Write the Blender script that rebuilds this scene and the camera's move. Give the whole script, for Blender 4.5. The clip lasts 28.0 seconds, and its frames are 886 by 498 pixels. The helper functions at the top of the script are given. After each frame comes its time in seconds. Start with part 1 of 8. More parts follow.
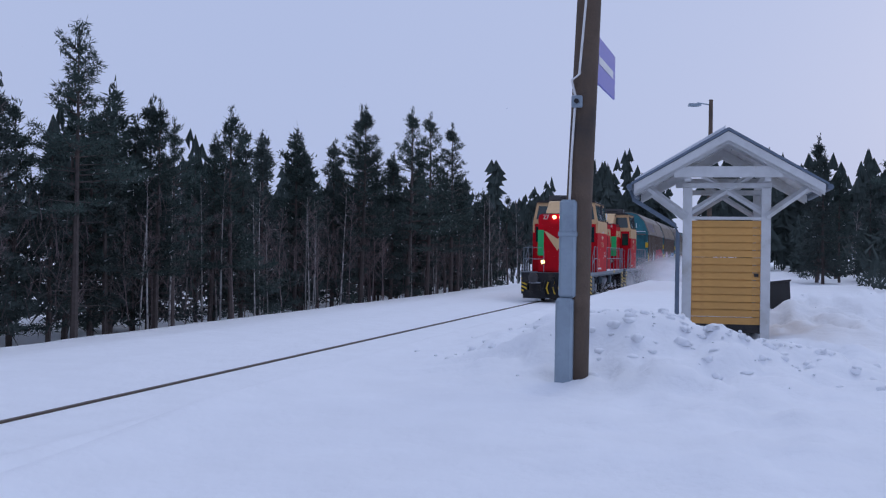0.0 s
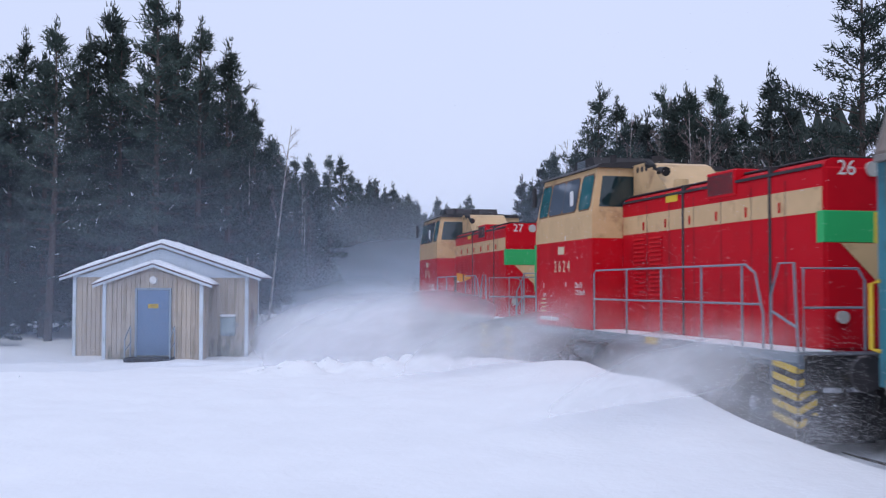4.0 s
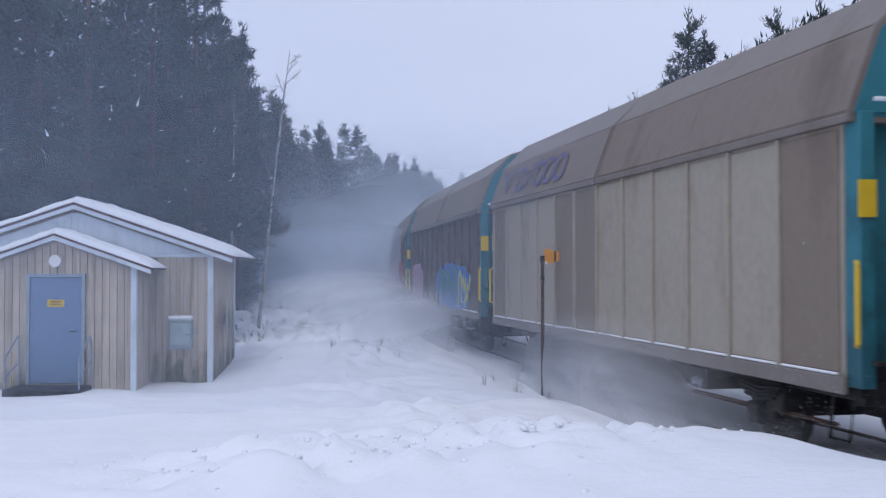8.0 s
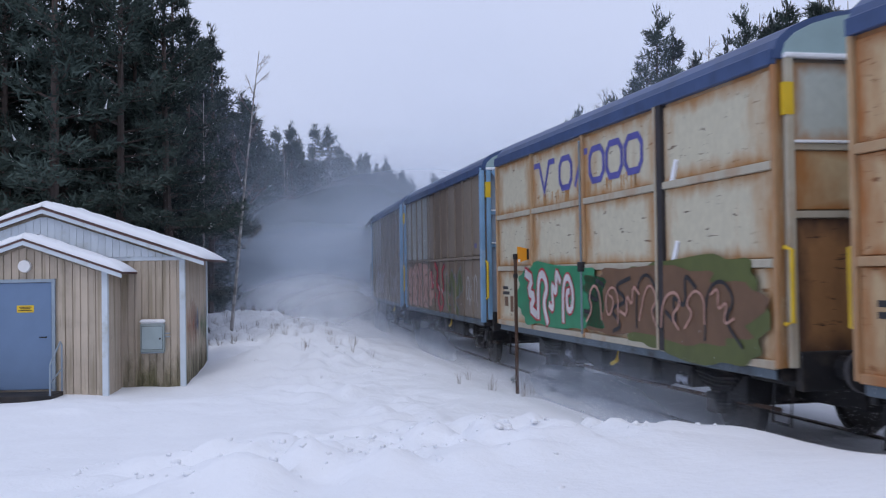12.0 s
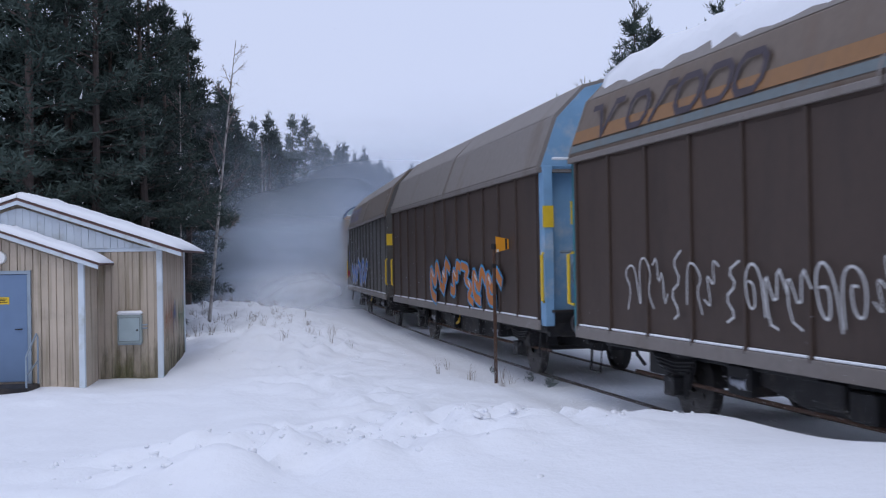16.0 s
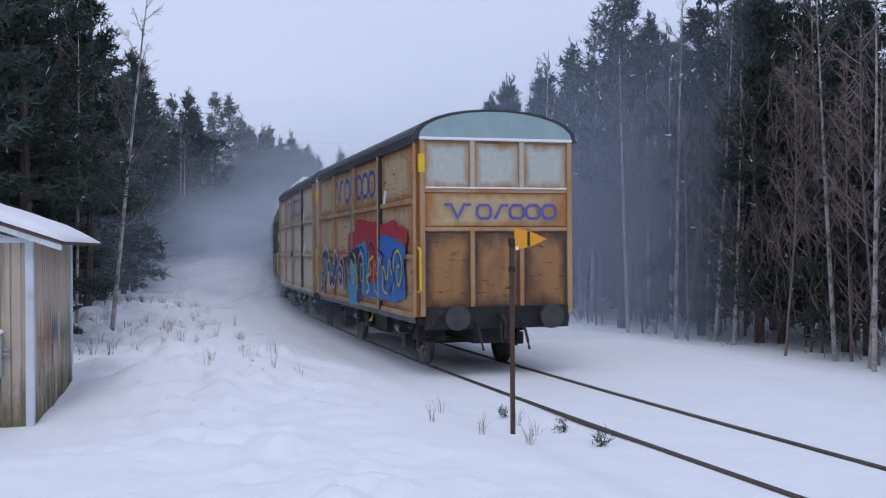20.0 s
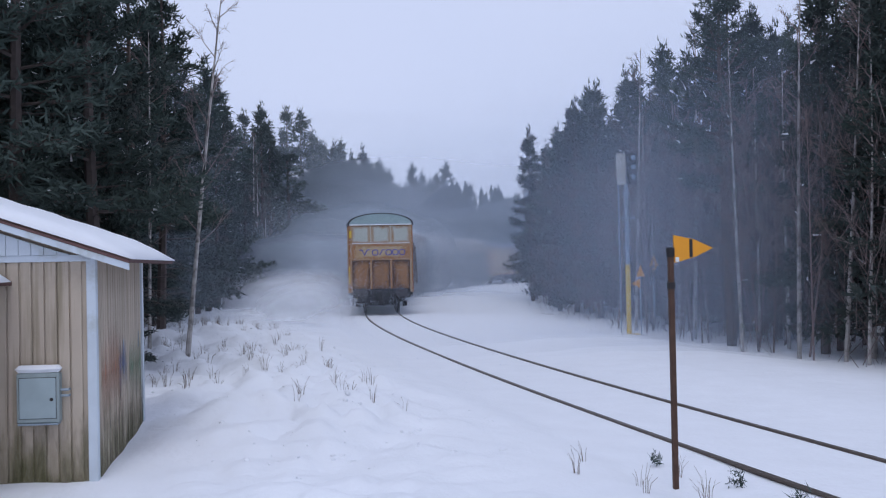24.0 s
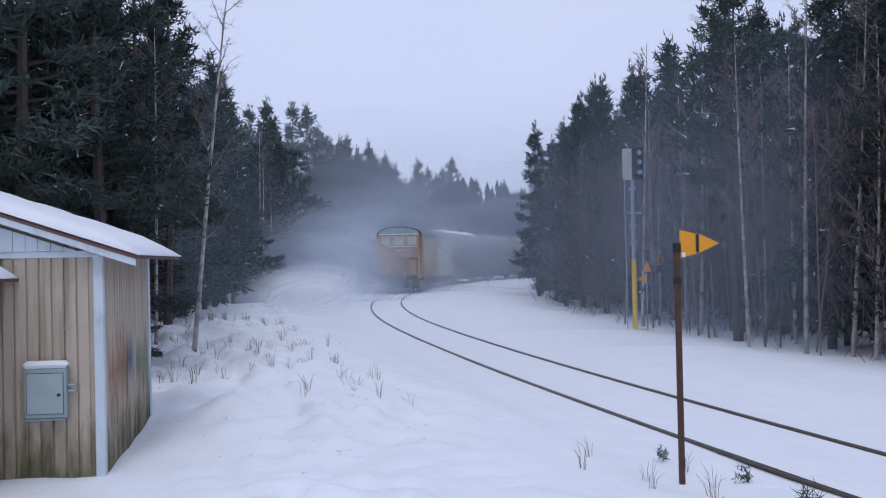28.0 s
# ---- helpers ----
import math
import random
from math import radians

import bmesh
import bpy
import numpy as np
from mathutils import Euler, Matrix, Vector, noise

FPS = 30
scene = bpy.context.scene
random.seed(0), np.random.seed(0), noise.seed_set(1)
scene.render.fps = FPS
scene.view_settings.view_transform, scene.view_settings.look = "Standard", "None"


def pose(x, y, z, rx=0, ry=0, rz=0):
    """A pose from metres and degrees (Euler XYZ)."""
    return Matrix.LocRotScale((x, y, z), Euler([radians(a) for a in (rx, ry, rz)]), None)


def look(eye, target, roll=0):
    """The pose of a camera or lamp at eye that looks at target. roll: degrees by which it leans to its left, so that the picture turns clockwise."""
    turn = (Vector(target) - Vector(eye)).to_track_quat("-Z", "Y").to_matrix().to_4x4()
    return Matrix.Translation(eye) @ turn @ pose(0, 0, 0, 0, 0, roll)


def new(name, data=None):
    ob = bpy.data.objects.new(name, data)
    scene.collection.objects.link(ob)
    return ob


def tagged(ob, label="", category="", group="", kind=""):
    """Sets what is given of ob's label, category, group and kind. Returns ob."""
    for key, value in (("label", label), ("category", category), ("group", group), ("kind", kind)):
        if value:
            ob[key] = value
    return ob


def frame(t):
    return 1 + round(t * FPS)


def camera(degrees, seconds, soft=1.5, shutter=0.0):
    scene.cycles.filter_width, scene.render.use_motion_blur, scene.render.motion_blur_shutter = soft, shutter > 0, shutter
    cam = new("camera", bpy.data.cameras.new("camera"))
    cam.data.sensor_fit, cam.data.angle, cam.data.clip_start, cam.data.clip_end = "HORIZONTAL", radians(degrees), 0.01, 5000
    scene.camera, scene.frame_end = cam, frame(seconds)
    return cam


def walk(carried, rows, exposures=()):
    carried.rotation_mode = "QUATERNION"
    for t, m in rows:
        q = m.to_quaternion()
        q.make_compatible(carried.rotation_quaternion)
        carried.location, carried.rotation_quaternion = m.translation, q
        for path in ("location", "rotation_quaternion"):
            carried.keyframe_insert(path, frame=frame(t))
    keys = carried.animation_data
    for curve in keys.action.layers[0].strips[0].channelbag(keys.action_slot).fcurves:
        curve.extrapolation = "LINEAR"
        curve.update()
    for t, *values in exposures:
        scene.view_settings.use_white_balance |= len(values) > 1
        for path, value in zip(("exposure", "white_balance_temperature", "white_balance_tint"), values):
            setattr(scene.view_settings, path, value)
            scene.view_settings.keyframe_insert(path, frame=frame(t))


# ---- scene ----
LENS = 45.93
cam = camera(LENS, 28.0, soft=1.2, shutter=0.18)


def gaze(x, y, z, yaw, pitch, roll=0.0):
    """Camera pose: yaw degrees to the right of +Y, pitch upward."""
    a, b = radians(yaw), radians(pitch)
    d = Vector((math.sin(a) * math.cos(b), math.cos(a) * math.cos(b), math.sin(b)))
    return look((x, y, z), Vector((x, y, z)) + d, roll)


PATH = [
    (0, -7.72, -10.74, 2.11, 164.07, 0.14, 0.85),
    (0.5, -7.72, -10.74, 2.11, 163.03, 0.16, 0.00),
    (1, -7.72, -10.74, 2.11, 160.96, 0.91, -0.25),
    (1.2, -7.74, -10.74, 2.11, 158.50, 0.95, -0.10),
    (1.3, -7.90, -10.74, 2.11, 156.20, 1.00, 0.00),
    (1.5, -8.75, -10.74, 2.10, 147.00, 0.90, 0.00),
    (1.8, -10.30, -10.74, 2.10, 121.50, 0.55, 0.00),
    (2, -10.92, -10.74, 2.10, 102.40, 0.64, 0.00),
    (2.2, -10.80, -10.62, 2.10, 81.80, 0.70, 0.00),
    (2.4, -10.40, -10.40, 2.10, 60.80, 1.00, 0.00),
    (2.6, -9.70, -10.20, 2.10, 42.00, 1.30, 0.00),
    (3, -8.95, -9.46, 2.10, 26.26, 0.34, -0.07),
    (3.5, -8.95, -9.95, 2.10, 19.78, 1.83, -0.08),
    (4, -8.94, -9.96, 2.10, 13.65, 2.09, 0.13),
    (4.5, -8.93, -9.65, 2.10, 13.40, 1.45, -0.04),
    (6.5, -7.03, -1.15, 2.10, 10.10, -0.08, 0.84),
    (7, -7.35, 1.05, 2.09, 13.05, 0.46, 0.95),
    (7.5, -7.40, 1.18, 2.09, 12.81, 1.24, 0.61),
    (8, -7.40, 1.18, 2.09, 12.77, 1.26, -0.01),
    (8.5, -7.40, 1.18, 2.09, 12.91, 1.38, 0.01),
    (9, -7.40, 1.18, 2.09, 13.23, 1.13, -0.02),
    (9.5, -7.40, 1.18, 2.09, 13.93, 0.96, -0.14),
    (10, -7.40, 1.18, 2.09, 14.33, 0.77, -0.28),
    (10.5, -7.40, 1.18, 2.09, 14.27, 0.86, -0.23),
    (11, -7.40, 1.18, 2.09, 14.30, 1.08, 0.16),
    (11.5, -7.40, 1.18, 2.09, 14.14, 1.00, -0.39),
    (12, -7.40, 1.18, 2.09, 14.26, 1.21, -0.88),
    (12.5, -7.40, 1.18, 2.09, 14.65, 1.17, -0.86),
    (13, -7.40, 1.18, 2.09, 14.84, 1.18, -0.89),
    (13.5, -7.40, 1.18, 2.09, 14.97, 0.97, -0.82),
    (15.5, -7.40, 1.18, 2.09, 15.36, 0.62, -1.02),
    (16, -7.40, 1.18, 2.09, 15.43, 0.65, -1.08),
    (16.5, -7.40, 1.18, 2.09, 15.53, 0.62, -0.98),
    (17, -7.40, 1.18, 2.09, 15.60, 0.69, -0.36),
    (17.5, -7.08, 2.53, 2.10, 15.83, 0.52, -0.57),
    (18, -7.05, 4.48, 2.07, 17.63, 0.90, -0.29),
    (18.5, -7.05, 4.48, 2.07, 17.65, 0.98, -0.39),
    (19, -7.05, 4.48, 2.07, 17.69, 1.02, -0.53),
    (19.5, -7.02, 5.20, 2.12, 18.30, 0.62, -0.58),
    (20, -6.87, 6.74, 2.23, 19.74, 0.08, -0.39),
    (20.5, -6.90, 8.10, 2.24, 21.30, 0.45, -0.68),
    (21, -6.85, 9.12, 2.24, 21.92, 0.85, -0.90),
    (21.5, -6.81, 9.22, 2.24, 20.24, 1.32, -1.12),
    (22, -6.81, 9.22, 2.24, 19.23, 1.42, -0.91),
    (22.5, -6.81, 9.22, 2.24, 17.70, 1.15, -1.33),
    (24.5, -6.81, 9.22, 2.24, 15.95, 0.92, -1.07),
    (25, -6.81, 9.22, 2.24, 16.13, 1.06, -0.85),
    (25.5, -6.81, 9.22, 2.24, 16.50, 1.03, -0.90),
    (26, -6.81, 9.22, 2.24, 16.33, 1.10, -1.00),
    (26.5, -6.81, 9.22, 2.24, 16.30, 1.18, -1.09),
    (27, -6.81, 9.22, 2.24, 16.42, 0.77, -0.95),
    (27.5, -6.81, 9.22, 2.24, 16.15, 0.75, -1.08),
    (28, -6.81, 9.22, 2.24, 15.72, 0.67, -1.22),
]
walk(cam, [(r[0], gaze(*r[1:])) for r in PATH],
     exposures=[(0, -0.44, 6050, 12), (1.4, -0.44, 6050, 12), (2.05, -0.46, 6050, 12), (2.5, -0.15, 6300, 10), (3.0, 0.10, 6550, 10), (4.5, 0.11, 6600, 10), (7, 0.04, 6700, 10), (12, -0.03, 6650, 10), (28, -0.03, 6550, 10)])

# ---- world, light and exposure ----
world = bpy.data.worlds.new("sky")
scene.world = world
world.use_nodes = True
wn, wl = world.node_tree.nodes, world.node_tree.links
sky = wn.new("ShaderNodeTexSky")
sky.sky_type, sky.sun_disc = "NISHITA", False
sky.sun_elevation, sky.sun_rotation = radians(14), radians(200)
sky.dust_density = 4.0
wco = wn.new("ShaderNodeTexCoord")
wno = wn.new("ShaderNodeTexNoise")
wno.inputs["Scale"].default_value, wno.inputs["Detail"].default_value = 1.6, 4
wl.new(wco.outputs["Generated"], wno.inputs["Vector"])
cloud = wn.new("ShaderNodeMixRGB")
cloud.inputs[1].default_value, cloud.inputs[2].default_value = (0.585, 0.68, 0.965, 1), (0.65, 0.725, 0.975, 1)
wl.new(wno.outputs["Fac"], cloud.inputs[0])
gain = wn.new("ShaderNodeVectorMath")
gain.operation = "SCALE"
gain.inputs["Scale"].default_value = 0.10
wmix = wn.new("ShaderNodeMixRGB")
wmix.inputs[0].default_value = 0.96
wl.new(sky.outputs[0], gain.inputs[0])
wl.new(gain.outputs[0], wmix.inputs[1])
wl.new(cloud.outputs[0], wmix.inputs[2])
wl.new(wmix.outputs[0], wn["Background"].inputs[0])
wn["Background"].inputs[1].default_value = 1.0
sun_data = bpy.data.lights.new("sun", "SUN")
sun_data.energy, sun_data.angle, sun_data.color = 0.6, radians(25), (0.98, 0.97, 0.95)
sun = new("sun", sun_data)
sun.matrix_world = look((0, 0, 60), Vector((0, 0, 60)) - Vector((math.sin(radians(200)) * 0.5, math.cos(radians(200)) * 0.5, 0.86)))


# ---- materials ----
def mat(name, color, rough=0.6, metal=0.0, var=0.12, scale=3.0, bump=0.0, bscale=40.0, color2=None, mask=0.5, mscale=1.2, spec=0.5, each=0.0):
    """Surface with grain at two scales; color2 shows in irregular stains (mask: how much)."""
    m = bpy.data.materials.new(name)
    m.use_nodes = True
    n, l = m.node_tree.nodes, m.node_tree.links
    b = n["Principled BSDF"]
    b.inputs["Roughness"].default_value, b.inputs["Metallic"].default_value = rough, metal
    b.inputs["Specular IOR Level"].default_value = spec
    co = n.new("ShaderNodeTexCoord")
    fine = n.new("ShaderNodeTexNoise")
    fine.inputs["Scale"].default_value, fine.inputs["Detail"].default_value = scale, 6
    l.new(co.outputs["Object"], fine.inputs["Vector"])
    base = n.new("ShaderNodeMixRGB")
    base.blend_type = "MULTIPLY"
    base.inputs[0].default_value = 1.0
    base.inputs[1].default_value = (*color, 1)
    if color2:
        big = n.new("ShaderNodeTexNoise")
        big.inputs["Scale"].default_value, big.inputs["Detail"].default_value = mscale, 5
        big.inputs["Roughness"].default_value = 0.65
        l.new(co.outputs["Object"], big.inputs["Vector"])
        r2 = n.new("ShaderNodeValToRGB")
        r2.color_ramp.elements[0].position, r2.color_ramp.elements[1].position = 0.62 - mask * 0.3, 0.78 - mask * 0.3
        l.new(big.outputs["Fac"], r2.inputs[0])
        two = n.new("ShaderNodeMixRGB")
        two.inputs[1].default_value, two.inputs[2].default_value = (*color, 1), (*color2, 1)
        l.new(r2.outputs[0], two.inputs[0])
        l.new(two.outputs[0], base.inputs[1])
    r = n.new("ShaderNodeMapRange")
    r.inputs["To Min"].default_value, r.inputs["To Max"].default_value = 1 - var * 1.6, 1 + var
    l.new(fine.outputs["Fac"], r.inputs["Value"])
    l.new(r.outputs[0], base.inputs[2])
    out = base.outputs[0]
    if each:
        info = n.new("ShaderNodeObjectInfo")
        r3 = n.new("ShaderNodeMapRange")
        r3.inputs["To Min"].default_value, r3.inputs["To Max"].default_value = 1 - each, 1 + each
        l.new(info.outputs["Random"], r3.inputs["Value"])
        vary = n.new("ShaderNodeVectorMath")
        vary.operation = "SCALE"
        l.new(out, vary.inputs[0])
        l.new(r3.outputs[0], vary.inputs["Scale"])
        out = vary.outputs[0]
    l.new(out, b.inputs["Base Color"])
    if bump:
        bn = n.new("ShaderNodeTexNoise")
        bn.inputs["Scale"].default_value, bn.inputs["Detail"].default_value = bscale, 5
        l.new(co.outputs["Object"], bn.inputs["Vector"])
        bp = n.new("ShaderNodeBump")
        bp.inputs["Strength"].default_value, bp.inputs["Distance"].default_value = bump, 0.02
        l.new(bn.outputs["Fac"], bp.inputs["Height"])
        l.new(bp.outputs[0], b.inputs["Normal"])
    return m


def streaked(name, paint, rust, amount, rough=0.6, amount2=0.0, rust2=(0.05, 0.02, 0.012)):
    """Weathered sheet paint: soft rust patches drawn out downwards, and darker scabs."""
    m = bpy.data.materials.new(name)
    m.use_nodes = True
    n, l = m.node_tree.nodes, m.node_tree.links
    b = n["Principled BSDF"]
    b.inputs["Roughness"].default_value = rough
    co = n.new("ShaderNodeTexCoord")
    out = None
    for scale, amt, col, width in (((1.0, 1.0, 0.3), amount, rust, 0.28), ((2.4, 2.4, 13.0), amount2 * 0.9, rust2, 0.07)):
        mp = n.new("ShaderNodeMapping")
        mp.inputs["Scale"].default_value = scale
        l.new(co.outputs["Object"], mp.inputs["Vector"])
        no = n.new("ShaderNodeTexNoise")
        no.inputs["Scale"].default_value, no.inputs["Detail"].default_value, no.inputs["Roughness"].default_value = 1.3, 7, 0.6
        l.new(mp.outputs[0], no.inputs["Vector"])
        ramp = n.new("ShaderNodeValToRGB")
        ramp.color_ramp.elements[0].position = 0.72 - amt * 0.4
        ramp.color_ramp.elements[1].position = 0.72 - amt * 0.4 + width
        l.new(no.outputs["Fac"], ramp.inputs[0])
        mx = n.new("ShaderNodeMixRGB")
        l.new(ramp.outputs[0], mx.inputs[0])
        mx.inputs[2].default_value = (*col, 1)
        if out is None:
            mx.inputs[1].default_value = (*paint, 1)
        else:
            l.new(out, mx.inputs[1])
        out = mx.outputs[0]
    gr = n.new("ShaderNodeTexNoise")
    gr.inputs["Scale"].default_value, gr.inputs["Detail"].default_value = 9, 8
    l.new(co.outputs["Object"], gr.inputs["Vector"])
    mr = n.new("ShaderNodeMapRange")
    mr.inputs["To Min"].default_value, mr.inputs["To Max"].default_value = 0.82, 1.14
    l.new(gr.outputs["Fac"], mr.inputs["Value"])
    ml = n.new("ShaderNodeVectorMath")
    ml.operation = "SCALE"
    l.new(out, ml.inputs[0])
    l.new(mr.outputs[0], ml.inputs["Scale"])
    l.new(ml.outputs[0], b.inputs["Base Color"])
    bp = n.new("ShaderNodeBump")
    bp.inputs["Strength"].default_value, bp.inputs["Distance"].default_value = 0.06, 0.01
    l.new(gr.outputs["Fac"], bp.inputs["Height"])
    l.new(bp.outputs[0], b.inputs["Normal"])
    return m


def edge_rust(name, paint, rust, amount, dark=(0.05, 0.022, 0.014), scabs=0.2, rough=0.65, blotch=0.0, wide="Y"):
    """Sheet panel paint: rust bleeding in from the panel's rim and running down, small dark scabs."""
    m = streaked(name, paint, rust, blotch, rough, scabs, dark)
    n, l = m.node_tree.nodes, m.node_tree.links
    co = n.new("ShaderNodeTexCoord")
    sep = n.new("ShaderNodeSeparateXYZ")
    l.new(co.outputs["Generated"], sep.inputs[0])
    low = None
    for ax in (wide, "Z"):
        a = n.new("ShaderNodeMath")
        a.operation = "PINGPONG"
        a.inputs[1].default_value = 0.5
        l.new(sep.outputs[ax], a.inputs[0])
        if low is None:
            low = a
        else:
            q = n.new("ShaderNodeMath")
            q.operation = "MINIMUM"
            l.new(low.outputs[0], q.inputs[0])
            l.new(a.outputs[0], q.inputs[1])
            low = q
    mp = n.new("ShaderNodeMapping")
    mp.inputs["Scale"].default_value = (2.0, 2.0, 0.8)
    info = n.new("ShaderNodeObjectInfo")
    mul = n.new("ShaderNodeMath")
    mul.operation = "MULTIPLY"
    mul.inputs[1].default_value = 40.0
    l.new(info.outputs["Random"], mul.inputs[0])
    l.new(mul.outputs[0], mp.inputs["Location"])
    l.new(co.outputs["Object"], mp.inputs["Vector"])
    no = n.new("ShaderNodeTexNoise")
    no.inputs["Scale"].default_value, no.inputs["Detail"].default_value, no.inputs["Roughness"].default_value = 1.6, 7, 0.65
    l.new(mp.outputs[0], no.inputs["Vector"])
    k = n.new("ShaderNodeMath")
    k.operation = "MULTIPLY_ADD"
    k.inputs[1].default_value = -2.2
    l.new(low.outputs[0], k.inputs[0])
    l.new(no.outputs["Fac"], k.inputs[2])
    ramp = n.new("ShaderNodeValToRGB")
    ramp.color_ramp.elements[0].position, ramp.color_ramp.elements[1].position = 0.30 - amount * 0.5, 0.66 - amount * 0.3
    l.new(k.outputs[0], ramp.inputs[0])
    mx = n.new("ShaderNodeMixRGB")
    mx.inputs[2].default_value = (*rust, 1)
    l.new(ramp.outputs[0], mx.inputs[0])
    b = n["Principled BSDF"]
    src = b.inputs["Base Color"].links[0].from_socket
    l.new(src, mx.inputs[1])
    l.new(mx.outputs[0], b.inputs["Base Color"])
    return m


def glow(name, color, power):
    m = bpy.data.materials.new(name)
    m.use_nodes = True
    b = m.node_tree.nodes["Principled BSDF"]
    b.inputs["Base Color"].default_value = (*color, 1)
    b.inputs["Emission Color"].default_value = (*color, 1)
    b.inputs["Emission Strength"].default_value = power
    return m


def snow_mat(name, scale=1.0):
    m = mat(name, (0.84, 0.86, 0.90), 0.75, 0, 0.04, 1.4, 0, 1, spec=0.25)
    n, l = m.node_tree.nodes, m.node_tree.links
    b = n["Principled BSDF"]
    co = n.new("ShaderNodeTexCoord")
    prev = None
    for s, st, d in ((2.2, 0.35, 0.10), (11.0, 0.4, 0.03), (60.0, 0.3, 0.008)):
        no = n.new("ShaderNodeTexNoise")
        no.inputs["Scale"].default_value, no.inputs["Detail"].default_value = s * scale, 5
        l.new(co.outputs["Object"], no.inputs["Vector"])
        bp = n.new("ShaderNodeBump")
        bp.inputs["Strength"].default_value, bp.inputs["Distance"].default_value = st, d
        l.new(no.outputs["Fac"], bp.inputs["Height"])
        if prev:
            l.new(prev.outputs[0], bp.inputs["Normal"])
        prev = bp
    l.new(prev.outputs[0], b.inputs["Normal"])
    return m


def boards(name, paint, grime):
    """Old painted boards: each one slightly different, dirt running down in narrow streaks."""
    m = mat(name, paint, 0.75, 0, 0.16, 2.5, 0.2, 30, tuple(c * 0.78 for c in paint), 0.35, 1.0, each=0.09)
    n, l = m.node_tree.nodes, m.node_tree.links
    b = n["Principled BSDF"]
    co, geo = n.new("ShaderNodeTexCoord"), n.new("ShaderNodeNewGeometry")
    out = b.inputs["Base Color"].links[0].from_socket
    for scale, lo, hi, amount in (((9.0, 9.0, 0.45), 0.52, 0.72, 0.75), ((30.0, 30.0, 1.2), 0.60, 0.74, 0.55)):
        mp = n.new("ShaderNodeMapping")
        mp.inputs["Scale"].default_value = scale
        l.new(geo.outputs["Position"], mp.inputs["Vector"])
        no = n.new("ShaderNodeTexNoise")
        no.inputs["Scale"].default_value, no.inputs["Detail"].default_value = 1.0, 6
        l.new(mp.outputs[0], no.inputs["Vector"])
        r = n.new("ShaderNodeMapRange")
        for k, v in (("From Min", lo), ("From Max", hi), ("To Min", 0.0), ("To Max", amount)):
            r.inputs[k].default_value = v
        l.new(no.outputs["Fac"], r.inputs["Value"])
        mx = n.new("ShaderNodeMixRGB")
        l.new(r.outputs[0], mx.inputs[0])
        l.new(out, mx.inputs[1])
        mx.inputs[2].default_value = (*grime, 1)
        out = mx.outputs[0]
    l.new(out, b.inputs["Base Color"])
    return m


SNOW = snow_mat("snow")
RAIL = mat("rail_steel", (0.10, 0.075, 0.06), 0.45, 0.6, 0.3, 8)
BARK = mat("pine_bark", (0.10, 0.080, 0.074), 0.9, 0, 0.4, 6, 0.6, 14, (0.15, 0.105, 0.085), 0.25, 0.6, each=0.25)
NEEDLE = mat("pine_needles", (0.066, 0.094, 0.084), 0.75, 0, 0.35, 1.2, 0, 1, (0.042, 0.062, 0.056), 0.5, 0.7, spec=0.2, each=0.3)
SPRUCE = mat("spruce_needles", (0.064, 0.084, 0.078), 0.7, 0, 0.35, 1.2, spec=0.2, each=0.3)
BIRCH = mat("birch_bark", (0.40, 0.38, 0.37), 0.7, 0, 0.25, 5, 0.3, 20, (0.05, 0.045, 0.04), 0.50, 3.0, each=0.25)
TWIG = mat("bare_twigs", (0.205, 0.158, 0.158), 0.9, 0, 0.3, 4, each=0.25)
WHITE_WOOD = mat("white_painted_wood", (0.62, 0.63, 0.64), 0.6, 0, 0.14, 6, 0.15, 50, (0.42, 0.41, 0.38), 0.3, 1.5)
YELLOW_WOOD = mat("ochre_painted_boards", (0.62, 0.33, 0.09), 0.6, 0, 0.14, 3, 0.2, 40, (0.5, 0.25, 0.07), 0.4, 2.0, each=0.06)
GREY_ROOF = mat("blue_grey_roofing", (0.12, 0.16, 0.22), 0.6, 0, 0.2, 5)
POLE_WOOD = mat("weathered_pole_wood", (0.125, 0.088, 0.064), 0.85, 0, 0.35, 4, 0.5, 25, (0.055, 0.045, 0.04), 0.5, 1.0)
ZINC = mat("galvanised_steel", (0.30, 0.37, 0.44), 0.5, 0.35, 0.16, 5, 0.1, 30, (0.22, 0.27, 0.33), 0.4, 2.5)
DARK = mat("dark_iron", (0.022, 0.022, 0.025), 0.65, 0.3, 0.4, 5, 0.2, 30, (0.06, 0.05, 0.045), 0.35, 2.0)
BLACK = mat("black_plastic", (0.02, 0.02, 0.022), 0.5, 0, 0.2, 6)
BEIGE = boards("beige_boards", (0.50, 0.42, 0.335), (0.20, 0.165, 0.10))
PALE_BLUE = mat("pale_blue_boards", (0.60, 0.67, 0.74), 0.65, 0, 0.14, 3, 0.1, 30, (0.46, 0.50, 0.50), 0.3, 2.2, each=0.05)
DOOR_BLUE = mat("blue_grey_door_paint", (0.14, 0.22, 0.36), 0.5, 0, 0.10, 3, 0.05, 20)
RED_TRIM = mat("dark_red_trim", (0.13, 0.065, 0.06), 0.6, 0, 0.2, 5)
ORANGE = mat("orange_sign_enamel", (0.80, 0.33, 0.02), 0.5, 0, 0.06, 5)
YELLOW = mat("yellow_paint", (0.75, 0.50, 0.03), 0.5, 0, 0.12, 5)
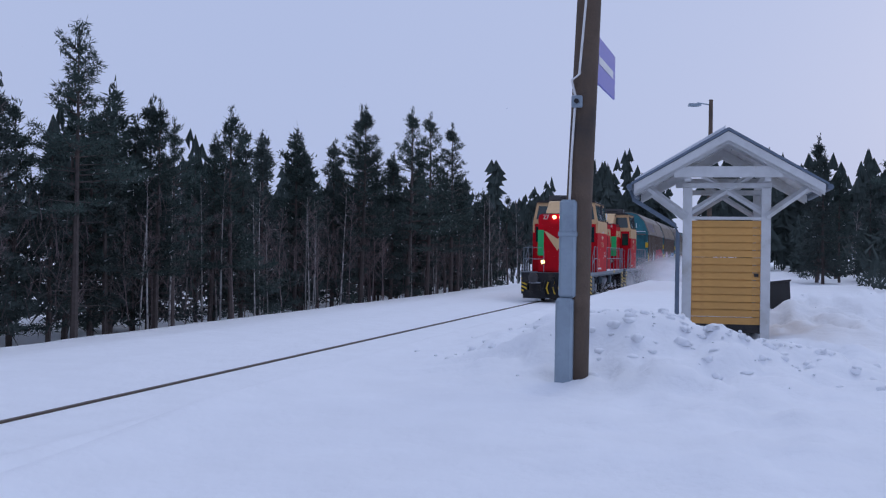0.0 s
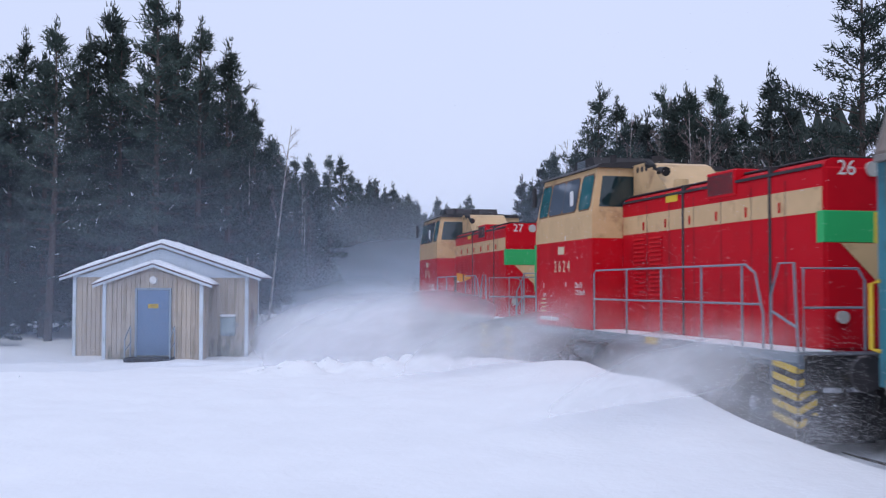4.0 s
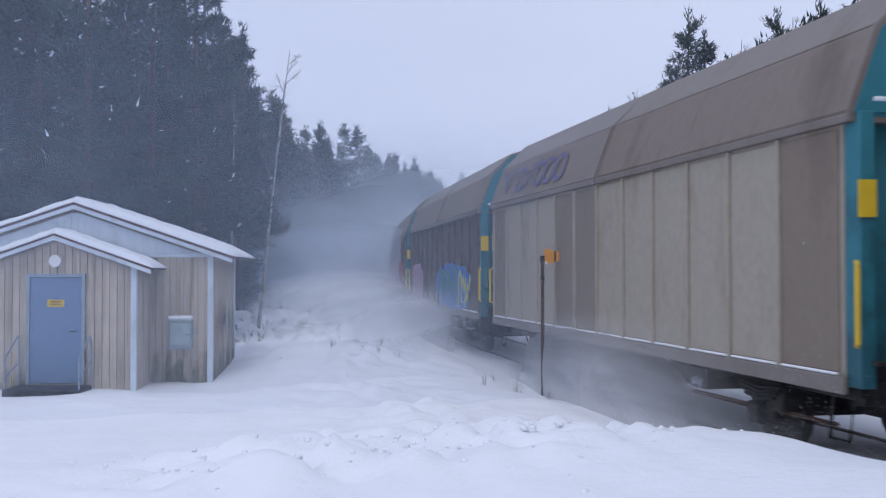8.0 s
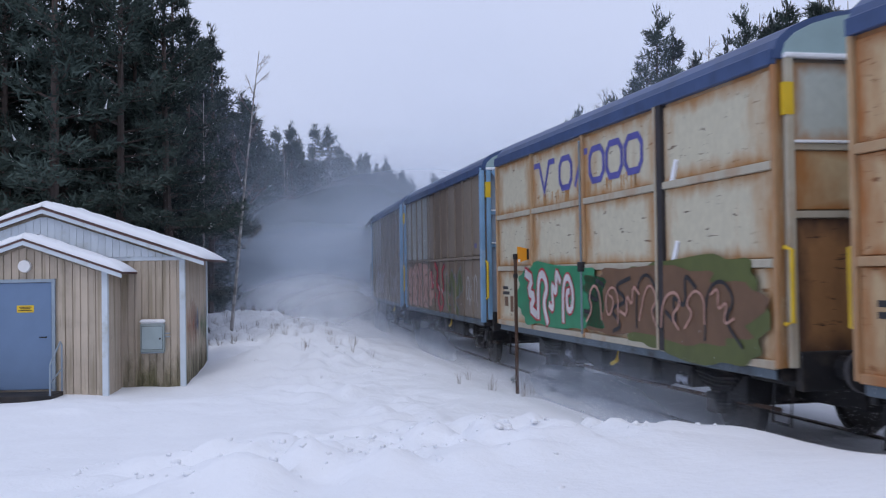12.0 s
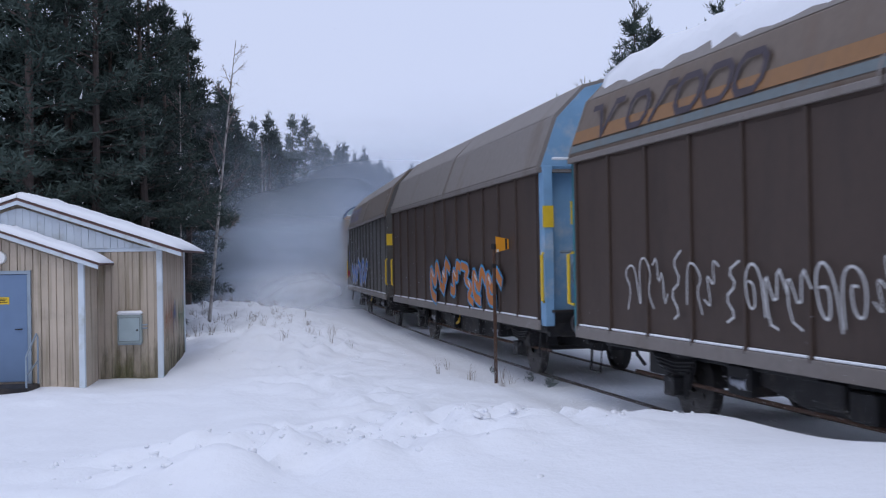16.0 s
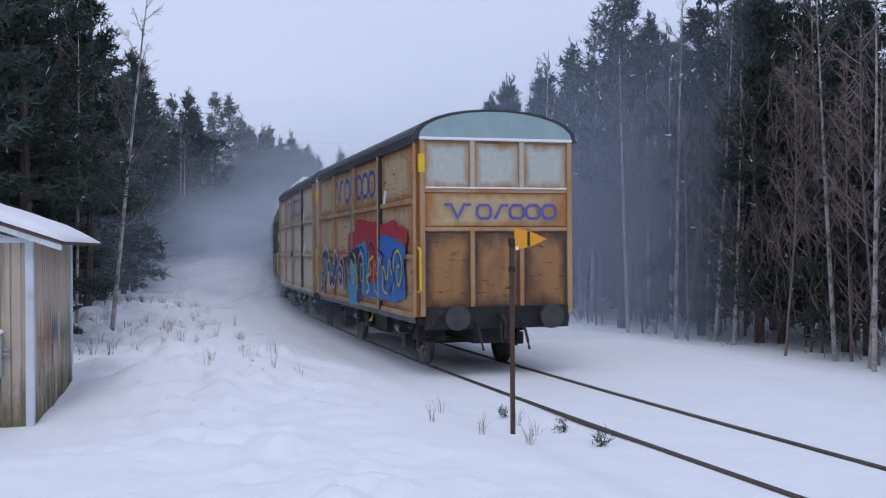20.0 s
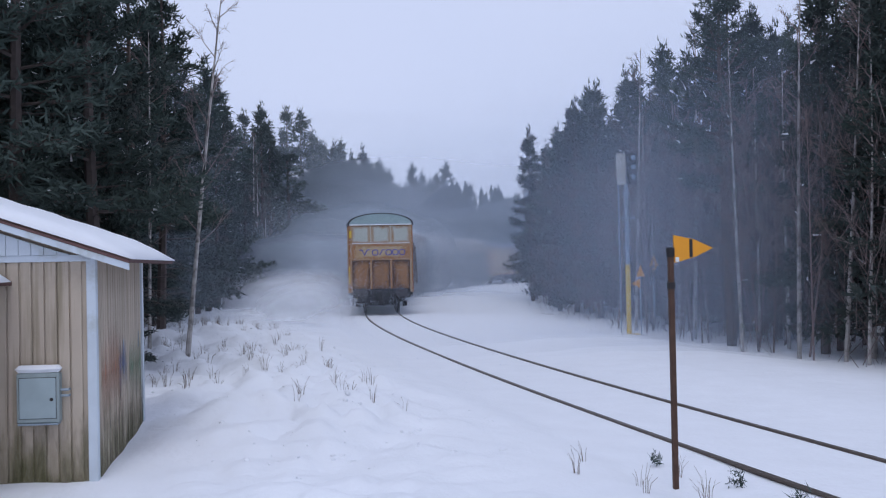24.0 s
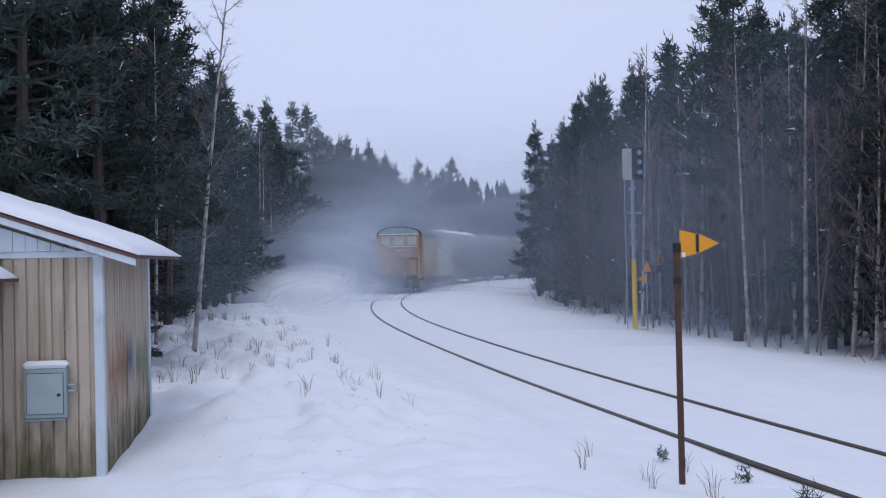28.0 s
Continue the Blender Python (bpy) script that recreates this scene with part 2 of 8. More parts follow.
RUSTY = mat("rusty_brown_steel", (0.10, 0.055, 0.038), 0.8, 0.2, 0.35, 12, 0.3, 60)
SIGN_BLUE = mat("blue_enamel", (0.13, 0.13, 0.50), 0.4, 0, 0.05, 4)
WHITE = mat("white_enamel", (0.75, 0.75, 0.75), 0.5, 0, 0.06, 6)
MOSS = mat("mossy_grime", (0.15, 0.14, 0.07), 0.9, 0, 0.4, 8)
DRY_STEM = mat("dry_stems", (0.17, 0.12, 0.085), 0.9, 0, 0.3, 8)


# ---- mesh helpers ----
def box(bm, x0, x1, y0, y1, z0, z1, bevel=0.0):
    v = [bm.verts.new((x, y, z)) for x in (x0, x1) for y in (y0, y1) for z in (z0, z1)]
    fs = [bm.faces.new([v[i] for i in q]) for q in ((0, 1, 3, 2), (4, 6, 7, 5), (0, 4, 5, 1), (2, 3, 7, 6), (0, 2, 6, 4), (1, 5, 7, 3))]
    if bevel:
        es = list({e for f in fs for e in f.edges})
        bmesh.ops.bevel(bm, geom=es, offset=bevel, segments=1, affect="EDGES")
    return bm


def tube(bm, pts, radii, n=6, caps=True):
    """Tapered tube through points."""
    rings = []
    for i, p in enumerate(pts):
        p = Vector(p)
        d = (Vector(pts[min(i + 1, len(pts) - 1)]) - Vector(pts[max(i - 1, 0)])).normalized()
        u = d.orthogonal().normalized() if abs(d.z) > 0.9 else d.cross(Vector((0, 0, 1))).normalized()
        w = d.cross(u)
        r = radii[i] if hasattr(radii, "__len__") else radii
        rings.append([bm.verts.new(p + (u * math.cos(2 * math.pi * k / n) + w * math.sin(2 * math.pi * k / n)) * r) for k in range(n)])
    for a, b in zip(rings, rings[1:]):
        for k in range(n):
            bm.faces.new((a[k], a[(k + 1) % n], b[(k + 1) % n], b[k]))
    if caps:
        bm.faces.new(rings[0][::-1])
        bm.faces.new(rings[-1])
    return bm


def prism(bm, prof, y0, y1, axis="y"):
    """Extrude a closed (x, z) outline along y, or an (y, z) outline along x."""
    f = (lambda a, b, t: (a, t, b)) if axis == "y" else (lambda a, b, t: (t, a, b))
    if axis == "z":
        f = lambda a, b, t: (a, b, t)
    A = [bm.verts.new(f(a, b, y0)) for a, b in prof]
    B = [bm.verts.new(f(a, b, y1)) for a, b in prof]
    n = len(prof)
    for k in range(n):
        bm.faces.new((A[k], A[(k + 1) % n], B[(k + 1) % n], B[k]))
    bm.faces.new(A[::-1])
    bm.faces.new(B)
    bmesh.ops.recalc_face_normals(bm, faces=bm.faces)
    return bm


def mesh_of(name, bm, material, smooth=False):
    me = bpy.data.meshes.new(name)
    bmesh.ops.recalc_face_normals(bm, faces=bm.faces)
    bm.to_mesh(me)
    bm.free()
    me.materials.append(material)
    if smooth:
        for p in me.polygons:
            p.use_smooth = True
    return me


def part(name, bm, material, parent, label="", smooth=False, at=None):
    """One mesh object under a thing or part."""
    ob = new(name, mesh_of(name, bm, material, smooth))
    ob.parent = parent
    if at is not None:
        ob.matrix_basis = at
    if label:
        ob["label"] = label
    return ob


def share(name, me, parent, at=None, label=""):
    """Another object on a mesh that exists."""
    ob = new(name, me)
    ob.parent = parent
    if at is not None:
        ob.matrix_basis = at
    if label:
        ob["label"] = label
    return ob


def thing(name, m, label, category, group="", kind=""):
    ob = new(name)
    ob.empty_display_size = 0.2
    ob.matrix_basis = m
    return tagged(ob, label, category, group, kind)


def B():
    return bmesh.new()


# ---- the line of the track ----
STEP = 0.5
S0 = -420.0
_th, _x, _y = 0.0, 0.0, S0
LINE = []
_s = S0
while _s < 420:
    LINE.append((_x, _y, _th))
    k = 0.0029 / (1 + math.exp(-max(min((_s - 6.6) / 2, 50), -50))) + 0.0027 / (1 + math.exp(-max(min((_s - 44.2) / 2, 50), -50))) if _s < 165 else 0.0
    _th += k * STEP
    _x += math.sin(_th) * STEP
    _y += math.cos(_th) * STEP
    _s += STEP


def line_at(s):
    """Centre of the track at s metres along it: x, y and heading (to the right of +Y)."""
    i = max(0.0, min((s - S0) / STEP, len(LINE) - 1.001))
    k = int(i)
    f = i - k
    a, b = LINE[k], LINE[k + 1]
    return tuple(a[j] * (1 - f) + b[j] * f for j in range(3))


def beside(s, d):
    """Point d metres to the right of the track's centre."""
    x, y, th = line_at(s)
    return x + d * math.cos(th), y - d * math.sin(th)


LX = np.array([p[0] for p in LINE])
LY = np.array([p[1] for p in LINE])
LT = np.array([p[2] for p in LINE])


def track_coords(x, y):
    """Distance along and to the right of the line, near enough for the ground."""
    i = np.argmin((LX[:, None] - x[None, :]) ** 2 + (LY[:, None] - y[None, :]) ** 2, axis=0)
    dx, dy = x - LX[i], y - LY[i]
    c, s = np.cos(LT[i]), np.sin(LT[i])
    return S0 + i * STEP + dx * s + dy * c, dx * c - dy * s


def smooth01(v):
    v = np.clip(v, 0, 1)
    return v * v * (3 - 2 * v)


def lattice(seed, n=64):
    return np.random.RandomState(seed).rand(n, n)


def vnoise(x, y, seed):
    """Smooth value noise, one per metre."""
    g = lattice(seed)
    xi, yi = np.floor(x).astype(int), np.floor(y).astype(int)
    fx, fy = smooth01(x - xi), smooth01(y - yi)
    n = 64
    a, b = g[xi % n, yi % n], g[(xi + 1) % n, yi % n]
    c, d = g[xi % n, (yi + 1) % n], g[(xi + 1) % n, (yi + 1) % n]
    return (a * (1 - fx) + b * fx) * (1 - fy) + (c * (1 - fx) + d * fx) * fy - 0.5


def height(x, y):
    """Snow surface over the whole place; the rail tops are at 0."""
    s, d = track_coords(x, y)
    # flat bed with the rails sunk in it
    h = np.full_like(x, -0.03)
    # platform side
    plat = 0.42 * (1 - smooth01((s - 9.0) / 5.0)) + 0.13
    plat = plat - 0.20 * (1 - smooth01((s + 3) / 6)) * smooth01((s + 21) / 4)
    plat = plat + 0.22 * smooth01((s - 19) / 10) * smooth01((-d - 2.6) / 2.0)
    left = smooth01((-d - 1.75) / 0.9)
    h = h * (1 - left) + plat * left
    # far side falls gently to the forest floor
    right = smooth01((d - 5.0) / 4.5)
    h = h * (1 - right) + (-0.45) * right
    h = h - 0.75 * smooth01((d - 10.0) / 2.6) * (1 - smooth01((s + 8) / 8))
    ridge = np.exp(-((d - 3.2) / 0.8) ** 2) * 0.06 + np.exp(-((d + 2.15) / 0.45) ** 2) * 0.16 * (1 - smooth01((s + 6) / 6))
    h += ridge
    # drift lying over the nearer rail by the platform
    h += 0.07 * np.exp(-((d + 0.8) / 0.2) ** 2) * smooth01((s + 30) / 4) * (1 - smooth01((s + 14) / 4))
    # ploughed bank round the shelter and the pole
    for bx, by, r, a in BANKS:
        h += a * np.exp(-(((x - bx) ** 2 + (y - by) ** 2) / (r * r)))
    # lumps
    away = smooth01((np.abs(d) - 2.2) / 1.5)
    lump = vnoise(x * 0.35, y * 0.35, 3) * 0.14 + vnoise(x * 1.1, y * 1.1, 5) * 0.07
    rough = np.zeros_like(x)
    for bx, by, r, a in ROUGH:
        rough += a * np.exp(-(((x - bx) ** 2 + (y - by) ** 2) / (r * r)))
    rough = np.clip(rough, 0, 1)
    chunk = np.clip(vnoise(x * 1.9, y * 1.9, 7) * 2.6, 0, 0.8) * 0.26 + np.clip(vnoise(x * 3.1 + 5, y * 3.1, 8) * 3.2, -0.3, 0.9) * 0.17
    puffs = np.abs(vnoise(x * 1.7 + 3, y * 1.7, 17)) * 0.34 + np.abs(vnoise(x * 3.9, y * 3.9 + 2, 18)) * 0.17 + np.abs(vnoise(x * 8.3, y * 8.3, 19)) * 0.075
    lump += rough * (chunk * 0.55 + puffs - 0.06)
    lump += vnoise(x * 2.4, y * 2.4, 13) * 0.025
    h += away * lump * np.where(d > 0, 0.35, 1.0)
    far = smooth01((np.abs(d) - 30) / 60)
    return h + far * vnoise(x * 0.02, y * 0.02, 11) * 1.2


BANKS = [(-5.9, -25.0, 1.0, 0.50), (-7.2, -24.6, 1.1, 0.30), (-8.2, -25.4, 1.0, 0.16), (-6.3, -22.5, 1.2, -0.12), (-8.8, -35.0, 1.8, 0.40), (-9.6, -31.5, 1.3, 0.18), (-2.9, 6.4, 1.4, 0.32), (-2.9, 3.6, 1.8, 0.28), (-6.6, -26.5, 2.4, 0.12), (-4.9, -28.0, 1.3, 0.25), (-10.8, -38.0, 3.0, 0.55), (-4.9, 10.2, 2.2, 0.07), (-2.9, 9.2, 1.6, 0.12), (-4.9, 24.5, 2.2, 0.20), (-4.2, 29.0, 1.6, 0.28), (-5.6, 36.0, 3.0, 0.35), (-6.7, 19.2, 1.6, -0.12), (-1.9, 18.9, 1.1, -0.10)]
ROUGH = [(-5.4, 12.0, 1.2, 1.0), (-4.2, 12.0, 1.0, 1.0), (-6.6, -24.6, 1.9, 1.0), (-8.6, -26.5, 1.8, 0.8), (-9.2, -33.5, 2.2, 1.0), (-8.2, -20.5, 1.6, 0.5), (-4.4, 15.5, 1.6, 0.7), (-5.4, 18.5, 1.8, 0.7), (-6.6, -26.0, 2.6, 1.0), (-5.2, -29.0, 1.6, 1.0), (-10.8, -37.5, 3.2, 1.0), (-5.9, 10.2, 1.5, 1.0), (-4.2, 10.6, 1.4, 0.8), (-7.6, 9.4, 1.3, 0.5), (-4.6, 22.0, 1.8, 0.7), (-4.6, 26.0, 2.6, 1.0), (-5.4, 32.0, 3.5, 1.0), (-6.4, 38.0, 4.5, 0.9), (-9.2, 18.0, 1.1, 0.4), (-8.6, -18, 3.0, 0.25), (-8, 5, 2.5, 0.25)]


def axis_steps(lo, a, b, hi, fine):
    mid = list(np.arange(a, b, fine))
    up, v, st = [], b, fine
    while v < hi:
        up.append(v)
        st *= 1.12
        v += st
    down, v, st = [], a, fine
    while v > lo:
        st *= 1.12
        v -= st
        down.append(v)
    return np.array(down[::-1] + mid + up + [hi])


def ground():
    xs = axis_steps(-1400, -13.0, 3.0, 1400, 0.10)
    ys = axis_steps(-1400, -34.0, 38.0, 1400, 0.12)
    gx, gy = np.meshgrid(xs, ys, indexing="ij")
    fx, fy = gx.ravel(), gy.ravel()
    z = np.concatenate([height(fx[i:i + 20000], fy[i:i + 20000]) for i in range(0, len(fx), 20000)])
    nx, ny = gx.shape
    idx = np.arange(nx * ny).reshape(nx, ny)
    quads = np.stack([idx[:-1, :-1], idx[1:, :-1], idx[1:, 1:], idx[:-1, 1:]], -1).reshape(-1, 4)
    me = bpy.data.meshes.new("ground")
    me.vertices.add(nx * ny)
    me.vertices.foreach_set("co", np.stack([fx, fy, z], 1).ravel())
    me.loops.add(len(quads) * 4)
    me.loops.foreach_set("vertex_index", quads.ravel().astype(np.int32))
    me.polygons.add(len(quads))
    me.polygons.foreach_set("loop_start", np.arange(0, len(quads) * 4, 4, dtype=np.int32))
    me.polygons.foreach_set("loop_total", np.full(len(quads), 4, dtype=np.int32))
    me.polygons.foreach_set("use_smooth", np.ones(len(quads), dtype=bool))
    me.update()
    me.materials.append(SNOW)
    tagged(new("ground", me), "trodden and drifted white snow covering the ground", "snow", kind="structure")


ground()


def ground_z(x, y):
    return float(height(np.array([float(x)]), np.array([float(y)]))[0])


def rails():
    for name, d in (("rail", -0.8), ("rail", 0.8)):
        bm = B()
        prof = [(-0.075, -0.17), (0.075, -0.17), (0.075, -0.15), (0.012, -0.13), (0.012, -0.04), (0.036, -0.03), (0.036, -0.004), (0.028, 0.0), (-0.028, 0.0), (-0.036, -0.004), (-0.036, -0.03), (-0.012, -0.04), (-0.012, -0.13), (-0.075, -0.15)]
        prev = None
        s = -200.0
        while s <= 190:
            x, y, th = line_at(s)
            ring = [bm.verts.new((x + (d + a) * math.cos(th), y - (d + a) * math.sin(th), z)) for a, z in prof]
            if prev:
                for k in range(len(prof)):
                    bm.faces.new((prev[k], prev[(k + 1) % len(prof)], ring[(k + 1) % len(prof)], ring[k]))
            prev = ring
            s += 2.0
        ob = new(name, mesh_of(name, bm, RAIL))
        tagged(ob, "dark steel rail lying in a groove of the snow", "rail", "rails of the track", "structure")


rails()


# ---- trees ----
def needle_mesh(name, clumps, material, rng, count, length, width, snow=0.003):
    """Tufts of thin blades at (point, direction) pairs."""
    nv = len(clumps) * count
    P0 = np.repeat(np.array([c[0] for c in clumps]), count, axis=0)
    D0 = np.repeat(np.array([c[1] for c in clumps]), count, axis=0)
    dirs = D0 * 0.75 + rng.normal(0, 0.6, (nv, 3)) + np.array([0, 0, 0.2])
    dirs /= np.linalg.norm(dirs, axis=1)[:, None]
    side = np.cross(dirs, rng.normal(0, 1, (nv, 3)))
    side /= np.linalg.norm(side, axis=1)[:, None] + 1e-6
    ln = length * rng.uniform(0.6, 1.25, (nv, 1))
    start = P0 + rng.normal(0, length * 0.28, (nv, 3))
    tri = np.stack([start - side * width, start + side * width, start + dirs * ln], 1).reshape(-1, 3)
    me = bpy.data.meshes.new(name)
    me.from_pydata(tri.tolist(), [], np.arange(nv * 3).reshape(-1, 3).tolist())
    me.materials.append(material)
    me.materials.append(SNOW)
    up = (dirs[:, 2] > -0.2) & (rng.rand(nv) < snow * 2)
    me.polygons.foreach_set("material_index", up.astype(np.int32))
    return me


def pine_meshes(seed, h, base, spread, whorls, hi, shape, bend=0.15, tufts=6, mat_needle=None, droop=0.0, arms=5):
    """Trunk with limbs, and a crown of needle tufts. base: height at which the crown starts, as a share."""
    rng = np.random.RandomState(seed)
    bm = B()
    n = 8
    zs = np.linspace(0, 1, n)
    bx, by = rng.normal(0, bend), rng.normal(0, bend)
    ctr = [Vector((bx * math.sin(z * 2.4), by * math.sin(z * 2.0), z * h - (0.4 if z == 0 else 0))) for z in zs]
    r0 = h * 0.0115 + 0.015
    tube(bm, ctr, [r0 * (1 - 0.93 * z) + 0.008 for z in zs], 7)

    def mid(z):
        i = min(int(z * (n - 1)), n - 2)
        f = z * (n - 1) - i
        return ctr[i].lerp(ctr[i + 1], f)

    clumps = []
    for w in range(whorls):
        z = min(base + (1 - base) * (w + rng.uniform(0, 0.6)) / whorls, 0.985)
        q = (z - base) / (1 - base)
        reach = spread * shape(q) * rng.uniform(0.75, 1.2)
        a0 = rng.uniform(0, 6.28)
        for j in range(arms):
            if rng.rand() < 0.14:
                continue
            a = a0 + j * 6.283 / arms + rng.normal(0, 0.3)
            lift = (0.05 + 0.75 * q) * rng.uniform(0.5, 1.3) - droop
            p = mid(min(max(z + rng.normal(0, 0.022), base * 0.9), 0.985))
            L = max(reach * rng.uniform(0.5, 1.2), 0.10)
            d = Vector((math.cos(a), math.sin(a), lift)).normalized()
            pts = [p] + [p + d * L * t + Vector((0, 0, L * t * t * (-0.10 + 0.22 * q + (0.10 if t == 1.0 else 0)))) for t in (0.35, 0.7, 1.0)]
            tube(bm, pts, [r0 * 0.28 * (1 - q * 0.6), r0 * 0.18, r0 * 0.1, 0.006], 3, False)
            side = d.cross(Vector((0, 0, 1))).normalized()
            grow = d if q < 0.6 else d * 0.5 + Vector((0, 0, 1.3 * (q - 0.4)))
            m = max(3, int(tufts * (0.35 + L / spread)))
            for t in np.linspace(0.28, 1.0, m):
                i = min(int(t * 3), 2)
                b = pts[i].lerp(pts[i + 1], t * 3 - i)
                clumps.append(((b + Vector(rng.normal(0, 0.03, 3)))[:], grow[:]))
                wide = (0.42 * L * (1.15 - t) + 0.10) * rng.uniform(0.5, 1.1)
                for sd in (-1, 1):
                    v = (d * 0.8 + side * sd).normalized()
                    e = b + v * wide
                    clumps.append(((e + Vector(rng.normal(0, 0.03, 3)))[:], v[:]))
                    if hi and wide > 0.3:
                        clumps.append(((b + v * wide * 0.5)[:], v[:]))
                        tube(bm, [b, e], [0.010, 0.004], 3, False)
    top = mid(0.99)
    tube(bm, [top, top + Vector((0, 0, 0.55))], [0.02, 0.006], 3, False)
    for j in range(9):
        clumps.append(((top + Vector((0, 0, 0.45 - 0.11 * j)))[:], (0, 0, 2.2)))
    # dead lower branches
    for j in range(18 if hi else 12):
        z = rng.uniform(0.10, base + 0.08)
        a = rng.uniform(0, 6.28)
        p = mid(z)
        L = spread * rng.uniform(0.35, 0.95)
        tube(bm, [p, p + Vector((math.cos(a) * L * 0.6, math.sin(a) * L * 0.6, L * 0.02)), p + Vector((math.cos(a) * L, math.sin(a) * L, -L * 0.12))], [0.016, 0.010, 0.004], 3, False)
    trunk = mesh_of("trunk", bm, BARK)
    crown = needle_mesh("crown", clumps, mat_needle or NEEDLE, rng, 9 if hi else 5, 0.18 if hi else 0.28, 0.020 if hi else 0.038)
    return trunk, crown


def birch_meshes(seed, h, spread, twigs, trunk_mat):
    rng = np.random.RandomState(seed)
    bm, cr = B(), B()
    n = 8
    bx, by = rng.normal(0, 0.25), rng.normal(0, 0.25)
    ctr = [Vector((bx * math.sin(z * 2.2), by * math.sin(z * 2.6), z * h - (0.4 if z == 0 else 0))) for z in np.linspace(0, 1, n)]
    r0 = h * (0.0054 if trunk_mat == BIRCH else 0.0027) + 0.010
    tube(bm, ctr, [r0 * (1 - 0.9 * z) + 0.004 for z in np.linspace(0, 1, n)], 6)
    for w in range(twigs):
        z = 0.28 + 0.7 * (w / twigs)
        i = min(int(z * (n - 1)), n - 2)
        p = ctr[i].lerp(ctr[i + 1], z * (n - 1) - i)
        a = rng.uniform(0, 6.28)
        L = spread * (1.15 - z) * rng.uniform(0.6, 1.3) + 0.25
        d = Vector((math.cos(a), math.sin(a), rng.uniform(0.7, 1.5))).normalized()
        pts = [p, p + d * L * 0.5, p + d * L + Vector((0, 0, L * 0.1))]
        tube(cr, pts, [0.016, 0.010, 0.004], 3, False)
        for j in range(6):
            t = rng.uniform(0.3, 1.0)
            b = p.lerp(pts[2], t)
            e = b + (d + Vector(rng.normal(0, 0.55, 3))).normalized() * L * rng.uniform(0.2, 0.5)
            m = b.lerp(e, 0.5) + Vector(rng.normal(0, 0.03, 3))
            tube(cr, [b, m, e], [0.006, 0.0045, 0.002], 3, False)
            for q in range(3):
                e2 = m + (d + Vector(rng.normal(0, 0.7, 3))).normalized() * L * rng.uniform(0.1, 0.3)
                tube(cr, [m, e2], [0.004, 0.002], 3, False)
    return mesh_of("trunk", bm, trunk_mat), mesh_of("crown", cr, TWIG)


cone = lambda q: (1.0 - q) ** 0.85 + 0.04
dome = lambda q: (0.72 + 1.2 * q) if q < 0.22 else max(0.05, 1.0 * (1.0 - (q - 0.22) / 0.8) ** 0.95)
open_crown = lambda q: 1.0 - 0.84 * q if q > 0.12 else 0.9

PINES_HI = [pine_meshes(11, 9.6, 0.40, 1.75, 12, True, dome), pine_meshes(12, 9.2, 0.30, 1.95, 13, True, dome, 0.25), pine_meshes(13, 8.4, 0.25, 1.5, 14, True, cone), pine_meshes(14, 9.9, 0.48, 1.65, 11, True, dome), pine_meshes(15, 9.4, 0.46, 2.1, 11, True, open_crown, 0.1, 8, arms=4)]
PINES_LO = [pine_meshes(21, 9.4, 0.40, 1.65, 11, False, dome), pine_meshes(22, 9.8, 0.48, 1.6, 10, False, dome), pine_meshes(23, 8.8, 0.25, 1.5, 12, False, cone), pine_meshes(24, 9.9, 0.34, 1.6, 11, False, cone)]
SPRUCES = [pine_meshes(31, 9.9, 0.08, 1.6, 19, True, cone, 0.06, 6, SPRUCE, 0.22), pine_meshes(32, 9.2, 0.10, 1.5, 17, False, cone, 0.06, 6, SPRUCE, 0.24), pine_meshes(33, 9.6, 0.14, 1.4, 17, False, cone, 0.06, 6, SPRUCE, 0.20)]
BIRCHES = [birch_meshes(41, 9.0, 1.3, 20, BIRCH), birch_meshes(42, 7.4, 1.1, 16, BIRCH), birch_meshes(43, 6.6, 1.0, 22, TWIG), birch_meshes(44, 7.2, 0.8, 20, TWIG)]

TREE_WORDS = {"pine_tree": ("tall Scots pine with dark green needles at the snowy forest edge", "pine"),
              "spruce_tree": ("dark spruce with dense drooping branches dusted with snow", "spruce"),
              "birch_tree": ("bare birch with a thin pale trunk among conifers", "birch"),
              "sapling": ("bare reddish-brown deciduous sapling with fine twigs", "sapling")}


def plant(kind, meshes, x, y, size=1.0, turn=0.0, group="forest along the railway", lean=0.0, label="", sway=0.0):
    words = TREE_WORDS[kind]
    ob = new(kind)
    ob.matrix_basis = pose(x, y, ground_z(x, y) - 0.03, lean, sway, turn) @ Matrix.Scale(size, 4)
    tagged(ob, label or words[0], words[1], group)
    share("trunk", meshes[0], ob)
    share("crown", meshes[1], ob)
    return ob


# trees that stand out
plant("pine_tree", PINES_HI[4], 11.1, -37.3, 0.95, 40, label="tall open-grown Scots pine with long lower branches at the forest edge")
plant("pine_tree", PINES_HI[2], 11.9, -43.0, 0.95, 130)
plant("pine_tree", PINES_HI[2], 11.8, -48.5, 1.0, 210)
plant("pine_tree", PINES_HI[0], 11.6, -63.0, 1.07, 20)
plant("spruce_tree", SPRUCES[0], 12.7, -76.0, 1.0, 0)
for x, y, k in ((11.0, -61.0, 1.06), (11.0, -68.7, 1.16), (11.4, -74.0, 1.22), (11.2, -79.0, 1.2)):
    plant("pine_tree", PINES_HI[1], x, y, k, y * 7)
plant("pine_tree", PINES_HI[1], 9.9, 16.6, 1.32, 75, label="broad old Scots pine standing above its neighbours by the track")
plant("pine_tree", PINES_HI[1], 13.0, 41.5, 1.32, 120)
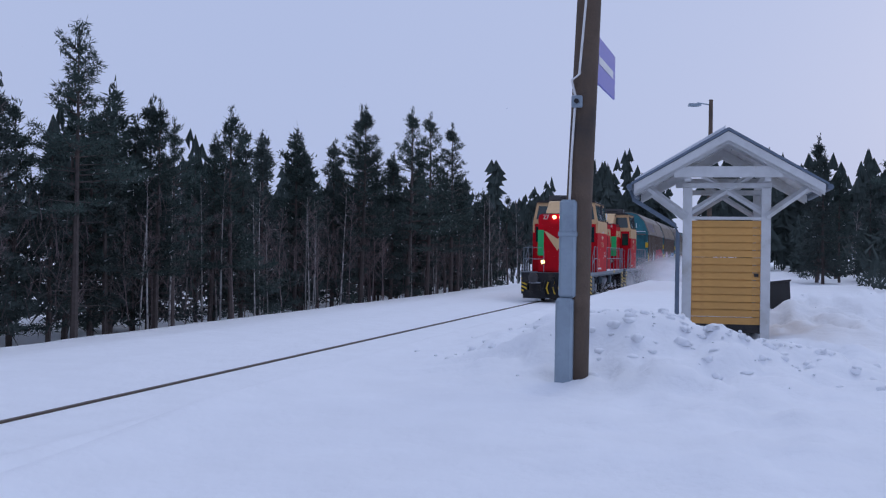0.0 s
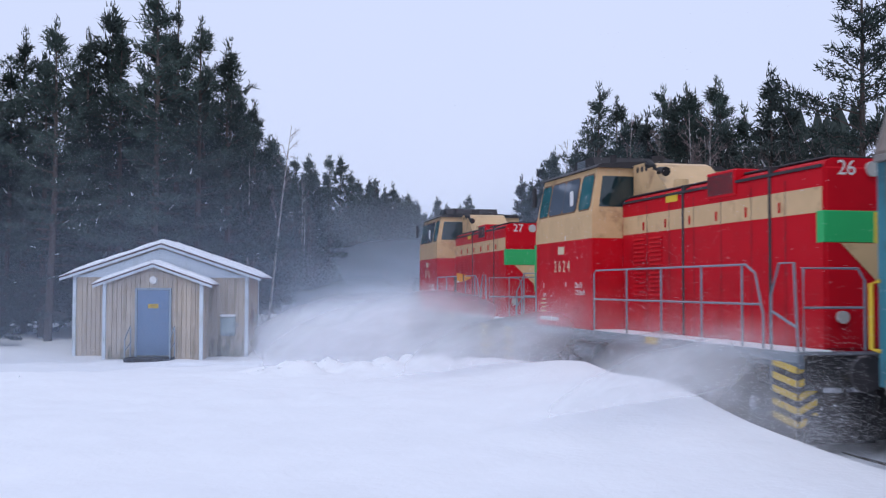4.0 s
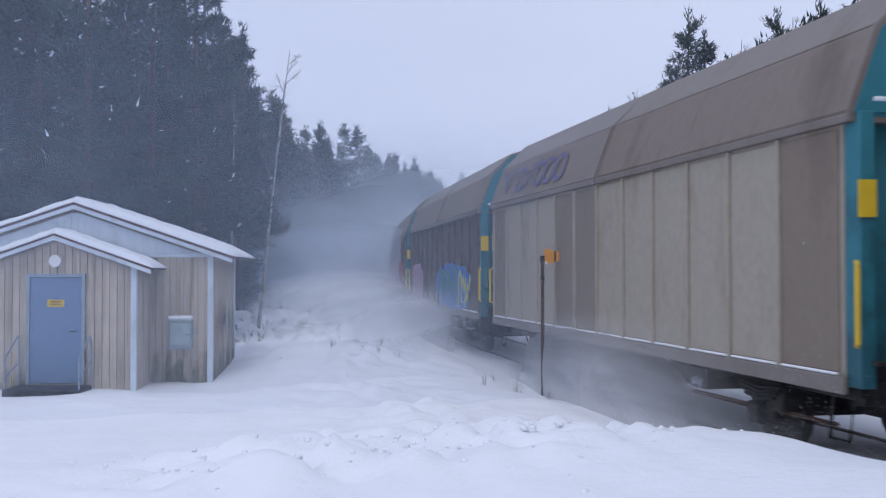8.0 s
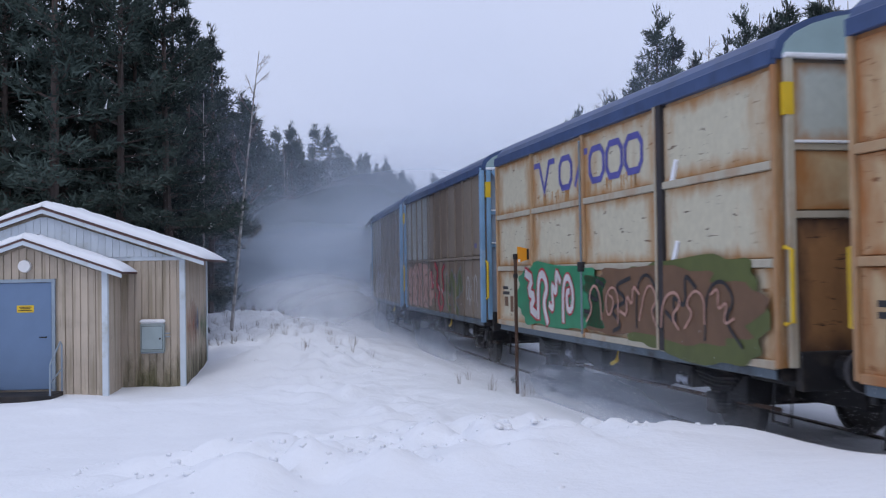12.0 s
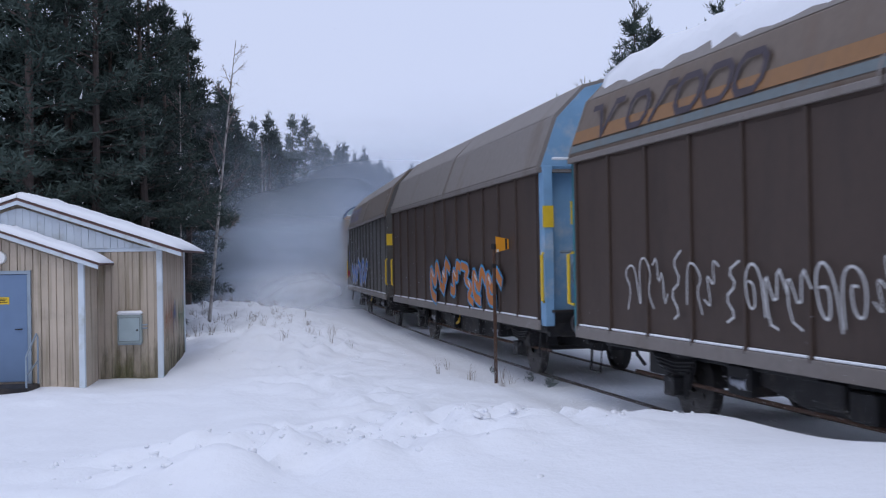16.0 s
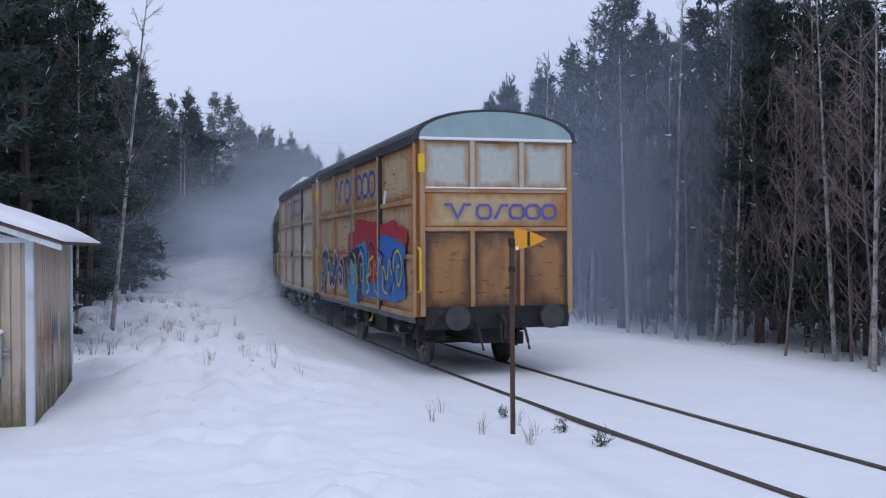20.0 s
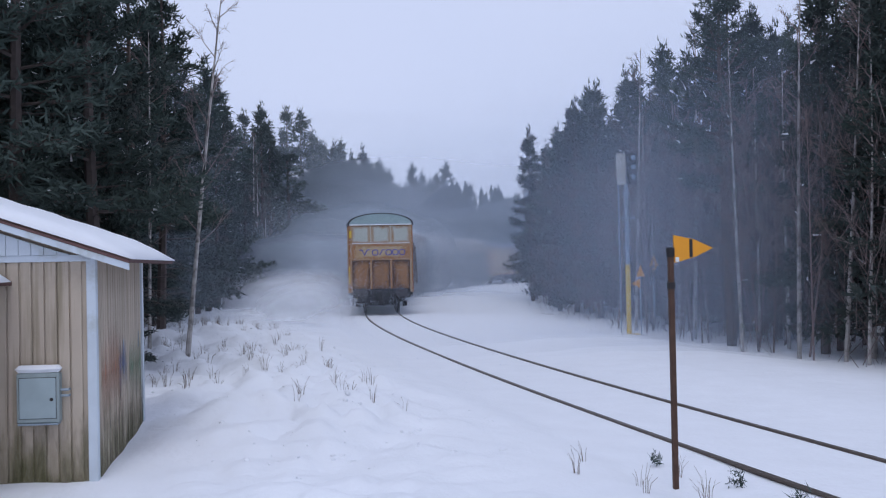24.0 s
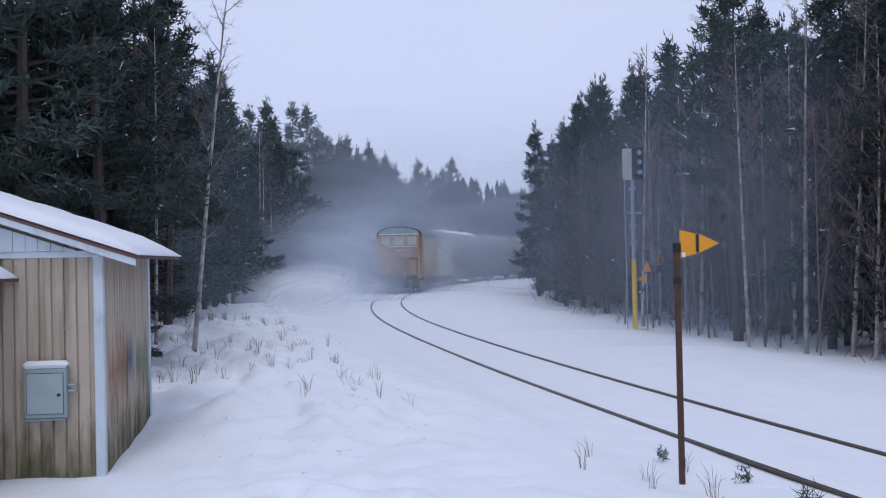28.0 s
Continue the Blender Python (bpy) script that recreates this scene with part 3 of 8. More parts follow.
plant("pine_tree", PINES_HI[0], 10.9, 38.2, 1.26, 210)
plant("pine_tree", PINES_HI[1], 14.6, 36.6, 1.22, 10)
plant("pine_tree", PINES_HI[0], 16.2, 42.6, 1.16, 250)
plant("pine_tree", PINES_HI[1], 11.9, 31.0, 1.18, 160)
plant("pine_tree", PINES_HI[0], 12.5, 35.0, 1.20, 50)
plant("pine_tree", PINES_HI[1], 13.9, 32.4, 1.24, 310)
plant("birch_tree", BIRCHES[0], -5.95, 31.0, 0.88, 0, sway=6.5, label="slender bare birch with white bark leaning at the forest edge")
plant("pine_tree", PINES_HI[2], -7.5, 27.8, 1.20, 30)
plant("pine_tree", PINES_HI[1], -8.7, 26.4, 1.14, 130)
plant("spruce_tree", SPRUCES[0], -7.5, 30.2, 1.02, 130)
plant("pine_tree", PINES_HI[2], -10.2, 26.0, 1.36, 200)
plant("spruce_tree", SPRUCES[0], -9.4, 28.4, 1.16, 40)
plant("spruce_tree", SPRUCES[1], -11.6, 28.6, 1.22, 80)
plant("spruce_tree", SPRUCES[1], -7.4, 29.2, 0.40, 10)
plant("pine_tree", PINES_HI[3], -11.2, 27.2, 1.06, 110)
plant("pine_tree", PINES_HI[1], -13.4, 26.2, 1.10, 20)
plant("pine_tree", PINES_HI[3], -15.8, 26.8, 1.08, 300)
for x, y, k, kind in ((-10.3, 29.5, 1.12, 0), (-12.4, 30.2, 1.16, 1), (-8.3, 30.6, 1.18, 2), (-17.5, 28.2, 1.12, 0), (-14.8, 31.0, 1.1, 3), (-6.9, 34.2, 1.12, 2), (-9.6, 33.0, 1.22, 1)):
    plant("pine_tree", PINES_HI[kind], x, y, k, x * 40)
for x, y, k, a in ((9.9, 33.3, 1.16, 20), (10.5, 32.2, 1.06, 140), (11.6, 32.5, 1.22, 250), (9.5, 35.4, 1.0, 310), (13.2, 34.0, 1.24, 70)):
    plant("birch_tree", BIRCHES[0], x, y, k, a, sway=(a % 7) - 3)
plant("spruce_tree", SPRUCES[1], -14.6, 24.6, 0.30, 0, label="small young spruce beside the hut, half buried in snow")
plant("spruce_tree", SPRUCES[1], 14.6, 50.5, 0.42, 0, label="low young spruce at the edge of the bend")


REAR = []


def forest():
    rng = random.Random(5)

    def scatter(s0, s1, d0, d1, step, mix, avoid=(), grow=None):
        s = s0
        while s < s1:
            d = d0 + rng.random() * (d1 - d0)
            x, y = beside(s, d)
            s += step * (0.5 + rng.random())
            k = rng.random()
            size, turn = 0.82 + rng.random() * 0.32, rng.random() * 360
            if any(math.hypot(x - a, y - b) < r for a, b, r in avoid):
                continue
            if grow:
                size *= grow(s)
            if (abs(d) > 16 and not (24 < s < 36 and d < 0)) or s > 150 or s < -104:
                REAR.append((x, y, 9.4 * size * (0.84 if s < 0 else 0.94)))
                continue
            near = -56 < s < 60
            if k < mix[0]:
                plant("pine_tree", rng.choice(PINES_HI[:4] if near and abs(d) < 13 else PINES_LO), x, y, size, turn)
            elif k < mix[1]:
                plant("spruce_tree", rng.choice(SPRUCES[1:]), x, y, size, turn)
            elif k < mix[2]:
                plant("birch_tree", rng.choice(BIRCHES[:2]), x, y, size * 0.95, turn, lean=rng.uniform(-3, 3))
            else:
                plant("sapling", rng.choice(BIRCHES[2:]), x, y, size * 0.95, turn, lean=rng.uniform(-3, 3))

    keep = [(11.1, -37.3, 1.8), (9.9, 16.6, 2.4)]
    up = lambda s: 0.90 + 0.22 * min(max((s - 26) / 14, 0), 1)
    left_up = lambda s: 0.98 + 0.36 * min(max((s - 44) / 60, 0), 1)
    # far side of the line
    for d0, d1, step, mix in ((9.6, 11.0, 3.2, (0.22, 0.30, 0.72)), (11.0, 13.0, 2.0, (0.34, 0.80, 0.94)), (13.0, 16, 2.1, (0.42, 0.92, 0.97)), (16, 22, 2.3, (0.3, 1.0, 1.0))):
        scatter(-115, -28, d0 + 1.5, d1 + 1.5, step * 0.95, mix, keep, lambda s: 0.87)
        scatter(-28, 16, d0 + 2.0, d1 + 4, step * 1.5, mix, keep, lambda s: 0.90)
        scatter(16, 150, d0, d1, step, mix, keep, up)
    scatter(24, 50, 8.8, 11.4, 0.70, (0.0, 0.0, 0.18), grow=lambda s: 1.15)
    scatter(-70, -24, 10.8, 13.0, 0.95, (0.0, 0.0, 0.55), keep, lambda s: 0.72)
    # hut side
    for d0, d1, step, mix in ((-9.2, -7.4, 2.4, (0.35, 0.85, 0.97)), (-12.5, -9.0, 1.7, (0.45, 0.97, 1.0)), (-17, -12.5, 1.9, (0.4, 1.0, 1.0)), (-24, -17, 2.3, (0.3, 1.0, 1.0))):
        scatter(31 if d0 > -14 else 27, 190, d0, d1, step, mix, [(-5.95, 31.0, 1.6)], left_up)
    scatter(26, 34, -26, -12, 0.55, (0.6, 0.97, 1.0), [(-14.6, 24.6, 1.5)], lambda s: 1.02)
    # hut side, back along the line
    for d0, d1, step in ((-18, -12, 2.0), (-26, -18, 2.2)):
        scatter(-130, -62, d0, d1, step, (0.45, 0.75, 1.0), grow=lambda s: 0.8)
    scatter(-100, -48, -40, -17, 0.95, (0.4, 0.9, 1.0), grow=lambda s: 0.74)


forest()


def undergrowth():
    """Dense brush and young conifers added deep between the trunks to make the forest interior dark, one mass."""
    rng = np.random.RandomState(19)
    clumps = []
    for s0, s1, d0, d1, n, top in ((-118, -24, 14.5, 24, 1500, 4.5), (-24, 16, 16, 24, 400, 3.5), (16, 150, 13.5, 22, 1900, 5.0), (30, 140, -22, -11.5, 1700, 5.5), (24, 34, -27, -16, 300, 4.0), (-130, -48, -36, -14, 900, 4.0)):
        for i in range(n):
            s, d = rng.uniform(s0, s1), rng.uniform(d0, d1)
            x, y = beside(s, d)
            z = -0.4 + top * rng.uniform(0, 1) ** 1.3
            clumps.append(((x, y, z), (0, 0, 0.2)))
    me = needle_mesh("undergrowth", clumps, SPRUCE, rng, 9, 0.95, 0.10, 0.0)
    tagged(new("undergrowth", me), "tangle of young conifers and brush added to darken the forest between the trunks", "undergrowth", kind="stuff")


undergrowth()


def brush():
    """Fine bare twigs and saplings standing thick along the forest edge, one mass."""
    rng = np.random.RandomState(23)
    clumps = []
    for s0, s1, d0, d1, n, top in ((12, 70, 9.0, 14.0, 2300, 6.5), (34, 110, -14, -8.5, 600, 3.5), (-110, -30, 11.5, 17, 900, 3.5)):
        for i in range(n):
            x, y = beside(rng.uniform(s0, s1), rng.uniform(d0, d1))
            clumps.append(((x, y, -0.4 + top * rng.uniform(0, 1)), (rng.normal(0, 0.2), rng.normal(0, 0.2), 1.5)))
    me = needle_mesh("brush", clumps, TWIG, rng, 7, 1.4, 0.012, 0.0)
    tagged(new("brush", me), "tangle of fine bare twigs along the forest edge", "brush", kind="stuff")


brush()


def far_woods():
    """Ragged conifers standing behind the first rows and closing the place all round, one mass."""
    rng = np.random.RandomState(77)
    verts, faces = [], []
    spots = list(REAR)
    for i in range(620):
        a, r = rng.uniform(0, 6.283), rng.uniform(140, 230)
        spots.append((20 + math.cos(a) * r, 10 + math.sin(a) * r, rng.uniform(10, 15)))
    for i in range(170):
        spots.append((rng.uniform(-34, 12), rng.uniform(-175, -125), rng.uniform(9, 14)))
    for x, y, h in spots:
        if abs(x) < 3.6 and y < 0:
            continue
        w = h * rng.uniform(0.10, 0.16)
        pine = rng.rand() < 0.6
        levels, m = 16, 10
        low = rng.uniform(0.35, 0.55) if pine else rng.uniform(0.10, 0.30)
        for lev in range(levels):
            q = lev / levels
            z0 = h * (low + (1 - low) * q) - 0.3
            rr = (w * (1.02 - q) ** 0.55 * rng.uniform(0.5, 1.1) if pine else w * (1 - q) ** 0.8 * rng.uniform(0.8, 1.15)) + 0.12
            ox, oy = rng.normal(0, 0.22 * w, 2)
            k = len(verts)
            verts.append((x + ox, y + oy, z0 + h * rng.uniform(0.09, 0.14)))
            for j in range(m):
                b = 6.283 * j / m + rng.uniform(-0.2, 0.2)
                p = rr * (rng.uniform(0.8, 1.3) if j % 2 else rng.uniform(0.15, 0.45))
                verts.append((x + ox + math.cos(b) * p, y + oy + math.sin(b) * p, z0 + rng.uniform(-0.25, 0.35)))
            for j in range(m):
                faces.append((k, k + 1 + j, k + 1 + (j + 1) % m))
        k = len(verts)
        verts += [(x - 0.09, y, -0.8), (x + 0.09, y, -0.8), (x, y + 0.09, h * 0.95)]
        faces.append((k, k + 1, k + 2))
    me = bpy.data.meshes.new("far_woods")
    me.from_pydata(verts, [], faces)
    me.materials.append(SPRUCE)
    tagged(new("far_woods", me), "dark conifer woods in the distance", "woods", kind="stuff")


far_woods()


# ---- the hut ----
def gable_board(bm, x0, x1, y0, y1, z0, roof):
    z1 = min(roof(x0), roof(x1))
    zm0, zm1 = roof(x0), roof(x1)
    if max(zm0, zm1) - z0 < 0.03:
        return False
    prism(bm, [(x0, z0), (x1, z0), (x1, max(zm1, z0 + 0.005)), (x0, max(zm0, z0 + 0.005))], y0, y1)
    return True


BOX_DOOR = mat("frosted_box_door", (0.34, 0.42, 0.44), 0.5, 0.1, 0.12, 5)


def soaked(name, color, grow, streak=(7.0, 7.0, 1.6)):
    """Thin growth or paint soaked into boards: broken up by noise and fading out towards its rim (grow: it climbs from the foot)."""
    m = mat(name, color, 0.9, 0, 0.4, 8, 0.2, 40)
    n, l = m.node_tree.nodes, m.node_tree.links
    co, sep = n.new("ShaderNodeTexCoord"), n.new("ShaderNodeSeparateXYZ")
    l.new(co.outputs["Generated"], sep.inputs[0])
    mp, no = n.new("ShaderNodeMapping"), n.new("ShaderNodeTexNoise")
    mp.inputs["Scale"].default_value = streak
    no.inputs["Scale"].default_value, no.inputs["Detail"].default_value, no.inputs["Roughness"].default_value = 1.0, 7, 0.65
    l.new(co.outputs["Object"], mp.inputs["Vector"])
    l.new(mp.outputs[0], no.inputs["Vector"])
    rim = n.new("ShaderNodeMath")
    if grow:
        rim.operation = "SUBTRACT"
        rim.inputs[0].default_value = 1.0
        l.new(sep.outputs["Z"], rim.inputs[1])
    else:
        rim.operation = "PINGPONG"
        rim.inputs[1].default_value = 0.5
        l.new(sep.outputs["Z"], rim.inputs[0])
    add = n.new("ShaderNodeMath")
    add.operation = "MULTIPLY_ADD"
    add.inputs[1].default_value = 0.45 if grow else 0.7
    l.new(rim.outputs[0], add.inputs[0])
    l.new(no.outputs["Fac"], add.inputs[2])
    r = n.new("ShaderNodeMapRange")
    for k, v in (("From Min", 0.62 if grow else 0.58), ("From Max", 0.98), ("To Min", 0.0), ("To Max", 0.72 if grow else 0.75)):
        r.inputs[k].default_value = v
    l.new(add.outputs[0], r.inputs["Value"])
    l.new(r.outputs[0], n["Principled BSDF"].inputs["Alpha"])
    return m


MOSSY = soaked("green_moss_growth", (0.105, 0.105, 0.035), True)
SMEARS = {k: soaked(k + "_paint_smear", c, False, (9.0, 9.0, 1.1)) for k, c in (("faded_orange", (0.45, 0.20, 0.12)), ("faded_blue", (0.13, 0.17, 0.30)), ("faded_green", (0.20, 0.30, 0.20)))}


def stain(t, axis, at, u0, u1, z0, z1, material, label):
    """Soft patch soaked into a board wall."""
    bm = B()
    quad = ((u0, z0), (u1, z0), (u1, z1), (u0, z1))
    bm.faces.new([bm.verts.new((at, u, z) if axis == "x" else (u, at, z)) for u, z in quad])
    part("stain", bm, material, t, label)


def hut():
    g = 0.02
    t = thing("hut", pose(-9.70, 21.06, 0, 0, 0, -10.2), "beige board-clad railway hut with snowy gabled roof and porch", "hut")
    W, D, eave, ridge = 2.43, 2.64, 2.41, 3.24
    pw, pd, peave, pridge = 1.32, 1.06, 2.18, 2.65
    part("wall", prism(B(), [(-W, g - 0.4), (W, g - 0.4), (W, eave), (0, ridge), (-W, eave)], 0.03, D - 0.03), BEIGE, t)
    part("porch_wall", prism(B(), [(-pw, g - 0.4), (pw, g - 0.4), (pw, peave), (0, pridge), (-pw, peave)], -pd + 0.03, 0.03), BEIGE, t)
    part("plinth", box(B(), -W - 0.02, W + 0.02, 0.0, D, -0.4, g + 0.02), MOSS, t, "mossy concrete plinth")
    # boards
    wdt, gap = 0.108, 0.018
    # front of main wall, beside the porch
    long_b = mesh_of("board", box(B(), 0, wdt, -0.022, 0, g, eave - 0.02, 0.004), BEIGE)
    x = -W + 0.1
    while x < W - 0.12:
        if not (-pw - 0.05 < x + wdt / 2 < pw + 0.05):
            share("board", long_b, t, pose(x, 0.03, 0))
        bm = B()
        top = lambda q: eave + (ridge - eave) * (1 - abs(q) / W) - 0.06
        if gable_board(bm, x, x + wdt + gap - 0.005, -0.03, 0.02, eave + 0.02, top):
            part("gable_board", bm, PALE_BLUE, t)
        else:
            bm.free()
        x += wdt + gap
    side_b = mesh_of("board", box(B(), -0.022, 0, 0, wdt, g, eave - 0.02, 0.004), BEIGE)
    side_r = mesh_of("board", box(B(), 0, 0.022, 0, wdt, g, eave - 0.02, 0.004), BEIGE)
    y = 0.12
    while y < D - 0.2:
        share("board", side_r, t, pose(W, y, 0))
        share("board", side_b, t, pose(-W, y, 0))
        y += wdt + gap
    pb = lambda q: peave + (pridge - peave) * (1 - abs(q) / pw) - 0.05
    x = -pw + 0.09
    while x < pw - 0.12:
        bm = B()
        if abs(x + wdt / 2) < 0.52:
            gable_board(bm, x, x + wdt, -0.022, 0.0, 2.06, pb)
        else:
            gable_board(bm, x, x + wdt, -0.022, 0.0, g, pb)
        part("board", bm, BEIGE, t, at=pose(0, -pd + 0.03, 0))
        x += wdt + gap
    ps = mesh_of("board", box(B(), 0, 0.022, 0, wdt, g, peave - 0.02, 0.004), BEIGE)
    pl = mesh_of("board", box(B(), -0.022, 0, 0, wdt, g, peave - 0.02, 0.004), BEIGE)
    y = -pd + 0.12
    while y < -0.1:
        share("board", ps, t, pose(pw, y, 0))
        share("board", pl, t, pose(-pw, y, 0))
        y += wdt + gap
    for cx, cy, h in ((W, 0.03, eave), (-W, 0.03, eave), (pw, -pd + 0.03, peave), (-pw, -pd + 0.03, peave), (W, D - 0.03, eave)):
        part("corner_trim", box(B(), cx - 0.065, cx + 0.032, cy - 0.032, cy + 0.065, g, h, 0.006), PALE_BLUE, t, "pale painted corner board")
    part("cornice", box(B(), -W, W, -0.012, 0.03, eave - 0.05, eave + 0.02, 0.005), PALE_BLUE, t)
    # roofs: slopes, snow blanket, verge boards
    for side in (-1, 1):
        def slope(w, e, r, y0, y1, over, lift, thick):
            run = w + over
            dz = (r - e) / w
            return prism(B(), [(0, r + lift), (side * run, r - dz * run + lift), (side * run, r - dz * run + lift + thick), (0, r + lift + thick)], y0, y1)
        part("roof_slope", slope(W, eave, ridge, -0.13, D + 0.08, 0.40, 0.06, 0.045), RED_TRIM, t)
        part("porch_roof_slope", slope(pw, peave, pridge, -pd - 0.12, 0.03, 0.30, 0.05, 0.045), RED_TRIM, t)
        for (w, e, r, y0, y1, over, lift, th) in ((W, eave, ridge, -0.16, D + 0.09, 0.43, 0.108, 0.12), (pw, peave, pridge, -pd - 0.15, -0.12, 0.33, 0.098, 0.10)):
            run, dz = w + over, (r - e) / w
            bm = B()
            N, M = 14, 12
            grid = []
            rng = random.Random(int(w * 100) + side)
            for i in range(N + 1):
                u = i / N
                row = []
                for j in range(M + 1):
                    yy = y0 + (y1 - y0) * j / M
                    xx = side * run * u
                    edge = min(1.0, (1 - u) * 5 + 0.25) * min(1, j * 0.9 + 0.35, (M - j) * 0.9 + 0.35)
                    row.append((xx, yy + rng.uniform(-0.012, 0.012), r - dz * run * u + lift + th * edge * rng.uniform(0.85, 1.12)))
                grid.append(row)
            vt = [[bm.verts.new(p) for p in row] for row in grid]
            vb = [[bm.verts.new((p[0], p[1], r - dz * abs(p[0]) + lift)) for p in row] for row in grid]
            for i in range(N):
                for j in range(M):
                    bm.faces.new((vt[i][j], vt[i + 1][j], vt[i + 1][j + 1], vt[i][j + 1]))
            for i in range(N):
                bm.faces.new((vb[i][0], vb[i + 1][0], vt[i + 1][0], vt[i][0]))
                bm.faces.new((vb[i][M], vt[i][M], vt[i + 1][M], vb[i + 1][M]))
            for j in range(M):
                bm.faces.new((vb[N][j], vb[N][j + 1], vt[N][j + 1], vt[N][j]))
            part("roof_snow", bm, SNOW, t, "thick rounded blanket of snow on the roof", smooth=True)
        for (w, e, r, yy, over) in ((W, eave, ridge, -0.13, 0.40), (pw, peave, pridge, -pd - 0.12, 0.30)):
            run, dz = w + over, (r - e) / w
            part("verge_board", prism(B(), [(0, r + 0.055), (side * run, r - dz * run + 0.055), (side * run, r - dz * run - 0.015), (0, r - 0.015)], yy - 0.025, yy), PALE_BLUE, t, "pale verge board")
            part("verge_edge", prism(B(), [(0, r + 0.085), (side * run, r - dz * run + 0.085), (side * run, r - dz * run + 0.058), (0, r + 0.058)], yy - 0.032, yy + 0.02), RED_TRIM, t, "dark red metal roof edge")
    # door
    d = part("door", box(B(), -0.43, 0.43, -pd - 0.012, -pd + 0.03, 0.2, 2.0, 0.006), DOOR_BLUE, t, "blue-grey painted steel door")
    fr = B()
    box(fr, -0.49, -0.435, -pd - 0.035, -pd + 0.02, 0.15, 2.06)
    box(fr, 0.435, 0.49, -pd - 0.035, -pd + 0.02, 0.15, 2.06)
    box(fr, -0.435, 0.435, -pd - 0.035, -pd + 0.02, 2.005, 2.06)
    part("door_frame", fr, ZINC, t)
    hd = B()
    tube(hd, [(0.34, -pd - 0.02, 1.08), (0.34, -pd - 0.06, 1.08), (0.24, -pd - 0.06, 1.08)], 0.012, 6)
    part("door_handle", hd, DARK, d)
    sg = part("warning_sign", box(B(), -0.14, 0.14, -pd - 0.02, -pd - 0.014, 1.5, 1.62), YELLOW, d, "yellow warning notice")
    for zz, w in ((1.59, 0.10), (1.565, 0.08), (1.535, 0.11)):
        part("text_bar", box(B(), -w, w, -pd - 0.024, -pd - 0.021, zz - 0.006, zz + 0.006), DARK, d)
    lb = B()
    tube(lb, [(0, -pd - 0.02, 2.28), (0, -pd - 0.09, 2.28)], [0.11, 0.1], 14)
    part("wall_lamp", lb, WHITE, t, "round white wall lamp above the door", smooth=False)
    # step and hand rails
    part("door_step", box(B(), -0.62, 0.62, -pd - 0.75, -pd - 0.03, 0.02, 0.17, 0.01), DARK, t, "dark steel grating step")
    for sx in (-0.6, 0.6):
        rl = B()
        tube(rl, [(sx, -pd - 0.05, 0.1), (sx, -pd - 0.05, 0.95), (sx, -pd - 0.12, 1.0), (sx, -pd - 0.62, 0.72), (sx, -pd - 0.7, 0.66), (sx, -pd - 0.7, 0.05)], 0.018, 6)
        tube(rl, [(sx, -pd - 0.05, 0.55), (sx, -pd - 0.7, 0.36)], 0.014, 6)
        part("hand_rail", rl, ZINC, t, "galvanised tubular hand rail")
    mb = part("meter_box", box(B(), 1.69, 2.11, -0.13, 0.0, 0.72, 1.23, 0.012), mat("grey_green_box_paint", (0.30, 0.36, 0.36), 0.5, 0, 0.12, 5), t, "grey-green metal meter box with snow on top")
    part("box_snow", box(B(), 1.675, 2.125, -0.15, 0.0, 1.233, 1.305, 0.034), SNOW, mb)
    part("box_door", box(B(), 1.72, 2.08, -0.142, -0.132, 0.77, 1.18, 0.004), BOX_DOOR, mb)
    for z in (0.99, 1.05):
        part("clamp", tube(B(), [(2.10, -0.07, z), (2.19, -0.07, z), (2.19, -0.02, z)], 0.014, 6), ZINC, mb)
    part("lock", tube(B(), [(2.04, -0.142, 0.96), (2.04, -0.155, 0.96)], 0.018, 8), DARK, mb)
    seam = B()
    for a in ((1.715, 1.722, 0.765, 1.185), (2.078, 2.085, 0.765, 1.185), (1.722, 2.078, 0.765, 0.772), (1.722, 2.078, 1.178, 1.185)):
        box(seam, a[0], a[1], -0.1345, -0.1325, a[2], a[3])
    part("door_seam", seam, DARK, mb)
    part("lower_lip", box(B(), 1.70, 2.10, -0.138, -0.02, 0.70, 0.718, 0.004), ZINC, mb)
    stain(t, "x", W + 0.0245, 0.1, 2.60, 0.0, 1.15, MOSSY, "green moss at the foot of the wall")
    stain(t, "y", 0.004, 1.36, 2.40, 0.0, 0.95, MOSSY, "green moss at the foot of the wall")
    stain(t, "y", -pd + 0.005, -1.22, -0.5, 0.0, 0.6, MOSSY, "green moss at the foot of the wall")
    stain(t, "x", W + 0.0262, 0.25, 1.25, 0.55, 1.75, SMEARS["faded_orange"], "faded orange paint smears")
    stain(t, "x", W + 0.0275, 1.15, 1.55, 0.8, 1.55, SMEARS["faded_blue"], "faded blue paint smear")
    stain(t, "x", W + 0.0285, 1.7, 2.45, 0.6, 1.6, SMEARS["faded_green"], "faded green paint smears")
    # grime towards the corner and flaking paint on the end wall
    for yy, z0, z1, w in ((1.38, 1.05, 1.45, 0.05), (2.3, 1.3, 1.5, 0.04)):
        part("flaked_paint", box(B(), W + 0.0235, W + 0.026, yy, yy + w, z0, z1), ZINC, t, "bare grey patch of flaked paint")
    return t


hut()


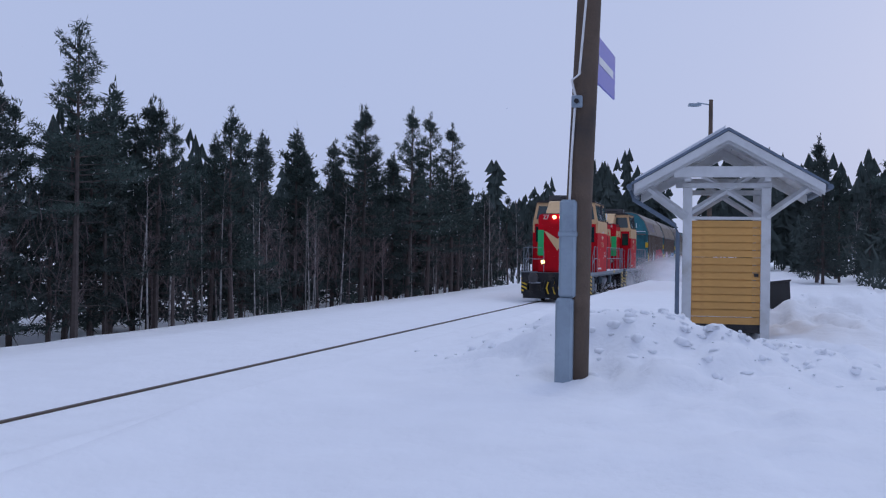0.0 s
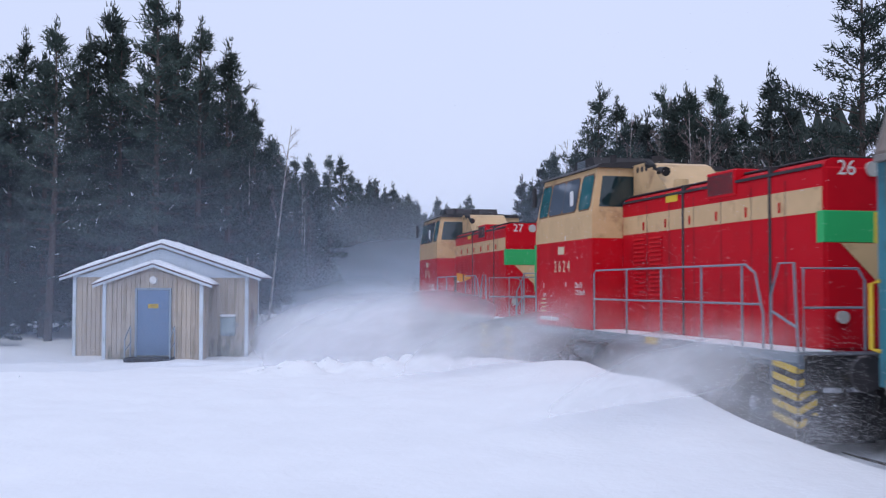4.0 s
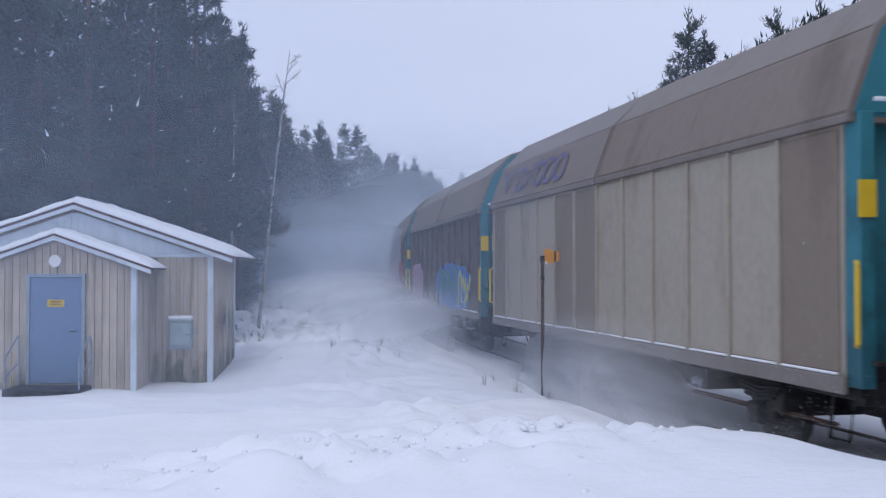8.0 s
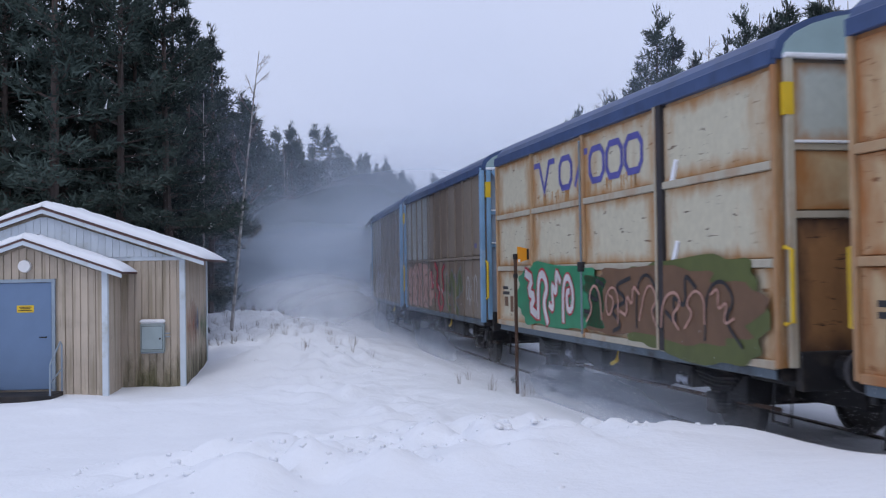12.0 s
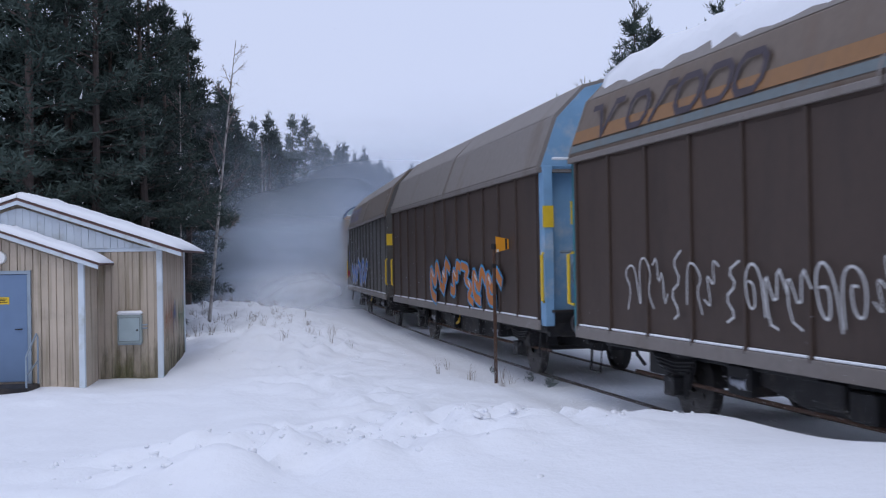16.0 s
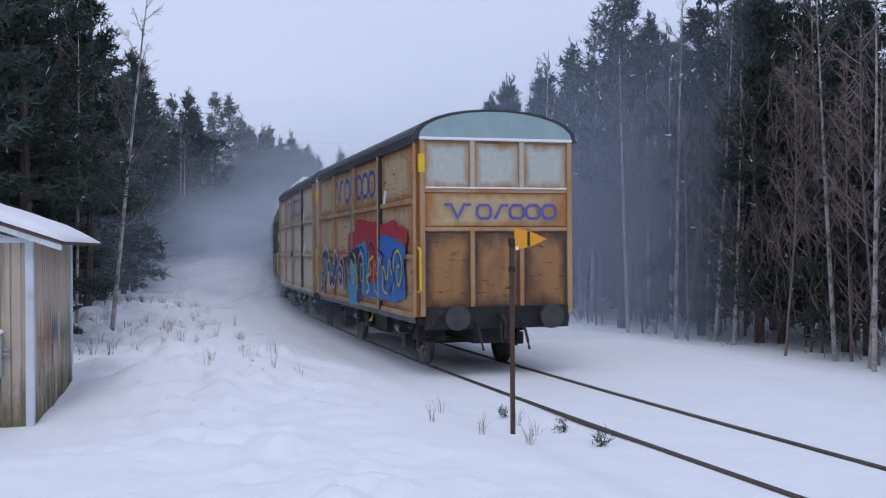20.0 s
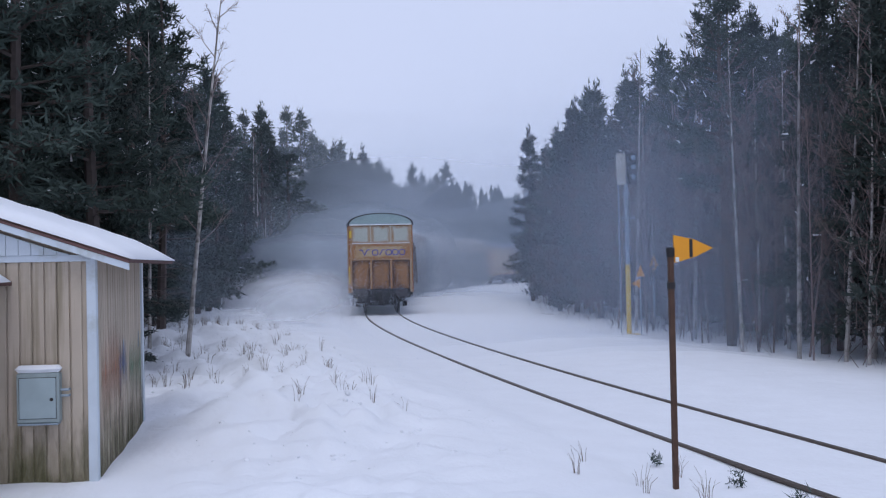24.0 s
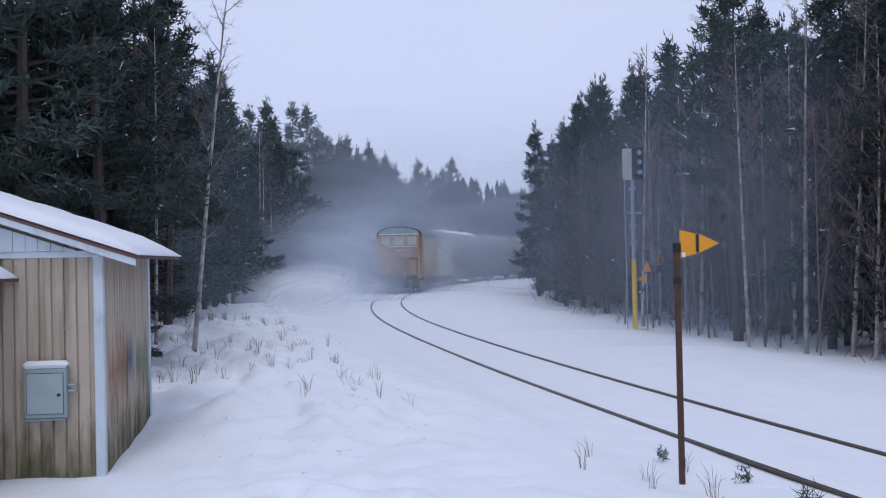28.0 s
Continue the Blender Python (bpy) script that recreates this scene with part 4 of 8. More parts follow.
# ---- the waiting shelter ----
def shelter():
    g = 0.72
    t = thing("waiting_shelter", pose(-7.45, -30.64, 0.11, 0, 0, 2.8), "small open-gabled waiting shelter with white posts and ochre boards", "shelter")
    px, D = 0.70, 2.5
    for x in (-px, px):
        for y in (-0.12, -D):
            p = part("post", box(B(), x - 0.085, x + 0.085, y - 0.085, y + 0.085, g - 0.35, 3.25, 0.008), WHITE_WOOD, t)
    # boarded end and sides
    n = 14
    z0, z1 = g + 0.02, 2.66
    hgt = (z1 - z0) / n
    plank = mesh_of("board", prism(B(), [(0.012, 0.0), (0.035, 0.0), (0.018, hgt - 0.012), (0.0, hgt - 0.012)], -px + 0.085, px - 0.085, "x"), YELLOW_WOOD)
    plank_s = mesh_of("board", prism(B(), [(0.0, 0.0), (0.03, 0.0), (0.015, hgt - 0.012), (0.0, hgt - 0.012)], -D + 0.085, -0.2), YELLOW_WOOD)
    for i in range(n):
        share("board", plank, t, pose(0, -0.1, z0 + i * hgt))
        share("board", plank, t, pose(0, -D - 0.05, z0 + i * hgt))
        share("board", plank_s, t, pose(-px - 0.01, 0, z0 + i * hgt))
    part("top_rail", box(B(), -px + 0.08, px - 0.08, -0.14, -0.05, z1 + 0.004, z1 + 0.06, 0.006), WHITE_WOOD, t)
    part("floor_beam", box(B(), -px - 0.02, px + 0.02, -D, -0.06, g - 0.14, g + 0.015, 0.01), DARK, t, "dark wooden sill under the boards")
    part("bench", box(B(), -px + 0.1, px - 0.1, -D + 0.1, -D + 0.5, g + 0.4, g + 0.46, 0.01), YELLOW_WOOD, t)
    # gable truss
    apex, ev, half = 4.22, 3.27, 1.66
    dz = (apex - ev) / half
    for y in (0.35, -0.12, -D, -D - 0.4):
        for s in (-1, 1):
            part("rafter", prism(B(), [(0, apex - 0.02), (s * half, ev - 0.02), (s * half, ev - 0.17), (0, apex - 0.2)], y - 0.035, y + 0.035), WHITE_WOOD, t)
    for y in (0.30, -D - 0.35):
        part("tie_beam", box(B(), -0.95, 0.95, y - 0.04, y + 0.04, 3.42, 3.62, 0.008), WHITE_WOOD, t)
    for y in (-0.12, -D):
        part("cross_beam", box(B(), -px - 0.1, px + 0.1, y - 0.05, y + 0.05, 3.25, 3.35, 0.008), WHITE_WOOD, t)
        for s in (-1, 1):
            part("cross_brace", tube(B(), [(s * (px - 0.02), y, 2.78), (s * -0.45, y, 3.5)], 0.055, 4), WHITE_WOOD, t)
            part("eave_brace", tube(B(), [(s * px, y + 0.1, 2.72), (s * (half - 0.25), y + 0.1, ev - 0.02)], 0.06, 4), WHITE_WOOD, t)
    for s in (-1, 1):
        part("side_beam", box(B(), s * px - 0.06, s * px + 0.06, -D - 0.3, 0.3, 3.36, 3.48, 0.008), WHITE_WOOD, t)
        # roof boarding seen from below, and roofing on top
        for k in range(11):
            u0, u1 = k / 11, (k + 0.93) / 11
            x0, x1 = s * half * u0, s * half * u1
            part("roof_board", prism(B(), [(x0, apex - dz * abs(x0)), (x1, apex - dz * abs(x1)), (x1, apex - dz * abs(x1) + 0.022), (x0, apex - dz * abs(x0) + 0.022)], -D - 0.45, 0.45), WHITE_WOOD, t)
        part("roofing", prism(B(), [(0, apex + 0.03), (s * (half + 0.06), apex + 0.03 - dz * (half + 0.06)), (s * (half + 0.06), apex + 0.075 - dz * (half + 0.06)), (0, apex + 0.09)], -D - 0.5, 0.5), GREY_ROOF, t, "blue-grey roofing sheet")
        part("verge_board", prism(B(), [(0, apex + 0.02), (s * half, ev + 0.02), (s * half, ev - 0.13), (0, apex - 0.14)], 0.455, 0.48), WHITE_WOOD, t)
        part("gutter", tube(B(), [(s * (half + 0.09), 0.45, ev - 0.03), (s * (half + 0.09), -D - 0.45, ev - 0.05)], 0.055, 8), GREY_ROOF, t, "blue-grey half-round gutter")
    part("roof_snow", prism(B(), [(0.05, apex + 0.085), (half, ev + 0.08), (half, ev + 0.13), (0.05, apex + 0.14)], -D - 0.45, 0.3), SNOW, t)
    part("downpipe", tube(B(), [(half + 0.09, 0.1, ev - 0.05), (half + 0.02, 0.1, ev - 0.25), (px + 0.22, 0.0, 2.55), (px + 0.17, 0.0, 2.4), (px + 0.17, 0.0, 0.6)], 0.04, 8), GREY_ROOF, t, "blue-grey downpipe bent below the eave")
    part("number_plate", box(B(), -px + 0.12, -px + 0.2, -0.055, -0.05, 1.62, 1.68), DARK, t)
    lit = thing("litter_bin", pose(-8.55, -34.6, ground_z(-8.55, -34.6) - 0.2, 4, 7, 12), "black plastic litter bin in the snow beside the shelter", "bin")
    bb = B()
    prism(bb, [(-0.2, 0.15), (0.2, 0.15), (0.25, 0.75), (-0.25, 0.75)], -0.2, 0.2)
    part("body", bb, BLACK, lit)
    part("rim", box(B(), -0.28, 0.28, -0.23, 0.23, 0.752, 0.79, 0.008), BLACK, lit)
    part("post", box(B(), -0.03, 0.03, -0.26, -0.21, -0.2, 0.7), ZINC, lit)


shelter()


def pole():
    t = thing("utility_pole", pose(-5.83, -23.32, 0.13), "weathered wooden utility pole with a steel cable guard", "pole")
    part("pole", tube(B(), [(0.03, 0, -0.6), (0.0, 0, 2.6), (-0.1, 0, 5.4), (-0.2, 0, 8.2)], [0.165, 0.158, 0.145, 0.13], 14), POLE_WOOD, t, smooth=True)
    part("cable_guard", box(B(), 0.02, 0.23, 0.12, 0.27, -0.3, 1.45, 0.03), ZINC, t, "galvanised steel cable guard, lower section")
    part("cable_guard", box(B(), 0.0, 0.2, 0.12, 0.25, 1.45, 2.62, 0.03), ZINC, t, "galvanised steel cable guard, upper section")
    part("guard_clamp", box(B(), -0.01, 0.21, 0.115, 0.262, 2.18, 2.24, 0.01), ZINC, t)
    part("cable", tube(B(), [(0.09, 0.18, 2.6), (0.08, 0.16, 3.1), (0.04, 0.15, 3.85), (0.09, 0.15, 4.05), (0.0, 0.15, 4.12), (-0.1, 0.14, 5.4), (-0.2, 0.13, 8.0)], 0.016, 5), WHITE, t, "white cable stapled up the pole")
    bx = part("junction_box", box(B(), -0.05, 0.08, 0.15, 0.22, 3.72, 3.86, 0.012), ZINC, t)
    part("knob", tube(B(), [(0.015, 0.22, 3.79), (0.015, 0.25, 3.79)], 0.03, 8), DARK, bx)
    s = thing("station_sign", pose(-5.95, -23.54, 0.13, 0, 0, -1.6), "blue enamel station name board fixed to the pole", "sign")
    part("board", box(B(), -0.015, 0.015, -1.7, -0.05, 4.11, 4.70, 0.004), SIGN_BLUE, s)
    part("text_bar", box(B(), -0.021, -0.018, -1.5, -0.3, 4.36, 4.46), WHITE, s)
    part("text_bar", box(B(), 0.018, 0.021, -1.5, -0.3, 4.36, 4.46), WHITE, s)
    part("bracket", tube(B(), [(0.0, 0.12, 4.2), (0.0, -0.06, 4.2)], 0.02, 6), ZINC, s)
    part("bracket", tube(B(), [(0.0, 0.12, 4.6), (0.0, -0.06, 4.6)], 0.02, 6), ZINC, s)


pole()


def street_lamp():
    x, y = -6.53, -51.77
    t = thing("street_lamp", pose(x, y, ground_z(x, y)), "thin wooden lamp post with one grey luminaire", "street lamp")
    z = 8.04 - ground_z(x, y)
    part("post", tube(B(), [(0, 0, -0.4), (0, 0, z)], [0.10, 0.075], 8), POLE_WOOD, t)
    part("arm", tube(B(), [(0, 0, z - 0.2), (0.5, 0.1, z - 0.12)], 0.025, 6), ZINC, t)
    part("lamp_head", prism(B(), [(0.35, z - 0.16), (0.8, z - 0.14), (0.85, z - 0.24), (0.55, z - 0.27), (0.35, z - 0.22)], 0.0, 0.24), ZINC, t, "grey luminaire")


street_lamp()


# ---- signs and signal ----
def flag_sign():
    x, y = -1.54, 19.0
    g = ground_z(x, y)
    t = thing("track_marker", pose(x, y, 0), "rusty steel post with an orange pointed marker board", "railway sign")
    part("post", box(B(), -0.026, 0.026, -0.026, 0.026, -0.5, 2.38, 0.004), RUSTY, t)
    part("collar", box(B(), -0.034, 0.034, -0.034, 0.034, 1.95, 2.02, 0.004), DARK, t)
    part("cap", tube(B(), [(0, 0, 2.28), (0, 0, 2.38)], 0.045, 8), DARK, t)
    bd = B()
    prism(bd, [(0.04, 2.22), (0.28, 2.28), (0.49, 2.37), (0.28, 2.46), (0.04, 2.51)], -0.012, 0.012)
    b = part("board", bd, ORANGE, t, "orange pointed board with a black stripe")
    part("stripe", box(B(), 0.215, 0.25, -0.017, 0.017, 2.275, 2.465), BLACK, b)
    part("reflector", box(B(), 0.05, 0.09, -0.018, -0.013, 2.23, 2.28), WHITE, b)
    return t


flag_sign()


PALE_PANEL = mat("pale_beige_panel", (0.46, 0.45, 0.42), 0.6, 0, 0.12, 4)


def signal():
    x, y = 9.56, 42.7
    drop = 0.6
    g = ground_z(x, y) + drop
    t = thing("railway_signal", pose(x, y, -drop, 0, 0, -8), "railway colour-light signal on a grey and yellow mast", "signal")
    part("footing", box(B(), -0.14, 0.14, -0.14, 0.14, g - 0.2, 0.25, 0.02), YELLOW, t)
    part("lower_mast", tube(B(), [(0, 0, 0.1), (0, 0, 2.75)], 0.085, 10), YELLOW, t, "yellow lower mast")
    part("mast", tube(B(), [(0, 0, 2.75), (0, 0, 5.9)], 0.07, 10), ZINC, t, "grey mast")
    part("footing_box", box(B(), 0.12, 0.4, -0.1, 0.15, g, 0.28, 0.02), YELLOW, t)
    hd = part("signal_head", box(B(), -0.02, 0.36, -0.2, -0.02, 5.55, 6.7, 0.03), BLACK, t, "black signal head with round lenses")
    part("backboard", box(B(), -0.34, 0.0, -0.06, 0.02, 5.55, 6.65, 0.02), PALE_PANEL, t, "pale beige equipment panel")
    for z in (5.8, 6.15, 6.48):
        part("lens_hood", tube(B(), [(0.17, -0.19, z), (0.17, -0.34, z)], [0.12, 0.12], 12), BLACK, hd)
        part("lens", tube(B(), [(0.17, -0.345, z), (0.17, -0.355, z)], 0.085, 12), ZINC, hd)
    for z in (3.3, 3.9, 5.2):
        part("clamp", box(B(), -0.11, 0.11, -0.11, 0.11, z, z + 0.09, 0.01), ZINC, t)
    part("cross_arm", box(B(), -0.18, 0.3, -0.05, 0.05, 4.35, 4.42), ZINC, t)
    part("ladder", tube(B(), [(-0.25, 0.1, 0.2), (-0.25, 0.1, 6.6)], 0.02, 5), ZINC, t)
    t2 = thing("warning_marker", pose(13.1, 47.6, 0), "thin grey post with two orange triangular markers", "railway sign")
    part("post", tube(B(), [(0, 0, g - 0.3), (0, 0, 2.3)], 0.04, 8), ZINC, t2)
    part("triangle", prism(B(), [(-0.2, 2.05), (0.2, 2.05), (0, 2.5)], -0.03, -0.01), ORANGE, t2, "orange triangular plate")
    part("triangle", prism(B(), [(-0.42, 1.85), (0.06, 1.68), (0.06, 2.0)], -0.07, -0.05), ORANGE, t2, "orange triangular plate")


signal()


def triangle_marker():
    """Thin post with two small orange triangles beside the signal."""
    x, y = 9.98, 42.6
    t = thing("triangle_marker", pose(x, y, 0), "thin grey post with two small orange triangular boards", "railway sign")
    part("post", tube(B(), [(0, 0, ground_z(x, y) - 0.3), (0, 0, 1.85)], 0.022, 6), ZINC, t)
    part("upper_triangle", prism(B(), [(-0.16, 1.72), (0.16, 1.72), (0.0, 2.12)], -0.035, -0.02), ORANGE, t)
    part("lower_triangle", prism(B(), [(-0.02, 1.32), (-0.02, 1.64), (-0.36, 1.48)], -0.035, -0.02), ORANGE, t)


triangle_marker()


# ---- the train ----
RED = mat("loco_red_paint", (0.56, 0.004, 0.014), 0.5, 0, 0.10, 2.0, 0.05, 12, (0.44, 0.005, 0.012), 0.4, 0.8, spec=0.12)
CREAM = mat("loco_cream_paint", (0.65, 0.43, 0.22), 0.5, 0, 0.12, 3.0, 0.05, 20, (0.36, 0.20, 0.10), 0.16, 1.8)
SOOT = mat("sooty_dark_roof", (0.035, 0.032, 0.036), 0.7, 0.1, 0.3, 4)
GREEN = mat("signal_green_panel", (0.02, 0.42, 0.12), 0.45, 0, 0.06, 4)
DECK = mat("blue_grey_frame_paint", (0.12, 0.16, 0.20), 0.55, 0.2, 0.2, 4, 0.1, 20, (0.05, 0.055, 0.06), 0.35, 1.5)
RAILING = mat("grey_handrail_paint", (0.22, 0.27, 0.31), 0.5, 0.3, 0.15, 8)
TINTED = mat("tinted_cab_glass", (0.03, 0.14, 0.16), 0.08, 0, 0.1, 2, spec=0.9)
PANE = mat("reflecting_cab_glass", (0.10, 0.13, 0.17), 0.05, 0, 0.05, 2, spec=1.0)
DARKPANE = mat("dark_cab_glass", (0.012, 0.03, 0.035), 0.06, 0, 0.1, 2, spec=0.8)
RUST_RIM = mat("rusty_window_frame", (0.20, 0.10, 0.045), 0.75, 0, 0.4, 12)
LAMP_ON = glow("warm_lit_headlamp", (1.0, 0.62, 0.24), 6.0)
LAMP_OFF = mat("unlit_lamp_glass", (0.5, 0.48, 0.45), 0.2, 0, 0.1, 5)
ICE = mat("caked_ice_and_snow", (0.46, 0.49, 0.56), 0.7, 0, 0.3, 6, 0.4, 20, (0.10, 0.10, 0.12), 0.46, 5.0)
WHEEL = mat("wheel_steel", (0.045, 0.042, 0.042), 0.55, 0.5, 0.3, 6)
NUM_WHITE = mat("white_lettering", (0.72, 0.70, 0.66), 0.6, 0, 0.08, 8)
NUM_CREAM = mat("cream_lettering", (0.66, 0.55, 0.36), 0.6, 0, 0.08, 8)
BUFFER = mat("greased_buffer_plate", (0.07, 0.066, 0.07), 0.5, 0.4, 0.3, 6)
LOGO_BLUE = mat("faded_blue_logo_paint", (0.10, 0.10, 0.36), 0.6, 0, 0.25, 4)
LOGO_FADED = mat("weathered_logo_paint", (0.15, 0.14, 0.27), 0.7, 0, 0.3, 4)
LOGO_DARK = mat("sooty_logo_paint", (0.055, 0.042, 0.055), 0.7, 0, 0.3, 4)
TEAL = mat("teal_wagon_paint", (0.03, 0.20, 0.25), 0.55, 0, 0.2, 2, 0.1, 20, (0.02, 0.11, 0.14), 0.4, 1.2)
SKYBLUE = mat("light_blue_wagon_paint", (0.20, 0.37, 0.56), 0.55, 0, 0.2, 2, 0.1, 20, (0.40, 0.48, 0.56), 0.3, 1.5)

MADE = {}


def text_mesh(txt, size):
    key = (txt, size)
    if key not in MADE:
        cu = bpy.data.curves.new("txt", "FONT")
        cu.body, cu.size, cu.extrude = txt, size, 0.002
        cu.align_x, cu.align_y = "CENTER", "CENTER"
        ob = bpy.data.objects.new("txt", cu)
        scene.collection.objects.link(ob)
        dg = bpy.context.evaluated_depsgraph_get()
        MADE[key] = bpy.data.meshes.new_from_object(ob.evaluated_get(dg))
        bpy.data.objects.remove(ob)
        bpy.data.curves.remove(cu)
    return MADE[key].copy()


LEFT = Matrix(((0, 0, -1, 0), (-1, 0, 0, 0), (0, 1, 0, 0), (0, 0, 0, 1)))     # writing on the -X side
FRONT = Matrix(((-1, 0, 0, 0), (0, 0, 1, 0), (0, 1, 0, 0), (0, 0, 0, 1)))     # on the +Y end
REAR = Matrix(((1, 0, 0, 0), (0, 0, -1, 0), (0, 1, 0, 0), (0, 0, 0, 1)))      # on the -Y end


def lettering(txt, size, material, parent, where, basis, name="lettering"):
    me = text_mesh(txt, size)
    me.materials.clear()
    me.materials.append(material)
    ob = new(name, me)
    ob.parent = parent
    ob.matrix_basis = Matrix.Translation(where) @ basis
    return ob


def ribbon(bm, pts, w, x):
    """Flat stroke on the plane x, through (y, z) points, as one strip with mitred joints."""
    P = [Vector(p) for p in pts]
    prev = None
    for i, p in enumerate(P):
        a = (P[i] - P[i - 1]).normalized() if i else (P[1] - P[0]).normalized()
        b = (P[i + 1] - P[i]).normalized() if i < len(P) - 1 else a
        n = Vector((-(a + b).y, (a + b).x))
        if n.length < 0.35:
            n = Vector((-b.y, b.x))
        n.normalize()
        k = w / 2 / max(0.55, abs(n.dot(Vector((-b.y, b.x)))))
        e = b * (w * 0.3) * (-1 if i == 0 else (1 if i == len(P) - 1 else 0))
        q = [bm.verts.new((x - 0.0002 * i, (p + e + n * k).x, (p + e + n * k).y)), bm.verts.new((x - 0.0002 * i, (p + e - n * k).x, (p + e - n * k).y))]
        if prev:
            bm.faces.new((prev[0], prev[1], q[1], q[0]))
        prev = q
    return bm


def wheelset(parent, y, r=0.46, name="wheelset"):
    t = new(name)
    t.parent = parent
    t.matrix_basis = pose(0, y, r)
    if "wheel" not in MADE:
        bm = B()
        prof = [(0.0, 0.12), (0.0, r - 0.07), (0.0, r), (0.135, r + 0.0), (0.135, r - 0.06), (0.09, r - 0.09), (0.07, 0.13), (0.11, 0.11), (0.11, 0.0), (-0.02, 0.0), (-0.02, 0.11)]
        n = 20
        rings = [[bm.verts.new((x, rr * math.cos(6.2832 * k / n), rr * math.sin(6.2832 * k / n))) for k in range(n)] for x, rr in prof if rr > 0]
        for a, b in zip(rings, rings[1:] + rings[:1]):
            for k in range(n):
                bm.faces.new((a[k], a[(k + 1) % n], b[(k + 1) % n], b[k]))
        for k in range(5):
            a = 6.2832 * k / 5
            tube(bm, [(-0.012, 0.26 * math.cos(a), 0.26 * math.sin(a)), (0.02, 0.26 * math.cos(a), 0.26 * math.sin(a))], 0.035, 8)
        MADE["wheel"] = mesh_of("wheel", bm, WHEEL)
        MADE["axle"] = mesh_of("axle", tube(B(), [(-0.85, 0, 0), (0.85, 0, 0)], 0.075, 8), WHEEL)
    share("wheel", MADE["wheel"], t, pose(-0.87, 0, 0))
    share("wheel", MADE["wheel"], t, pose(0.87, 0, 0, 0, 0, 180))
    share("axle", MADE["axle"], t)
    return t


def buffers(parent, y, sgn, z=1.05):
    for x in (-0.88, 0.88):
        b = part("buffer", tube(B(), [(x, y, z), (x, y + sgn * 0.36, z)], [0.13, 0.10], 10), DARK, parent)
        part("buffer_plate", tube(B(), [(x, y + sgn * 0.36, z), (x, y + sgn * 0.42, z)], [0.23, 0.22], 16), BUFFER, b, "round greased buffer plate")
    c = B()
    tube(c, [(0, y, z), (0, y + sgn * 0.22, z), (0.02, y + sgn * 0.34, z - 0.1), (0, y + sgn * 0.32, z - 0.4)], 0.045, 6)
    tube(c, [(-0.06, y + sgn * 0.3, z - 0.1), (-0.06, y + sgn * 0.34, z - 0.45), (0.06, y + sgn * 0.34, z - 0.45), (0.06, y + sgn * 0.3, z - 0.1)], 0.025, 5)
    part("coupling", c, DARK, parent)
    for x in (-0.45, 0.42):
        part("brake_hose", tube(B(), [(x, y, z - 0.12), (x, y + sgn * 0.2, z - 0.2), (x + 0.05, y + sgn * 0.24, z - 0.45), (x + 0.12, y + sgn * 0.12, z - 0.6)], 0.028, 6), BLACK, parent)


WHEELSETS = []
VEHICLES = []


def rounded(w, z0, z1, r):
    return [(-w, z0), (w, z0), (w, z1 - r), (w - r * 0.3, z1 - r * 0.3), (w - r, z1), (-w + r, z1), (-w + r * 0.3, z1 - r * 0.3), (-w, z1 - r)]


def railing(parent, pts, posts, r=0.018, low=0.5):
    """Handrail through top points with its posts as separate tubes; one part."""
    bm = B()
    tube(bm, pts, r, 6)
    for p in posts:
        tube(bm, p, r, 6)
    return part("handrail", bm, RAILING, parent, "grey tubular handrail")


def ice_cake(t, y0, y1, z0, z1, rng, x):
    """Frozen snow clinging to the gear: ragged upper edge, icicles below, uneven thickness."""
    bm = B()
    n = 9
    rows = []
    for k in range(n + 1):
        y = y0 + (y1 - y0) * k / n
        lo = z0 + (z1 - z0) * rng.uniform(0.0, 0.55) ** 1.5
        hi = z1 - (z1 - z0) * rng.uniform(0.0, 0.22)
        bulge = rng.uniform(0.015, 0.06) * math.sin(math.pi * (k + 0.5) / (n + 1))
        rows.append([bm.verts.new((x + 0.02, y, lo)), bm.verts.new((x - bulge, y, lo * 0.65 + hi * 0.35)), bm.verts.new((x - bulge * 1.3, y, lo * 0.25 + hi * 0.75)), bm.verts.new((x + 0.02, y, hi))])
    for a, b in zip(rows, rows[1:]):
        for i in range(3):
            bm.faces.new((a[i], a[i + 1], b[i + 1], b[i]))
        bm.faces.new((a[3], a[0], b[0], b[3]))
    part("ice_patch", bm, ICE, t, "caked snow and icicles on the running gear", smooth=True)


